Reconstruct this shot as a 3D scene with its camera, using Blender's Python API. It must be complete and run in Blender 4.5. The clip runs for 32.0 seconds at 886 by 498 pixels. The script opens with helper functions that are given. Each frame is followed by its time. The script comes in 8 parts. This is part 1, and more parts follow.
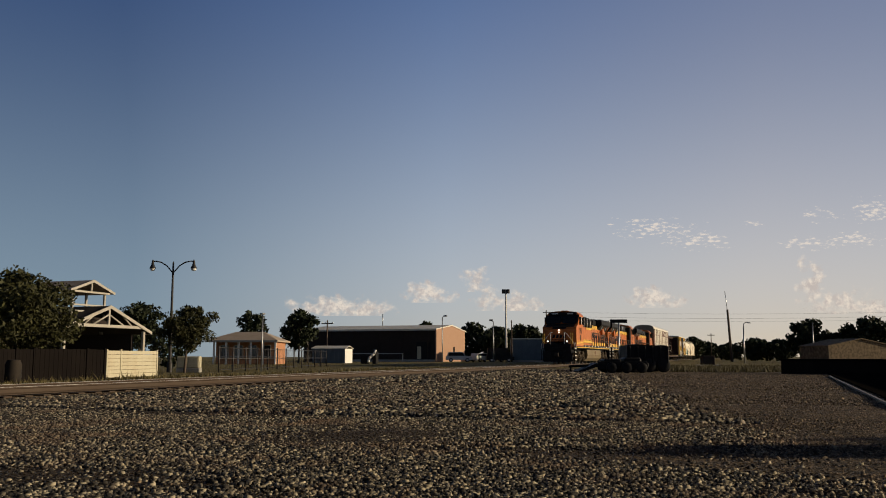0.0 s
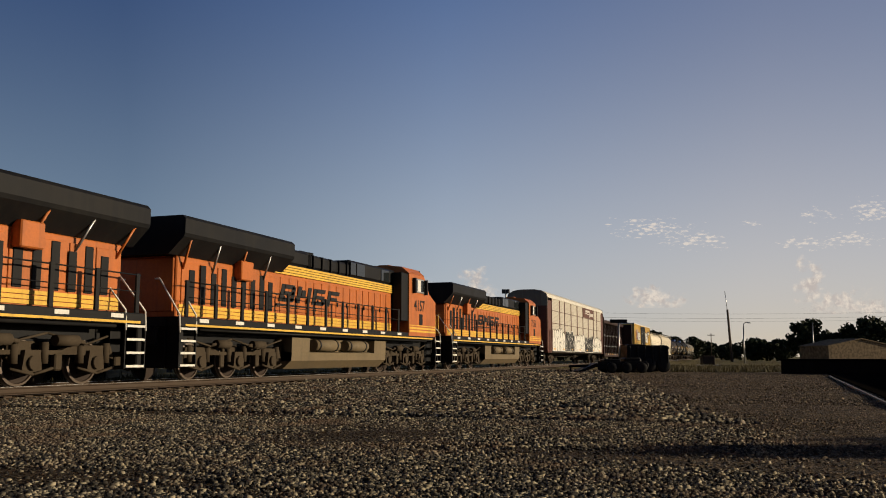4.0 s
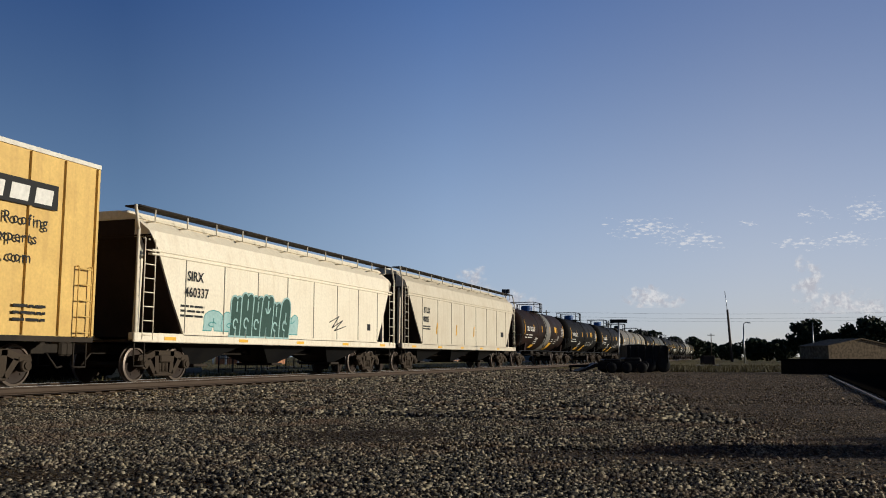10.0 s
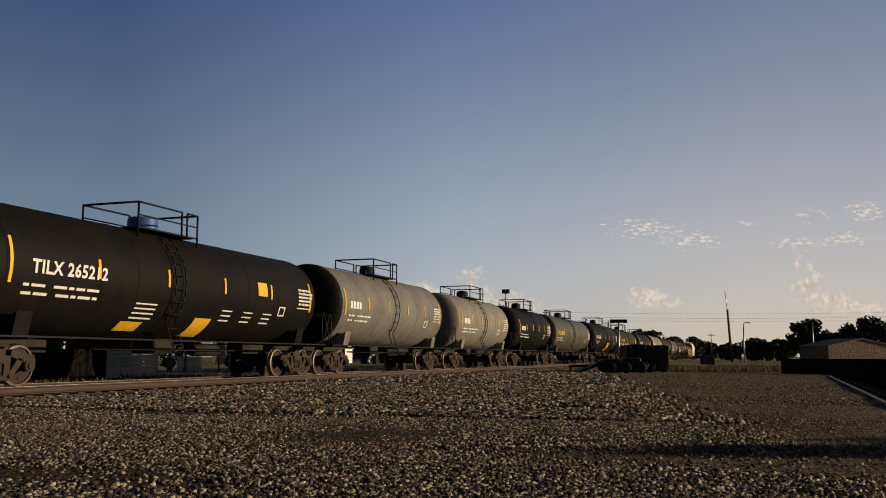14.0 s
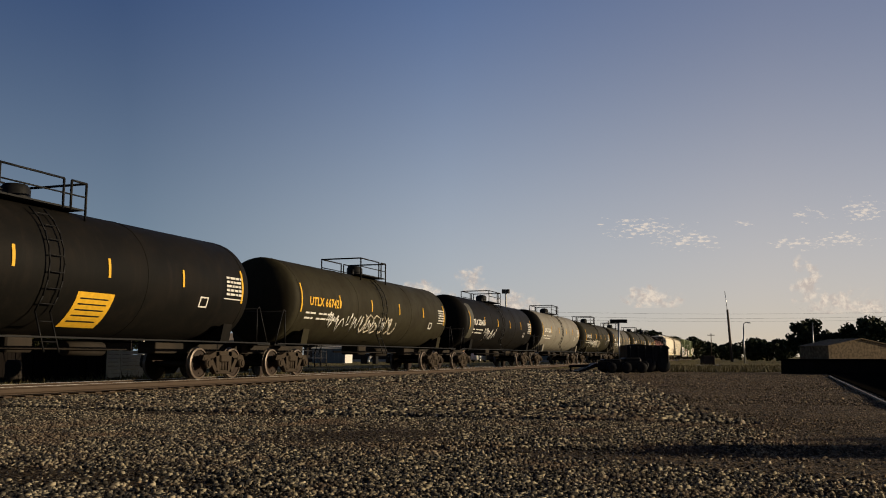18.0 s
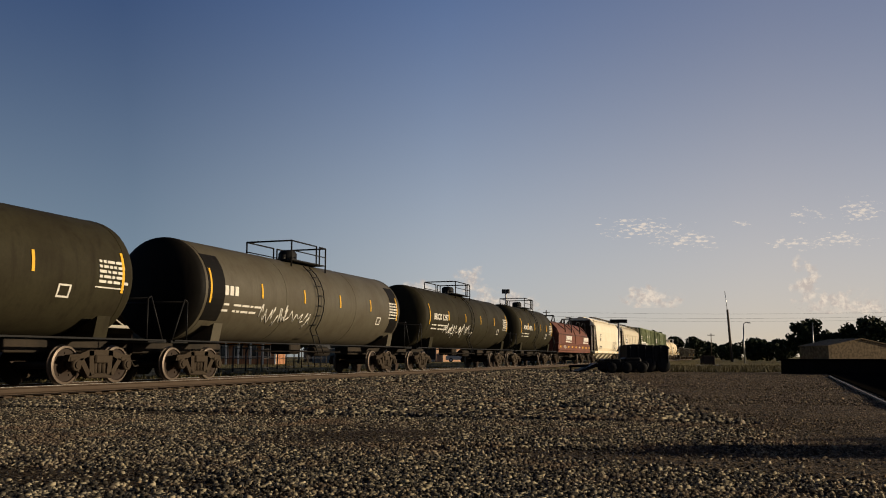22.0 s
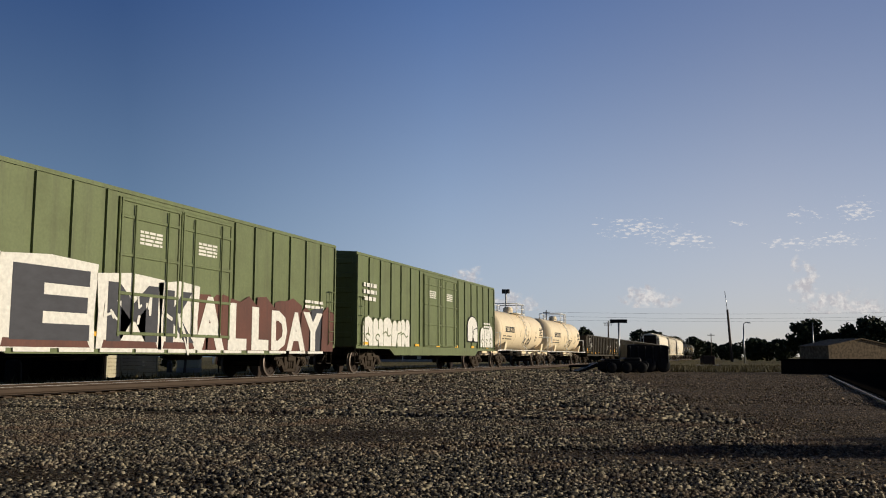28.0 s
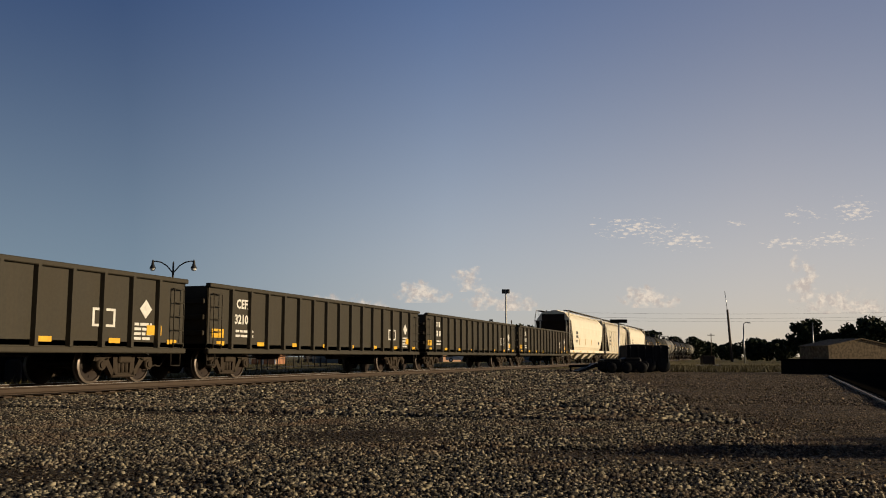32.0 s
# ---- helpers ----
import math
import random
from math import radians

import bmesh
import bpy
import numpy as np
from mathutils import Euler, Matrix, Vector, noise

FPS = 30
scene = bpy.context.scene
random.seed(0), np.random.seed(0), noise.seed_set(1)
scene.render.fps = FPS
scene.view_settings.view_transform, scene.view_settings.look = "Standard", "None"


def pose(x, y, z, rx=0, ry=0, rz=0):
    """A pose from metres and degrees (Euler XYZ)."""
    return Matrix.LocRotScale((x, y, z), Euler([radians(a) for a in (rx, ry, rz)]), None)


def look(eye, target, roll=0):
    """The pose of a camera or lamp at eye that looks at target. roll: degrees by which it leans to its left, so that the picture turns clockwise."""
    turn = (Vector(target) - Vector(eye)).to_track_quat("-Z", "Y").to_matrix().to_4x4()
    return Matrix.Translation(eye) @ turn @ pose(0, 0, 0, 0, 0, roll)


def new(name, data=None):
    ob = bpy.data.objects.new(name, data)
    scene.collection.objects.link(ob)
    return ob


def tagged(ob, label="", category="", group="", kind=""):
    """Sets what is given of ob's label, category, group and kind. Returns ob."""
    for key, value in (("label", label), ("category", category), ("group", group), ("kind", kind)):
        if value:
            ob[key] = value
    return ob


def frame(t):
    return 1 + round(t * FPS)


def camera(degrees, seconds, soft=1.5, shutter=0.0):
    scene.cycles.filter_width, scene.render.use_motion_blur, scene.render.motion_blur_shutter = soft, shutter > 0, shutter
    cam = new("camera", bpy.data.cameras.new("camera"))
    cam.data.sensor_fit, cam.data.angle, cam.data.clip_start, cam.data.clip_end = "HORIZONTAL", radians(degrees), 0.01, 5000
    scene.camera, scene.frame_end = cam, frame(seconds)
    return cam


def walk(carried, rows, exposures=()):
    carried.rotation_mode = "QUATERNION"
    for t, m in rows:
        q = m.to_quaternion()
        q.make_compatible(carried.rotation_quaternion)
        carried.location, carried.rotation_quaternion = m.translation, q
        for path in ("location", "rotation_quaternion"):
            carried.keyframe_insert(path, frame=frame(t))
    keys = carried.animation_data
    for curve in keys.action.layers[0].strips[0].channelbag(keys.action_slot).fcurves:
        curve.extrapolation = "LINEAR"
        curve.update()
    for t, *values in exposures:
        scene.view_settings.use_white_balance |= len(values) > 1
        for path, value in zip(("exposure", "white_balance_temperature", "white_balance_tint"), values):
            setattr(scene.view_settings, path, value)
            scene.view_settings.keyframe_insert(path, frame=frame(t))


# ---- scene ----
# ---- camera ----
EYE = (0.0, 0.0, 0.85)
AIM = (-32.20, 93.90, 12.94)
cam = camera(53.15, 32.0, 1.0)
walk(cam, [(0.0, look(EYE, AIM)), (32.0, look(EYE, AIM))],
     [(0.0, 0.0, 6250, 11), (3.5, -0.05, 6200, 11), (5.5, 0.0, 6150, 11), (6.5, -0.04, 5350, 9.5), (7.3, -0.05, 5200, 9), (8.0, 0.0, 5900, 10.5), (9.0, 0.0, 5350, 9.5), (10.5, -0.05, 5200, 9.2),
      (12.0, -0.03, 6050, 11), (14.0, -0.04, 6400, 11.5), (24.0, -0.03, 6400, 11.5), (25.5, -0.03, 6250, 11), (27.5, 0.0, 5450, 10), (29.0, -0.03, 5700, 10.5), (30.5, -0.03, 6200, 11), (32.0, -0.03, 6400, 11.3)])

# ---- light: low evening sun beyond the right side, clear sky ----
SUN_EL, SUN_AZ = 11.0, 71.0          # degrees above the horizon, degrees from +Y towards +X
world = bpy.data.worlds.new("evening_sky")
scene.world = world
world.use_nodes = True
wn = world.node_tree.nodes
sky = wn.new("ShaderNodeTexSky")
sky.sky_type, sky.sun_disc = "NISHITA", False
sky.sun_elevation, sky.sun_rotation = radians(SUN_EL), radians(SUN_AZ)
sky.air_density, sky.dust_density, sky.ozone_density = 1.0, 0.5, 2.0
# evening haze: paler towards the horizon and on the sun's side of the sky
wt = world.node_tree
aim = wn.new("ShaderNodeTexCoord")
split = wn.new("ShaderNodeSeparateXYZ")
wt.links.new(aim.outputs["Generated"], split.inputs[0])
dot = wn.new("ShaderNodeVectorMath")
dot.operation = "DOT_PRODUCT"
dot.inputs[1].default_value = (math.sin(radians(SUN_AZ)), math.cos(radians(SUN_AZ)), 0.0)
wt.links.new(aim.outputs["Generated"], dot.inputs[0])


def sky_range(sock, a, b, c, d, smooth=True):
    node = wn.new("ShaderNodeMapRange")
    node.interpolation_type = "SMOOTHSTEP" if smooth else "LINEAR"
    for i, value in enumerate((a, b, c, d)):
        node.inputs[1 + i].default_value = value
    wt.links.new(sock, node.inputs[0])
    return node.outputs[0]


def sky_math(op, a, b):
    node = wn.new("ShaderNodeMath")
    node.operation = op
    for sock, value in zip(node.inputs, (a, b)):
        if isinstance(value, bpy.types.NodeSocket):
            wt.links.new(value, sock)
        else:
            sock.default_value = value
    return node.outputs[0]


lift = sky_math("MAXIMUM", split.outputs[2], 0.0)
low = sky_math("POWER", 2.718, sky_math("MULTIPLY", sky_math("POWER", sky_math("MULTIPLY", lift, 3.6), 1.6), -1.0))
rim = sky_math("POWER", 2.718, sky_math("MULTIPLY", lift, -12.0))
side = sky_range(dot.outputs["Value"], -0.50, 0.45, 0.0, 1.0, False)
high = sky_range(split.outputs[2], 0.36, 0.74, 1.0, 0.06)


def sky_mix(fac, a, b):
    node = wn.new("ShaderNodeMix")
    node.data_type = "RGBA"
    wt.links.new(fac, node.inputs[0])
    wt.links.new(a, node.inputs[6])
    wt.links.new(b, node.inputs[7])
    return node.outputs[2]


def sky_tones(away, across, sunward):
    """Sky colour from the far side of the sun, over the middle, to the sun's side."""
    node = wn.new("ShaderNodeValToRGB")
    wt.links.new(side, node.inputs[0])
    stops = node.color_ramp.elements
    stops.new(0.53)
    for stop, place, tone in zip(stops, (0.18, 0.53, 0.88), (away, across, sunward)):
        stop.position, stop.color = place, [v / 20.0 for v in tone] + [1.0]
    grow = wn.new("ShaderNodeVectorMath")
    grow.operation = "SCALE"
    grow.inputs["Scale"].default_value = 20.0
    wt.links.new(node.outputs[0], grow.inputs[0])
    return grow.outputs[0]


veil = sky_mix(low, sky_tones((0.02, 0.66, 3.1), (0.62, 1.93, 5.66), (1.75, 2.8, 5.9)), sky_tones((4.9, 6.6, 8.1), (10.4, 12.1, 13.6), (12.8, 13.05, 13.56)))
veil = sky_mix(rim, veil, sky_tones((5.0, 6.7, 7.8), (11.4, 10.6, 8.8), (14.8, 12.4, 8.9)))
haze = wn.new("ShaderNodeMix")
haze.data_type, haze.blend_type = "RGBA", "ADD"
haze.inputs[0].default_value = 1.0
scaled = wn.new("ShaderNodeVectorMath")
scaled.operation = "SCALE"
wt.links.new(veil, scaled.inputs[0])
wt.links.new(high, scaled.inputs["Scale"])
thin = wn.new("ShaderNodeVectorMath")
thin.operation = "SCALE"
thin.inputs["Scale"].default_value = 0.08
wt.links.new(sky.outputs[0], thin.inputs[0])
wt.links.new(thin.outputs[0], haze.inputs[6])
wt.links.new(scaled.outputs[0], haze.inputs[7])
wn["Background"].inputs["Strength"].default_value = 0.0415
wt.links.new(haze.outputs[2], wn["Background"].inputs["Color"])
sun = new("sun", bpy.data.lights.new("sun", "SUN"))
sun.data.energy, sun.data.angle, sun.data.color = 5.0, radians(0.6), (1.0, 0.81, 0.54)
sun_dir = Vector((math.sin(radians(SUN_AZ)) * math.cos(radians(SUN_EL)), math.cos(radians(SUN_AZ)) * math.cos(radians(SUN_EL)), math.sin(radians(SUN_EL))))
sun.matrix_world = look(sun_dir * 100, (0, 0, 0))

# ---- materials ----


def nodes_of(name):
    mat = bpy.data.materials.new(name)
    mat.use_nodes = True
    nt = mat.node_tree
    return mat, nt, nt.nodes, nt.nodes["Principled BSDF"]


def add(nt, kind, **values):
    node = nt.nodes.new(kind)
    for key, value in values.items():
        node.inputs[key.replace("_", " ")].default_value = value
    return node


def mixed(nt, fac, a, b, blend="MIX"):
    """Colour mix; fac, a and b are sockets or values."""
    node = nt.nodes.new("ShaderNodeMix")
    node.data_type, node.blend_type = "RGBA", blend
    for sock, value in ((node.inputs[0], fac), (node.inputs[6], a), (node.inputs[7], b)):
        if isinstance(value, bpy.types.NodeSocket):
            nt.links.new(value, sock)
        else:
            sock.default_value = value if isinstance(value, (int, float)) else (*value[:3], 1)
    return node.outputs[2]


def ramp(nt, sock, lo, hi):
    node = nt.nodes.new("ShaderNodeMapRange")
    node.inputs[1].default_value, node.inputs[2].default_value = lo, hi
    nt.links.new(sock, node.inputs[0])
    return node.outputs[0]


def noise_at(nt, scale, detail=4.0, stretch=(1, 1, 1), coord="Object", rough=0.6):
    tc = nt.nodes.new("ShaderNodeTexCoord")
    mp = nt.nodes.new("ShaderNodeMapping")
    mp.inputs["Scale"].default_value = stretch
    nt.links.new(tc.outputs[coord], mp.inputs[0])
    tex = add(nt, "ShaderNodeTexNoise", Scale=scale, Detail=detail, Roughness=rough)
    nt.links.new(mp.outputs[0], tex.inputs["Vector"])
    return tex.outputs[0]


def relief(nt, bsdf, sock, strength, distance):
    b = add(nt, "ShaderNodeBump", Strength=strength, Distance=distance)
    nt.links.new(sock, b.inputs["Height"])
    nt.links.new(b.outputs[0], bsdf.inputs["Normal"])


def paint(name, colour, rough=0.5, grime=(0.09, 0.07, 0.05), dirt=0.45, streak=0.35, metal=0.0, bump=0.15, gloss=0.25):
    """Weathered paint on steel: blotches, streaks that run down, fine relief."""
    mat, nt, n, bsdf = nodes_of(name)
    fine = noise_at(nt, 14.0, 5.0)
    blotch = noise_at(nt, 0.9, 5.0)
    runs = noise_at(nt, 5.0, 4.0, (1, 1, 0.06))
    c = mixed(nt, ramp(nt, fine, 0.3, 0.75), colour, [v * 0.8 for v in colour])
    m1 = nt.nodes.new("ShaderNodeMath"); m1.operation = "MULTIPLY"; m1.inputs[1].default_value = dirt
    nt.links.new(ramp(nt, blotch, 0.42, 0.75), m1.inputs[0])
    c = mixed(nt, m1.outputs[0], c, grime)
    m2 = nt.nodes.new("ShaderNodeMath"); m2.operation = "MULTIPLY"; m2.inputs[1].default_value = streak
    nt.links.new(ramp(nt, runs, 0.5, 0.72), m2.inputs[0])
    c = mixed(nt, m2.outputs[0], c, grime)
    nt.links.new(c, bsdf.inputs["Base Color"])
    r = nt.nodes.new("ShaderNodeMapRange")
    r.inputs[3].default_value, r.inputs[4].default_value = rough - 0.12, rough + 0.2
    nt.links.new(blotch, r.inputs[0])
    nt.links.new(r.outputs[0], bsdf.inputs["Roughness"])
    bsdf.inputs["Metallic"].default_value = metal
    bsdf.inputs["Specular IOR Level"].default_value = gloss
    if bump:
        relief(nt, bsdf, fine, bump, 0.006)
    return mat


def plain(name, colour, rough=0.6, metal=0.0, vary=0.25, scale=8.0):
    mat, nt, n, bsdf = nodes_of(name)
    c = mixed(nt, ramp(nt, noise_at(nt, scale, 5.0), 0.3, 0.7), colour, [v * (1 - vary) for v in colour])
    nt.links.new(c, bsdf.inputs["Base Color"])
    bsdf.inputs["Roughness"].default_value, bsdf.inputs["Metallic"].default_value = rough, metal
    bsdf.inputs["Specular IOR Level"].default_value = 0.5 if metal else 0.2
    return mat


def glow(name, colour, strength):
    mat, nt, n, bsdf = nodes_of(name)
    bsdf.inputs["Base Color"].default_value = (*colour, 1)
    bsdf.inputs["Emission Color"].default_value = (*colour, 1)
    bsdf.inputs["Emission Strength"].default_value = strength
    return mat


ORANGE = paint("orange_paint", (0.50, 0.142, 0.027), 0.4, (0.10, 0.05, 0.03), 0.3, 0.3)
YELLOW = paint("yellow_paint", (0.78, 0.47, 0.055), 0.45, dirt=0.25, streak=0.25)
BLACK = paint("black_paint", (0.010, 0.010, 0.011), 0.5, (0.022, 0.02, 0.017), 0.5, 0.4, gloss=0.12)
UNDER = paint("dusty_undergear", (0.024, 0.020, 0.016), 0.8, (0.06, 0.046, 0.033), 0.6, 0.3, gloss=0.12)
DUST = paint("dusty_tank_steel", (0.175, 0.130, 0.072), 0.7, (0.10, 0.08, 0.05), 0.5, 0.4)
WHEEL = paint("worn_wheel_steel", (0.030, 0.021, 0.016), 0.6, (0.05, 0.03, 0.02), 0.6, 0.0, gloss=0.15)
RIM = paint("bright_wheel_rim", (0.15, 0.12, 0.095), 0.4, (0.16, 0.11, 0.08), 0.4, 0.0, 0.3)
GLASS, _nt, _n, _b = nodes_of("dark_window_glass")
_b.inputs["Base Color"].default_value = (0.015, 0.018, 0.02, 1)
_b.inputs["Roughness"].default_value = 0.06
FRAME = paint("dusty_side_frame", (0.056, 0.043, 0.031), 0.85, (0.03, 0.022, 0.016), 0.6, 0.3, gloss=0.1)
TRUCKD = paint("dusty_engine_truck", (0.066, 0.050, 0.033), 0.85, (0.04, 0.03, 0.02), 0.6, 0.4, gloss=0.1)
STEEL = paint("galvanised_steel", (0.42, 0.42, 0.42), 0.4, (0.2, 0.18, 0.15), 0.4, 0.2, 0.8)
CREAM = paint("cream_panel_paint", (0.57, 0.53, 0.45), 0.5, (0.30, 0.22, 0.13), 0.3, 0.4)
ROOFW = paint("pale_roof_sheet", (0.72, 0.68, 0.58), 0.5, (0.35, 0.28, 0.2), 0.3, 0.3)
MAROON = paint("brown_red_paint", (0.125, 0.048, 0.032), 0.55, (0.05, 0.03, 0.025), 0.5, 0.4)
RUST = paint("rusty_brown_paint", (0.155, 0.050, 0.028), 0.65, (0.07, 0.04, 0.03), 0.6, 0.5)
BOXYEL = paint("boxcar_yellow_paint", (0.70, 0.47, 0.125), 0.5, (0.30, 0.17, 0.06), 0.35, 0.25)
WHITE = paint("white_paint", (0.78, 0.76, 0.70), 0.5, (0.40, 0.33, 0.24), 0.2, 0.25)
HOPW = paint("hopper_off_white", (0.80, 0.72, 0.56), 0.55, (0.45, 0.34, 0.21), 0.15, 0.25)
HOPG = paint("hopper_grey_beige", (0.60, 0.535, 0.41), 0.6, (0.36, 0.27, 0.17), 0.25, 0.3)
GREEN = paint("boxcar_green_paint", (0.145, 0.172, 0.072), 0.55, (0.07, 0.07, 0.04), 0.35, 0.4)
TANKB = paint("tank_black_paint", (0.008, 0.0075, 0.0065), 0.55, (0.018, 0.014, 0.011), 0.4, 0.5, gloss=0.06)
TANKN = paint("tank_brown_black", (0.014, 0.009, 0.007), 0.55, (0.038, 0.019, 0.013), 0.6, 0.6, gloss=0.07)
TANKO = paint("tank_olive_brown", (0.034, 0.030, 0.017), 0.6, (0.015, 0.011, 0.007), 0.5, 0.6, gloss=0.07)
TANKG = paint("tank_grey_paint", (0.17, 0.158, 0.135), 0.55, (0.065, 0.05, 0.036), 0.5, 0.6)
TANKV = paint("tank_olive_grey", (0.070, 0.066, 0.045), 0.5, (0.035, 0.028, 0.018), 0.5, 0.6)
TANKM = paint("tank_tan_grey", (0.088, 0.077, 0.052), 0.55, (0.05, 0.038, 0.024), 0.5, 0.6)
TANKL = paint("tank_light_grey", (0.21, 0.195, 0.155), 0.55, (0.12, 0.09, 0.065), 0.45, 0.6)
TANKW = paint("tank_cream_white", (0.84, 0.70, 0.47), 0.45, (0.45, 0.31, 0.17), 0.12, 0.28)
DARKGREY = paint("gondola_dark_grey", (0.052, 0.045, 0.032), 0.6, (0.06, 0.048, 0.032), 0.45, 0.5, gloss=0.12)
BLUE = paint("blue_valve_paint", (0.03, 0.10, 0.32), 0.45)
MARKW = plain("lettering_white", (0.75, 0.72, 0.65), 0.6)
MARKK = plain("lettering_black", (0.010, 0.010, 0.010), 0.6)
MARKY = plain("reflector_yellow", (0.80, 0.45, 0.03), 0.5)
MARKR = plain("spray_red", (0.35, 0.05, 0.05), 0.6)
MARKB = plain("spray_blue", (0.05, 0.10, 0.32), 0.6)
MARKT = plain("spray_teal", (0.10, 0.30, 0.29), 0.6)
MARKP = plain("spray_pale_teal", (0.34, 0.50, 0.48), 0.6)
MARKD = plain("spray_dark_green", (0.035, 0.075, 0.06), 0.6)
MARKG = plain("spray_grey", (0.06, 0.06, 0.07), 0.6)
LAMP = glow("headlamp_glow", (1.0, 0.93, 0.75), 1.1)

# ---- mesh building ----


class Shape:
    """Collects solid pieces into one mesh."""

    def __init__(self):
        self.v, self.f, self.s, self.sharp = [], [], [], []

    def put(self, verts, faces, smooth=False):
        k = len(self.v)
        self.v += [tuple(p) for p in verts]
        self.f += [tuple(i + k for i in face) for face in faces]
        self.s += [smooth] * len(faces)
        return self

    def box(self, x0, x1, y0, y1, z0, z1, c=0.0):
        """A block with chamfered edges of width c."""
        c = min(c, (x1 - x0) * 0.45, (y1 - y0) * 0.45, (z1 - z0) * 0.45)
        if c <= 0:
            v = [(x, y, z) for z in (z0, z1) for x, y in ((x0, y0), (x1, y0), (x1, y1), (x0, y1))]
            return self.put(v, [(3, 2, 1, 0), (4, 5, 6, 7), (0, 1, 5, 4), (1, 2, 6, 5), (2, 3, 7, 6), (3, 0, 4, 7)])
        rings = [(z0, c), (z0 + c, 0), (z1 - c, 0), (z1, c)]
        v = []
        for z, i in rings:
            a, b = (c + i * 0.5, i) if i else (c, 0)
            v += [(x0 + a, y0 + b, z), (x1 - a, y0 + b, z), (x1 - b, y0 + a, z), (x1 - b, y1 - a, z),
                  (x1 - a, y1 - b, z), (x0 + a, y1 - b, z), (x0 + b, y1 - a, z), (x0 + b, y0 + a, z)]
        f = [tuple(range(7, -1, -1)), tuple(range(24, 32))]
        for r in range(3):
            for i in range(8):
                j = (i + 1) % 8
                f.append((r * 8 + i, r * 8 + j, r * 8 + 8 + j, r * 8 + 8 + i))
        return self.put(v, f)

    def tube(self, a, b, r, n=8, r2=None, caps=True, smooth=True):
        """A round bar from a to b."""
        a, b = Vector(a), Vector(b)
        w = (b - a).normalized()
        u = w.orthogonal().normalized()
        t = w.cross(u)
        r2 = r if r2 is None else r2
        v = [p + (u * math.cos(q) + t * math.sin(q)) * rr for p, rr in ((a, r), (b, r2)) for q in (2 * math.pi * i / n for i in range(n))]
        f = [(i, (i + 1) % n, n + (i + 1) % n, n + i) for i in range(n)]
        self.put(v, f, smooth)
        if caps:
            k = len(self.v) - 2 * n
            self.f += [tuple(k + i for i in range(n - 1, -1, -1)), tuple(k + n + i for i in range(n))]
            self.s += [False, False]
        return self

    def bars(self, points, r, n=6):
        for a, b in zip(points, points[1:]):
            self.tube(a, b, r, n)
        return self

    def prism(self, outline, a, b, axis="x"):
        """An outline in the other two axes, drawn out from a to b along axis."""
        n = len(outline)
        put = {"x": lambda p, q, t: (t, p, q), "y": lambda p, q, t: (p, t, q), "z": lambda p, q, t: (p, q, t)}[axis]
        v = [put(p, q, t) for t in (a, b) for p, q in outline]
        f = [tuple(range(n - 1, -1, -1)), tuple(range(n, 2 * n))] + [(i, (i + 1) % n, n + (i + 1) % n, n + i) for i in range(n)]
        return self.put(v, f)

    def loft(self, rings, smooth=False, caps=True, closed=True):
        """Skin over rings with the same number of points."""
        n = len(rings[0])
        v = [p for ring in rings for p in ring]
        f = [(r * n + i, r * n + (i + 1) % n, r * n + n + (i + 1) % n, r * n + n + i) for r in range(len(rings) - 1) for i in range(n if closed else n - 1)]
        if caps:
            f += [tuple(range(n - 1, -1, -1)), tuple(range((len(rings) - 1) * n, len(rings) * n))]
        return self.put(v, f, smooth)

    def lathe(self, profile, n=24, axis="y", centre=(0, 0, 0)):
        """A profile of (along, radius) turned about an axis."""
        rings = []
        for s, r in profile:
            ring = []
            for i in range(n):
                q = 2 * math.pi * i / n
                p = {"y": (r * math.cos(q), s, r * math.sin(q)), "x": (s, r * math.cos(q), r * math.sin(q)), "z": (r * math.cos(q), r * math.sin(q), s)}[axis]
                ring.append(tuple(p[k] + centre[k] for k in range(3)))
            rings.append(ring)
        k = len(self.v)
        way = [math.atan2(b[1] - a[1], b[0] - a[0]) for a, b in zip(profile, profile[1:])]
        for j in range(len(profile)):
            if j in (0, len(profile) - 1) or abs((way[j] - way[j - 1] + math.pi) % (2 * math.pi) - math.pi) > 0.7:
                self.sharp += [(k + j * n + i, k + j * n + (i + 1) % n) for i in range(n)]
        return self.loft(rings, True, True)

    def ribbon(self, points, r, x, thick=0.006):
        """A sprayed stroke of half-width r on the plane x, through points (y, z)."""
        k = 0
        for (a, b), (c, d) in zip(points, points[1:]):
            ln = math.hypot(c - a, d - b) or 1e-6
            u, w = -(d - b) / ln * r, (c - a) / ln * r
            self.prism([(a + u, b + w), (a - u, b - w), (c - u, d - w), (c + u, d + w)], x, x + thick + 0.0003 * (k % 3))
            k += 1
        for a, b in points:
            self.prism([(a + r * math.cos(q * 0.785), b + r * math.sin(q * 0.785)) for q in range(8)], x, x + thick + 0.001 + 0.0003 * (k % 3))
            k += 1
        return self

    def mesh(self, name):
        me = bpy.data.meshes.new(name)
        me.from_pydata(self.v, [], self.f)
        me.polygons.foreach_set("use_smooth", self.s)
        me.update()
        bm = bmesh.new()
        bm.from_mesh(me)
        bmesh.ops.recalc_face_normals(bm, faces=bm.faces)
        bm.verts.ensure_lookup_table()
        for a, b in self.sharp:
            edge = bm.edges.get((bm.verts[a], bm.verts[b]))
            if edge is not None:
                edge.smooth = False
        bm.to_mesh(me)
        bm.free()
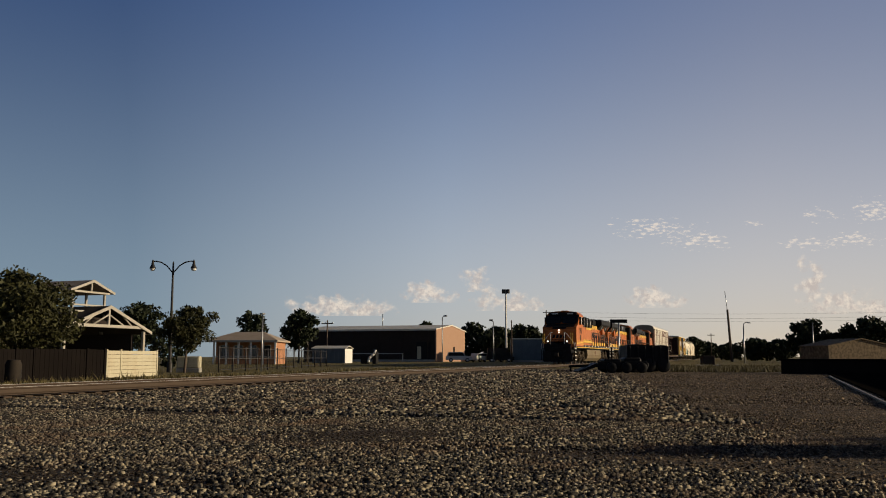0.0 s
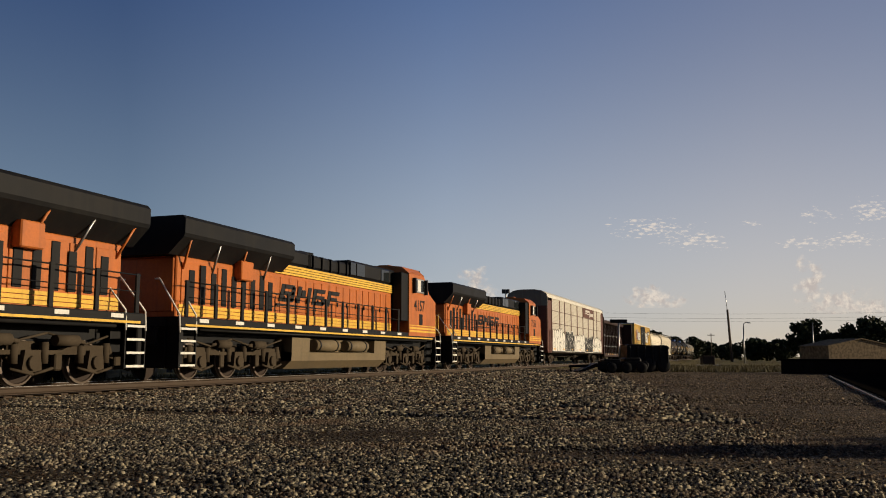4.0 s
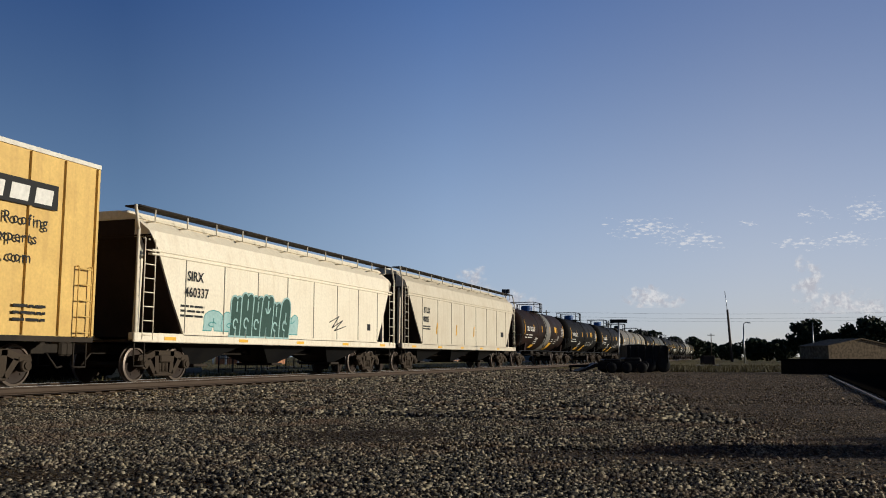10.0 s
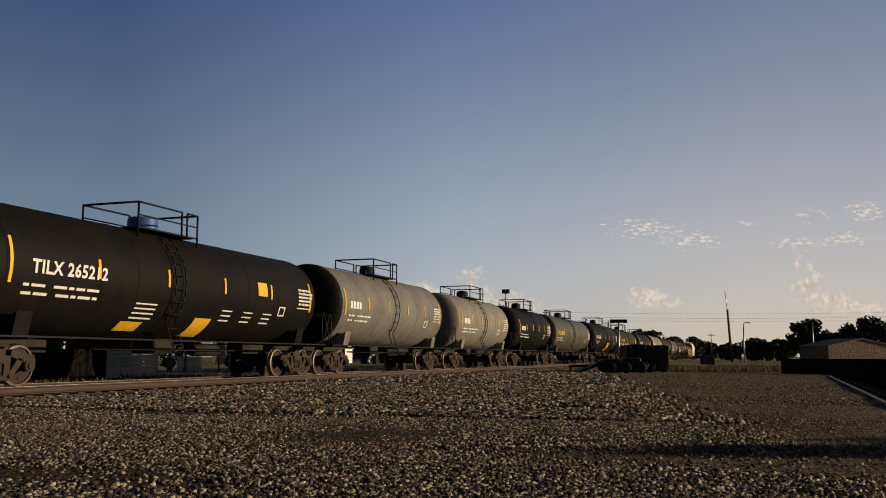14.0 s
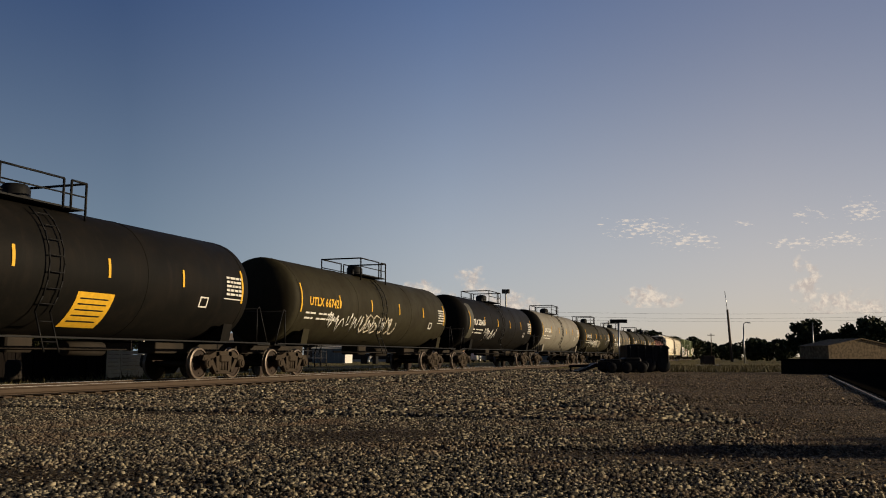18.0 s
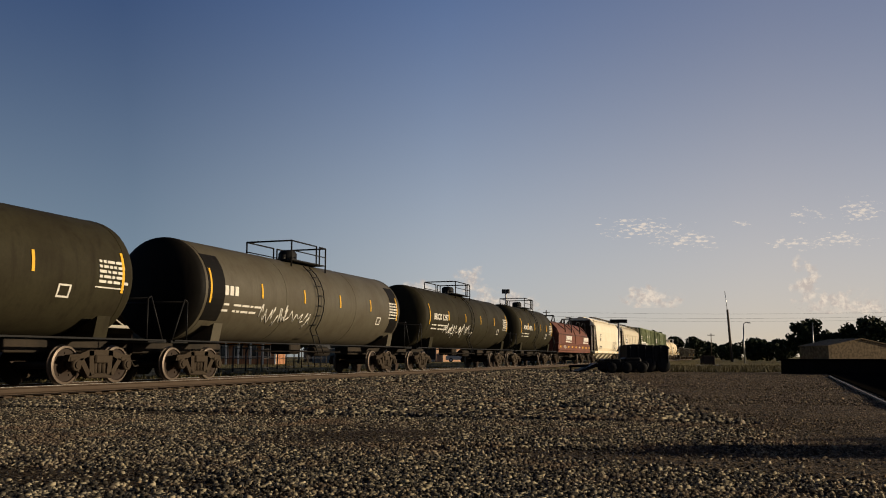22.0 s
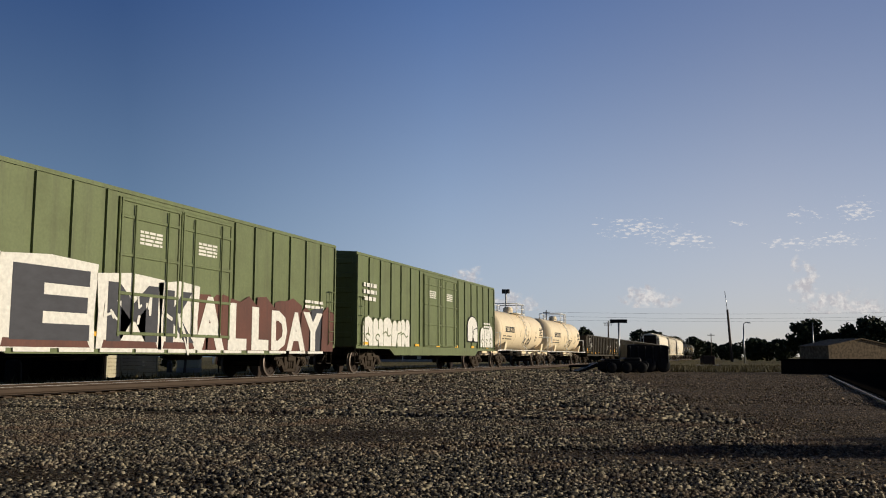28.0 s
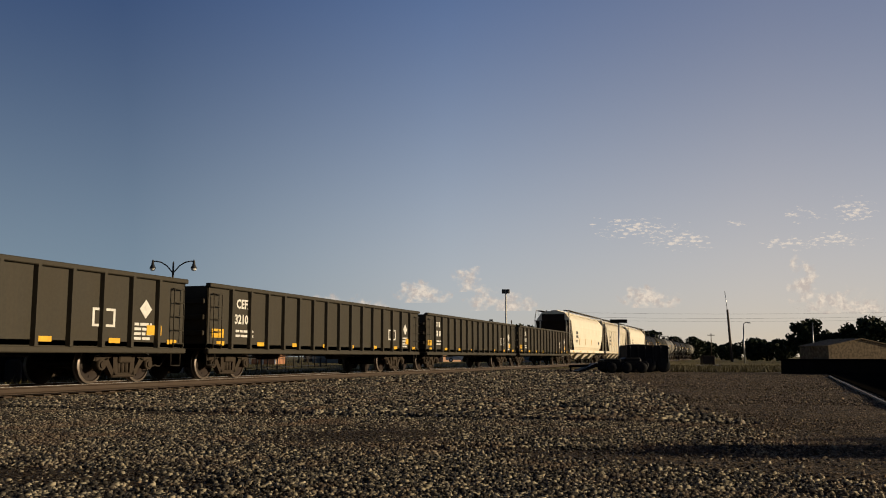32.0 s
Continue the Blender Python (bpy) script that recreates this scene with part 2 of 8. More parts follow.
        return me


def part(name, shape, material, parent=None, label="", m=None):
    """One mesh object under a thing or a part. shape is a Shape or a finished mesh."""
    me = shape if isinstance(shape, bpy.types.Mesh) else shape.mesh(name)
    if not me.materials:
        me.materials.append(material)
    ob = new(name, me)
    if parent is not None:
        ob.parent = parent
    if m is not None:
        ob.matrix_basis = m
    return tagged(ob, label)


def thing(name, label, category, group="", m=None, shape=None, material=None, kind=""):
    """A top-level thing: an Empty at its base, or one mesh."""
    ob = new(name) if shape is None else part(name, shape, material)
    if shape is None:
        ob.empty_display_size = 0.3
    if m is not None:
        ob.matrix_basis = m
    return tagged(ob, label, category, group, kind)


LETTERS = {}


def lettering(text, height, bold=0.0, shear=0.0, spacing=1.0):
    """A flat mesh of built-in letters, standing in the x z plane and reading along +x, with its lower left corner at 0."""
    key = (text, round(height, 3), bold, shear, spacing)
    if key not in LETTERS:
        cu = bpy.data.curves.new("text", "FONT")
        cu.body, cu.size, cu.offset, cu.shear, cu.space_character, cu.resolution_u = text, height / 0.72, bold, shear, spacing, 2
        ob = new("text", cu)
        me = bpy.data.meshes.new_from_object(ob.evaluated_get(bpy.context.evaluated_depsgraph_get()))
        bpy.data.objects.remove(ob)
        LETTERS[key] = me
    return LETTERS[key].copy()


def side_text(name, text, parent, material, x, y, z, height, bold=0.0, shear=0.0, spacing=1.0):
    """Letters on the side that faces +X, reading towards +Y."""
    return part(name, lettering(text, height, bold, shear, spacing), material, parent, m=Matrix.Translation((x, y, z)) @ Euler((radians(90), 0, radians(90))).to_matrix().to_4x4())


def bars_block(shape, x, y, z, rows, width, height, gap=0.6, seed=1, word=0.25):
    """Small writing that cannot be read, as rows of thin bars on the plane x."""
    rnd = random.Random(seed)
    for r in range(rows):
        top = z - r * height * (1 + gap)
        p = y
        while p < y + width - 0.02:
            w = min(word * rnd.uniform(0.5, 1.6), y + width - p)
            shape.box(x - 0.004, x + 0.004, p, p + w, top - height, top)
            p += w + height * 0.7
    return shape
# ---- the plan: lot at z 0, rail head at RAIL, track along Y at TRACK ----
RAIL, TRACK = 0.20, -15.96
SPEED = 20.286
DRIFT = [(0, -0.2), (1, -0.15), (1.5, 1.0), (2, 2.3), (2.5, 2.2), (3, 2.0), (3.5, 1.1), (5.5, 0.47), (6, 0.3), (7, 0.08), (8, 0.05), (8.5, -0.05), (9, -0.38), (9.5, -0.85), (10, -1.45),
         (10.5, -1.05), (11, -0.75), (11.5, -0.45), (12, -0.37), (12.5, -0.22), (13, 0.15), (13.5, 0.2), (14, 0.25), (14.5, 0.45), (16.5, 0.37), (17, 0.25), (18, 0.47), (19, 0.5),
         (20, 0.5), (21, 0.5), (21.5, 0.85), (22, 1.05), (22.5, 1.5), (23, 1.9), (23.5, 2.5), (24, 2.88), (25, 3.65), (25.5, 4.2), (27.5, 5.05), (28, 5.06), (29, 5.25), (30, 6.1), (31, 6.15), (32, 5.95)]
TRAIN = []          # (car, place along the track at 0 s, turned round)
CARS = "cars of the freight train"
ENGINES = "engines of the freight train"


def couple(car, front, rear, turned=False):
    """Puts a car into the train, between two places along the track at 0 s."""
    place = (front + rear) / 2
    car.matrix_basis = pose(TRACK, place, RAIL, 0, 0, 180 if turned else 0)
    TRAIN.append((car, place, turned))
    return car


# ---- running gear ----
MESH = {}


def wheelset_mesh(r):
    key = ("wheelset", r)
    if key not in MESH:
        s = Shape()
        for d in (-1, 1):
            prof = [(0.685, 0.10), (0.69, r + 0.026), (0.715, r + 0.024), (0.73, r), (0.81, r - 0.006), (0.825, r - 0.06), (0.79, r - 0.075), (0.775, 0.19), (0.81, 0.13), (0.84, 0.10)]
            s.lathe([(d * a, b) for a, b in prof], 28, "x")
            for q in range(5):
                a = 2 * math.pi * q / 5
                s.tube((d * 0.775, 0.28 * math.cos(a), 0.28 * math.sin(a)), (d * 0.80, 0.28 * math.cos(a), 0.28 * math.sin(a)), 0.03, 6)
        s.tube((-0.7, 0, 0), (0.7, 0, 0), 0.085, 10)
        s.tube((-1.08, 0, 0), (1.08, 0, 0), 0.07, 10)
        me = s.mesh("wheelset")
        me.materials.append(WHEEL)
        me.materials.append(RIM)
        for face in me.polygons:
            c = face.center
            if abs(c.x) > 0.69 and math.hypot(c.y, c.z) > r - 0.045:
                face.material_index = 1
        MESH[key] = me
    return MESH[key]


def side_frame_mesh(d):
    key = ("side_frame", d)
    if key not in MESH:
        s = Shape()
        x0, x1 = sorted((d * 0.92, d * 1.08))
        up = [(-1.12, 0.55), (-1.05, 0.70), (-0.72, 0.72), (-0.42, 0.82), (0.42, 0.82), (0.72, 0.72), (1.05, 0.70), (1.12, 0.55), (0.95, 0.55), (0.66, 0.57), (0.38, 0.68), (-0.38, 0.68), (-0.66, 0.57), (-0.95, 0.55)]
        s.prism([(a, b) for a, b in up], x0, x1)
        for e in (-1, 1):
            s.prism([(e * 0.78, 0.60), (e * 0.60, 0.62), (e * 0.30, 0.20), (e * 0.46, 0.20)], x0, x1)
            s.prism([(e * 0.42, 0.80), (e * 0.26, 0.80), (e * 0.22, 0.22), (e * 0.38, 0.22)], x0, x1)
            s.tube((d * 0.95, e * 0.89, 0.46), (d * 1.16, e * 0.89, 0.46), 0.135, 12)
            s.tube((d * 1.16, e * 0.89, 0.46), (d * 1.19, e * 0.89, 0.46), 0.085, 8)
            s.box(min(d * 0.93, d * 1.10), max(d * 0.93, d * 1.10), e * 0.89 - 0.17, e * 0.89 + 0.17, 0.54, 0.66, 0.02)
        s.box(x0, x1, -0.44, 0.44, 0.14, 0.26, 0.03)
        for k in (-0.15, 0, 0.15):
            s.tube((d * 1.0, k, 0.25), (d * 1.0, k, 0.52), 0.07, 8)
        s.box(min(d * 0.9, d * 1.14), max(d * 0.9, d * 1.14), -0.24, 0.24, 0.50, 0.70, 0.03)
        me = s.mesh("side_frame")
        me.materials.append(FRAME)
        MESH[key] = me
    return MESH[key]


def truck(car, y):
    """A two-axle truck: bolster, two side frames, two wheelsets."""
    if "bolster" not in MESH:
        MESH["bolster"] = Shape().box(-1.0, 1.0, -0.2, 0.2, 0.5, 0.78, 0.03).tube((0, 0, 0.7), (0, 0, 0.95), 0.2, 10).box(-0.95, 0.95, -0.72, -0.62, 0.34, 0.44).box(-0.95, 0.95, 0.62, 0.72, 0.34, 0.44).mesh("truck")
    t = part("truck", MESH["bolster"], UNDER, car, "dusty steel truck with two axles", Matrix.Translation((0, y, 0)))
    for d in (-1, 1):
        part("side_frame", side_frame_mesh(d), FRAME, t)
    for e in (-1, 1):
        part("wheelset", wheelset_mesh(0.46), WHEEL, t, m=Matrix.Translation((0, e * 0.89, 0.46)))
    return t


def coupler(car, y, d, z=0.84):
    s = Shape().box(-0.11, 0.11, min(y, y + d * 0.75), max(y, y + d * 0.75), z - 0.10, z + 0.12, 0.02)
    e = y + d * 0.72
    s.box(-0.19, 0.19, min(e, e + d * 0.26), max(e, e + d * 0.26), z - 0.17, z + 0.17, 0.05)
    s.bars([(0.25, y, z - 0.1), (0.25, y + d * 0.35, z - 0.45), (0.18, y + d * 0.6, z - 0.42)], 0.025)
    return part("coupler", s, UNDER, car)


def ladder(x, y, z0, z1, width=0.42, step=0.36, r=0.016):
    """Side ladder on the plane x, from y to y + width."""
    s = Shape()
    for k in (0, width):
        s.bars([(x - 0.07, y + k, z0), (x, y + k, z0), (x, y + k, z1), (x - 0.07, y + k, z1)], r)
    z = z0 + 0.1
    while z < z1:
        s.tube((x, y, z), (x, y + width, z), r, 6)
        z += step
    return s


def underframe(car, L, z0=0.80, z1=1.05, w=0.22, gear=True):
    s = Shape().box(-w, w, -L / 2, L / 2, z0, z1, 0.02)
    part("centre_sill", s, UNDER, car)
    if gear:
        b = Shape().tube((0.55, 1.2, 0.75), (0.55, 2.6, 0.75), 0.19, 12).tube((-0.5, -2.2, 0.72), (-0.5, -1.0, 0.72), 0.17, 12)
        b.tube((0.62, -1.4, 0.72), (0.62, 4.0, 0.68), 0.03, 6).tube((0.7, -L * 0.34, 0.62), (0.62, -1.4, 0.70), 0.025, 6)
        part("brake_cylinder", b, UNDER, car)


def end_steps(car, L, x=1.48, z0=0.42, z1=1.0):
    for e in (-1, 1):
        for d in (-1, 1):
            y = e * (L / 2 - 0.30)
            s = Shape().bars([(d * x, y - 0.2, z1), (d * x, y - 0.2, z0), (d * x, y + 0.2, z0), (d * x, y + 0.2, z1)], 0.02)
            part("step", s, UNDER, car)


STROKES = (
    ((-0.8, -1), (-0.75, 0.7), (-0.1, 0.95), (0.5, 0.5), (0.1, 0.05), (-0.5, 0.0), (0.2, -0.2), (0.75, -1)),
    ((0.7, 0.8), (-0.1, 1.0), (-0.7, 0.5), (-0.2, 0.1), (0.5, -0.2), (0.6, -0.75), (-0.1, -1.0), (-0.75, -0.7)),
    ((-0.8, -1), (-0.7, 1), (-0.05, -0.1), (0.65, 1), (0.75, -1)),
    ((-0.75, 0.8), (-0.8, -0.4), (-0.3, -1.0), (0.35, -0.9), (0.7, -0.2), (0.6, 0.95)),
    ((0.75, 0.7), (0.0, 1.0), (-0.7, 0.4), (-0.75, -0.4), (-0.1, -1.0), (0.7, -0.7), (0.6, 0.0), (0.05, -0.05)),
    ((-0.7, -1), (-0.65, 1.0), (-0.6, 0.0), (0.1, 0.15), (0.7, 0.9), (0.1, 0.1), (0.75, -1.0)),
    ((-0.8, 0.9), (0.7, 1.0), (0.0, 0.9), (0.05, 0.0), (-0.1, -0.8), (-0.6, -0.9)),
    ((0.0, 1.0), (0.65, 0.5), (0.7, -0.5), (0.0, -1.0), (-0.65, -0.5), (-0.7, 0.4), (0.0, 1.0)),
    ((0.7, 1.0), (-0.6, 0.9), (-0.7, 0.1), (0.3, 0.1), (-0.7, 0.0), (-0.65, -0.9), (0.75, -1.0)),
    ((-0.9, 0.2), (-0.5, 0.9), (-0.1, 0.0), (0.3, 0.8), (0.6, -0.3), (0.1, -1.0), (-0.5, -0.7)),
)


def bubble_outline(w, h, lobes, lean, grow, bulge, split):
    """The outline of one swollen sprayed letter: lobed top, bulging sides, split foot."""
    r = w / (2 * lobes)
    rv = min(r * 1.15, h * 0.38)
    pts = [(-w / 2 - grow, -grow), (-w / 2 - grow - bulge, h * 0.3)]
    for k in range(lobes):
        c = -w / 2 + r * (2 * k + 1)
        a0, a1 = (180 if k == 0 else 148), (0 if k == lobes - 1 else 32)
        for i in range(7):
            a = radians(a0 + (a1 - a0) * i / 6)
            pts.append((c + (r + grow) * math.cos(a), h - rv + (rv + grow) * math.sin(a)))
    pts += [(w / 2 + grow + bulge, h * 0.3), (w / 2 + grow, -grow)]
    if split:
        pts += [(w * 0.08 - grow * 0.4, -grow), (0.0, h * split - grow), (-w * 0.08 + grow * 0.4, -grow)]
    return [(a + lean * b, b) for a, b in pts]


def graffiti(car, name, x, y0, y1, z0, z1, fill, line, seed, slant=0.0, count=None, label=""):
    """A run of sprayed swollen letters without meaning, each with its outline, fill and inner strokes."""
    rnd = random.Random(seed)
    hgt = z1 - z0
    n = count or max(3, int((y1 - y0) / (hgt * 0.62)))
    w = (y1 - y0) / n
    edge = min(0.055, hgt * 0.05)
    g = None
    for i in range(n):
        ww, hh = w * rnd.uniform(0.98, 1.12), hgt * rnd.uniform(0.86, 1.06)
        lobes = 2 if rnd.random() < 0.5 else 1
        lean, bulge, split = slant + rnd.uniform(-0.06, 0.06), rnd.uniform(-0.04, 0.07) * w, rnd.choice((0, 0.2, 0.28))
        base = x + 0.0045 * (i % 2)
        put = lambda pts: [(y0 + w * (i + 0.5) + a, z0 + b) for a, b in pts]
        g = part(name, Shape().prism(put(bubble_outline(ww, hh, lobes, lean, edge, bulge, split)), x - 0.004, base), line, car, label)
        part("letter_fill", Shape().prism(put(bubble_outline(ww, hh, lobes, lean, 0.0, bulge, split)), x - 0.004, base + 0.003), fill, g)
        top = base + 0.0034
        runs = [[(0.0, hh * 0.62), (0.01, hh * 0.5), (-0.02, hh * 0.36)]] if lobes == 1 else [[(0.0, hh * 0.86), (0.0, hh * 0.62)]]
        kind = rnd.randrange(4)
        if kind == 0:
            runs.append([(ww * 0.2 * math.cos(q) - ww * 0.05, hh * 0.3 + hh * 0.12 * math.sin(q)) for q in (0.4 + 0.75 * k for k in range(7))])
        elif kind == 1:
            runs.append([(-ww * 0.48, hh * 0.42), (-ww * 0.15, hh * 0.5), (ww * 0.12, hh * 0.34), (ww * 0.3, hh * 0.40)])
        elif kind == 2:
            runs.append([(ww * 0.46, hh * 0.55), (ww * 0.12, hh * 0.48), (ww * 0.02, hh * 0.2), (ww * 0.1, hh * 0.02)])
        else:
            runs.append([(-ww * 0.22, hh * 0.68), (-ww * 0.08, hh * 0.58), (ww * 0.1, hh * 0.58), (ww * 0.24, hh * 0.7)])
        for run in runs:
            part("letter_stroke", Shape().ribbon(put([(a + lean * b, b) for a, b in run]), edge * 0.5, top), line, g)
    return g


# ---- engines ----
ENG = 22.0


def pair(d, a, b):
    """Two side positions on the side d, in order."""
    return sorted((d * a, d * b))


def engine(number, seen, lit):
    """A six-axle diesel engine, orange with a black top; its cab is towards -y. seen: the side (+1, -1) that faces the lot; lit: lamps on."""
    car = thing("diesel_locomotive", "orange and black six-axle diesel locomotive with yellow stripes on the rails", "locomotive", ENGINES)
    L = ENG
    part("frame_deck", Shape().box(-1.50, 1.50, -L / 2 + 1.2, L / 2 - 0.4, 1.46, 1.74, 0.02).box(-0.8, 0.8, -L / 2 + 0.6, L / 2 - 0.3, 0.95, 1.46, 0.03), BLACK, car)
    for d in (-1, 1):
        part("sill_stripe", Shape().box(*pair(d, 1.49, 1.512), -9.6, 10.4, 1.48, 1.54), YELLOW, car, "yellow stripe along the sill")
        for k in range(11):
            part("sill_reflector", Shape().box(*pair(d, 1.49, 1.516), -9.2 + k * 1.85, -8.75 + k * 1.85, 1.60, 1.70), MARKW, car)
    # hood with doors, panel seams and latches
    hood = Shape().box(-1.02, 1.02, -5.5, 10.2, 1.74, 3.46, 0.03)
    for d in (-1, 1):
        for i in range(16):
            y = -5.4 + i * 0.62
            hood.box(*pair(d, 1.01, 1.045), y, y + 0.55, 2.14, 3.34, 0.012)
        for i in range(6):
            hood.box(*pair(d, 1.01, 1.05), 4.75 + i * 0.9, 5.5 + i * 0.9, 2.1, 3.3, 0.012)
    part("long_hood", hood, ORANGE, car, "orange long hood with doors")
    for d in (-1, 1):
        lo, hi = Shape(), Shape()
        for k in range(4):
            hi.box(*pair(d, 1.02, 1.056), -6.1, 4.85, 3.46 + k * 0.09, 3.53 + k * 0.09)
        for k in range(3):
            lo.box(*pair(d, 1.03, 1.06), -5.4, 10.1, 1.80 + k * 0.11, 1.89 + k * 0.11)
        part("upper_stripe", hi, YELLOW, car, "yellow striped band under the hood roof")
        part("lower_stripe", lo, YELLOW, car, "yellow striped band over the walkway")
        for k in range(12):
            part("latch", Shape().box(*pair(d, 1.04, 1.075), -5.0 + k * 0.83, -4.9 + k * 0.83, 2.55, 2.72, 0.01), BLACK, car)
    part("hood_cornice", Shape().box(-1.03, 1.03, -6.1, 4.9, 3.45, 3.84, 0.02), BLACK, car)
    roof = Shape().box(-1.0, 1.0, -6.2, -1.2, 3.84, 4.52, 0.10).box(-0.98, 0.98, -1.2, 2.2, 3.84, 4.36, 0.08).box(-0.95, 0.95, 2.2, 4.6, 3.84, 4.42, 0.10)
    part("hood_roof", roof, BLACK, car, "black stepped hood roof")
    part("exhaust_stack", Shape().tube((0.1, 0.6, 4.3), (0.1, 0.6, 4.62), 0.34, 14), BLACK, car)
    part("air_horn", Shape().box(-0.5, 0.5, 1.3, 2.0, 4.3, 4.55, 0.06), BLACK, car)
    for i in range(5):
        part("roof_seam", Shape().box(-1.05, 1.05, -0.9 + i * 0.72, -0.84 + i * 0.72, 3.84, 4.34, 0.01), BLACK, car)
    wing = Shape().prism([(-1.02, 3.46), (1.02, 3.46), (1.50, 3.92), (1.54, 4.02), (1.54, 4.42), (1.44, 4.52), (-1.44, 4.52), (-1.54, 4.42), (-1.54, 4.02), (-1.50, 3.92)], 4.4, 10.6, "y")
    part("radiator_wing", wing, BLACK, car, "black overhanging radiator wing")
    for y in (6.2, 8.6):
        part("radiator_fan", Shape().tube((0, y, 4.5), (0, y, 4.6), 0.75, 20), BLACK, car)
    for d in (-1, 1):
        for k in range(4):
            part("radiator_strut", Shape().tube((d * 1.04, 5.6 + k * 1.45, 3.1), (d * 1.44, 5.8 + k * 1.45, 3.92), 0.035, 6), ORANGE if k % 2 else STEEL, car)
        for k in range(9):
            y = 5.0 + k * 0.55
            part("louvre_panel", Shape().box(*pair(d, 1.04, 1.075), y, y + 0.27, 2.15, 3.1 + 0.18 * (k % 2), 0.01), BLACK, car)
        part("hood_box", Shape().box(*pair(d, 1.0, 1.3), 6.6, 7.3, 3.0, 3.6, 0.03), ORANGE, car)
    for k, (y, w) in enumerate(((-5.2, 0.85), (-2.6, 0.8), (-1.7, 0.5))):
        for d in (-1, 1):
            part("hood_vent", Shape().box(*pair(d, 0.99, 1.03), y, y + w, 3.92, 4.42, 0.01), GLASS, car, "dark screened vent")
    # wide equipment cabinet on one side only, open stair recess on the other
    part("equipment_cabinet", Shape().box(0.9, 1.46, -6.6, -1.5, 1.74, 3.44, 0.03), ORANGE, car, "flush orange equipment cabinet")
    part("cabinet_stripe", Shape().box(1.455, 1.475, -6.6, -1.5, 1.98, 2.26).box(1.455, 1.475, -4.6, -1.5, 3.22, 3.42), YELLOW, car)
    part("cabinet_rail", Shape().box(1.47, 1.49, -6.6, -1.5, 2.20, 2.23).box(1.47, 1.49, -6.6, -1.5, 1.95, 1.98), BLACK, car)
    part("cabinet_window", Shape().box(*pair(seen, 1.515, 1.54), -8.15, -7.72, 2.12, 2.62, 0.02), BLACK, car)
    for k in range(6):
        y = -6.4 + k * 0.85
        part("roof_box", Shape().box(0.7, 1.42, y, y + (0.62 if k % 2 else 0.5), 3.44, 4.38 - 0.12 * (k % 3), 0.03), BLACK, car)
        part("roof_pipe", Shape().tube((1.45, y + 0.7, 3.3 - 0.1 * (k % 2)), (1.45, y + 0.7, 4.35), 0.045, 6), BLACK if k % 2 else STEEL, car)
    part("stair_recess", Shape().box(-1.47, -1.0, -6.5, -5.6, 2.25, 4.4, 0.02), BLACK, car, "dark doorway recess behind the cab")
    # cab: side walls run down to the nose, the windscreen leans back
    side = [(-10.0, 1.60), (-6.4, 1.60), (-6.4, 4.44), (-8.35, 4.44), (-9.1, 3.62), (-10.0, 3.28)]
    cab = Shape().prism(side, -1.52, 1.52)
    cabp = part("cab", cab, ORANGE, car, "orange crew cab and nose sides")
    # added black panel darkens the slope in place of shade
    part("anti_glare_panel", Shape().prism([(-9.98, 3.292), (-9.1, 3.625), (-9.1, 3.633), (-9.98, 3.30)], -1.3, 1.3), BLACK, cabp, "black panel for the shade before the windscreen")
    part("cab_roof", Shape().prism([(-1.53, 4.43), (1.53, 4.43), (1.20, 4.72), (0.5, 4.80), (-0.5, 4.80), (-1.20, 4.72)], -8.42, -6.3, "y").box(-0.3, 0.3, -7.6, -7.0, 4.78, 4.90, 0.03), ORANGE, cabp)
    part("window_mask", Shape().prism([(-9.12, 3.52), (-9.17, 3.52), (-8.40, 4.44), (-8.34, 4.44)], -1.50, 1.50).box(-1.3, 1.3, -8.47, -8.38, 4.43, 4.70, 0.03), BLACK, cabp, "black surround of the windscreen")
    nose = Shape().loft([[(-0.78, -10.22, 1.50), (0.78, -10.22, 1.50), (0.78, -10.20, 2.98), (0.62, -10.18, 3.12), (-0.62, -10.18, 3.12), (-0.78, -10.20, 2.98)],
                         [(-1.515, -9.99, 1.50), (1.515, -9.99, 1.50), (1.515, -9.99, 3.18), (1.3, -9.98, 3.275), (-1.3, -9.98, 3.275), (-1.515, -9.99, 3.18)]])
    part("nose", nose, ORANGE, car, "orange blunt nose")
    # owner's sign and low plate, added in black to deepen the nose's shade
    ns = Shape()
    for k in range(4):
        a = -0.62 + k * 0.32
        ns.prism([(a, 2.30), (a + 0.22, 2.30), (a + 0.30, 2.62), (a + 0.08, 2.62)], -10.252, -10.225, "y")
    ns.prism([(-0.74, 2.12), (0.70, 2.12), (0.76, 2.20), (-0.60, 2.20)], -10.252, -10.225, "y").box(-0.78, 0.78, -10.245, -10.222, 1.52, 2.02)
    part("nose_sign", ns, MARKK, car, "black owner's sign and low plate added to darken the shaded nose")
    for d in (-1, 1):
        fr = part("side_window", Shape().box(*pair(d, 1.51, 1.545), -8.35, -7.0, 3.60, 4.26, 0.02), STEEL, cabp)
        for k in range(3):
            part("pane", Shape().box(*pair(d, 1.53, 1.556), -8.28 + k * 0.44, -7.9 + k * 0.44, 3.67, 4.19), GLASS if k != 1 else MARKW, fr)
        part("cab_stripe", Shape().box(*pair(d, 1.515, 1.535), -9.95, -6.45, 1.78, 1.86).box(*pair(d, 1.515, 1.535), -9.95, -6.45, 1.92, 2.0).box(*pair(d, 1.515, 1.535), -9.95, -6.45, 2.06, 2.10), YELLOW, cabp, "yellow stripes low on the cab")
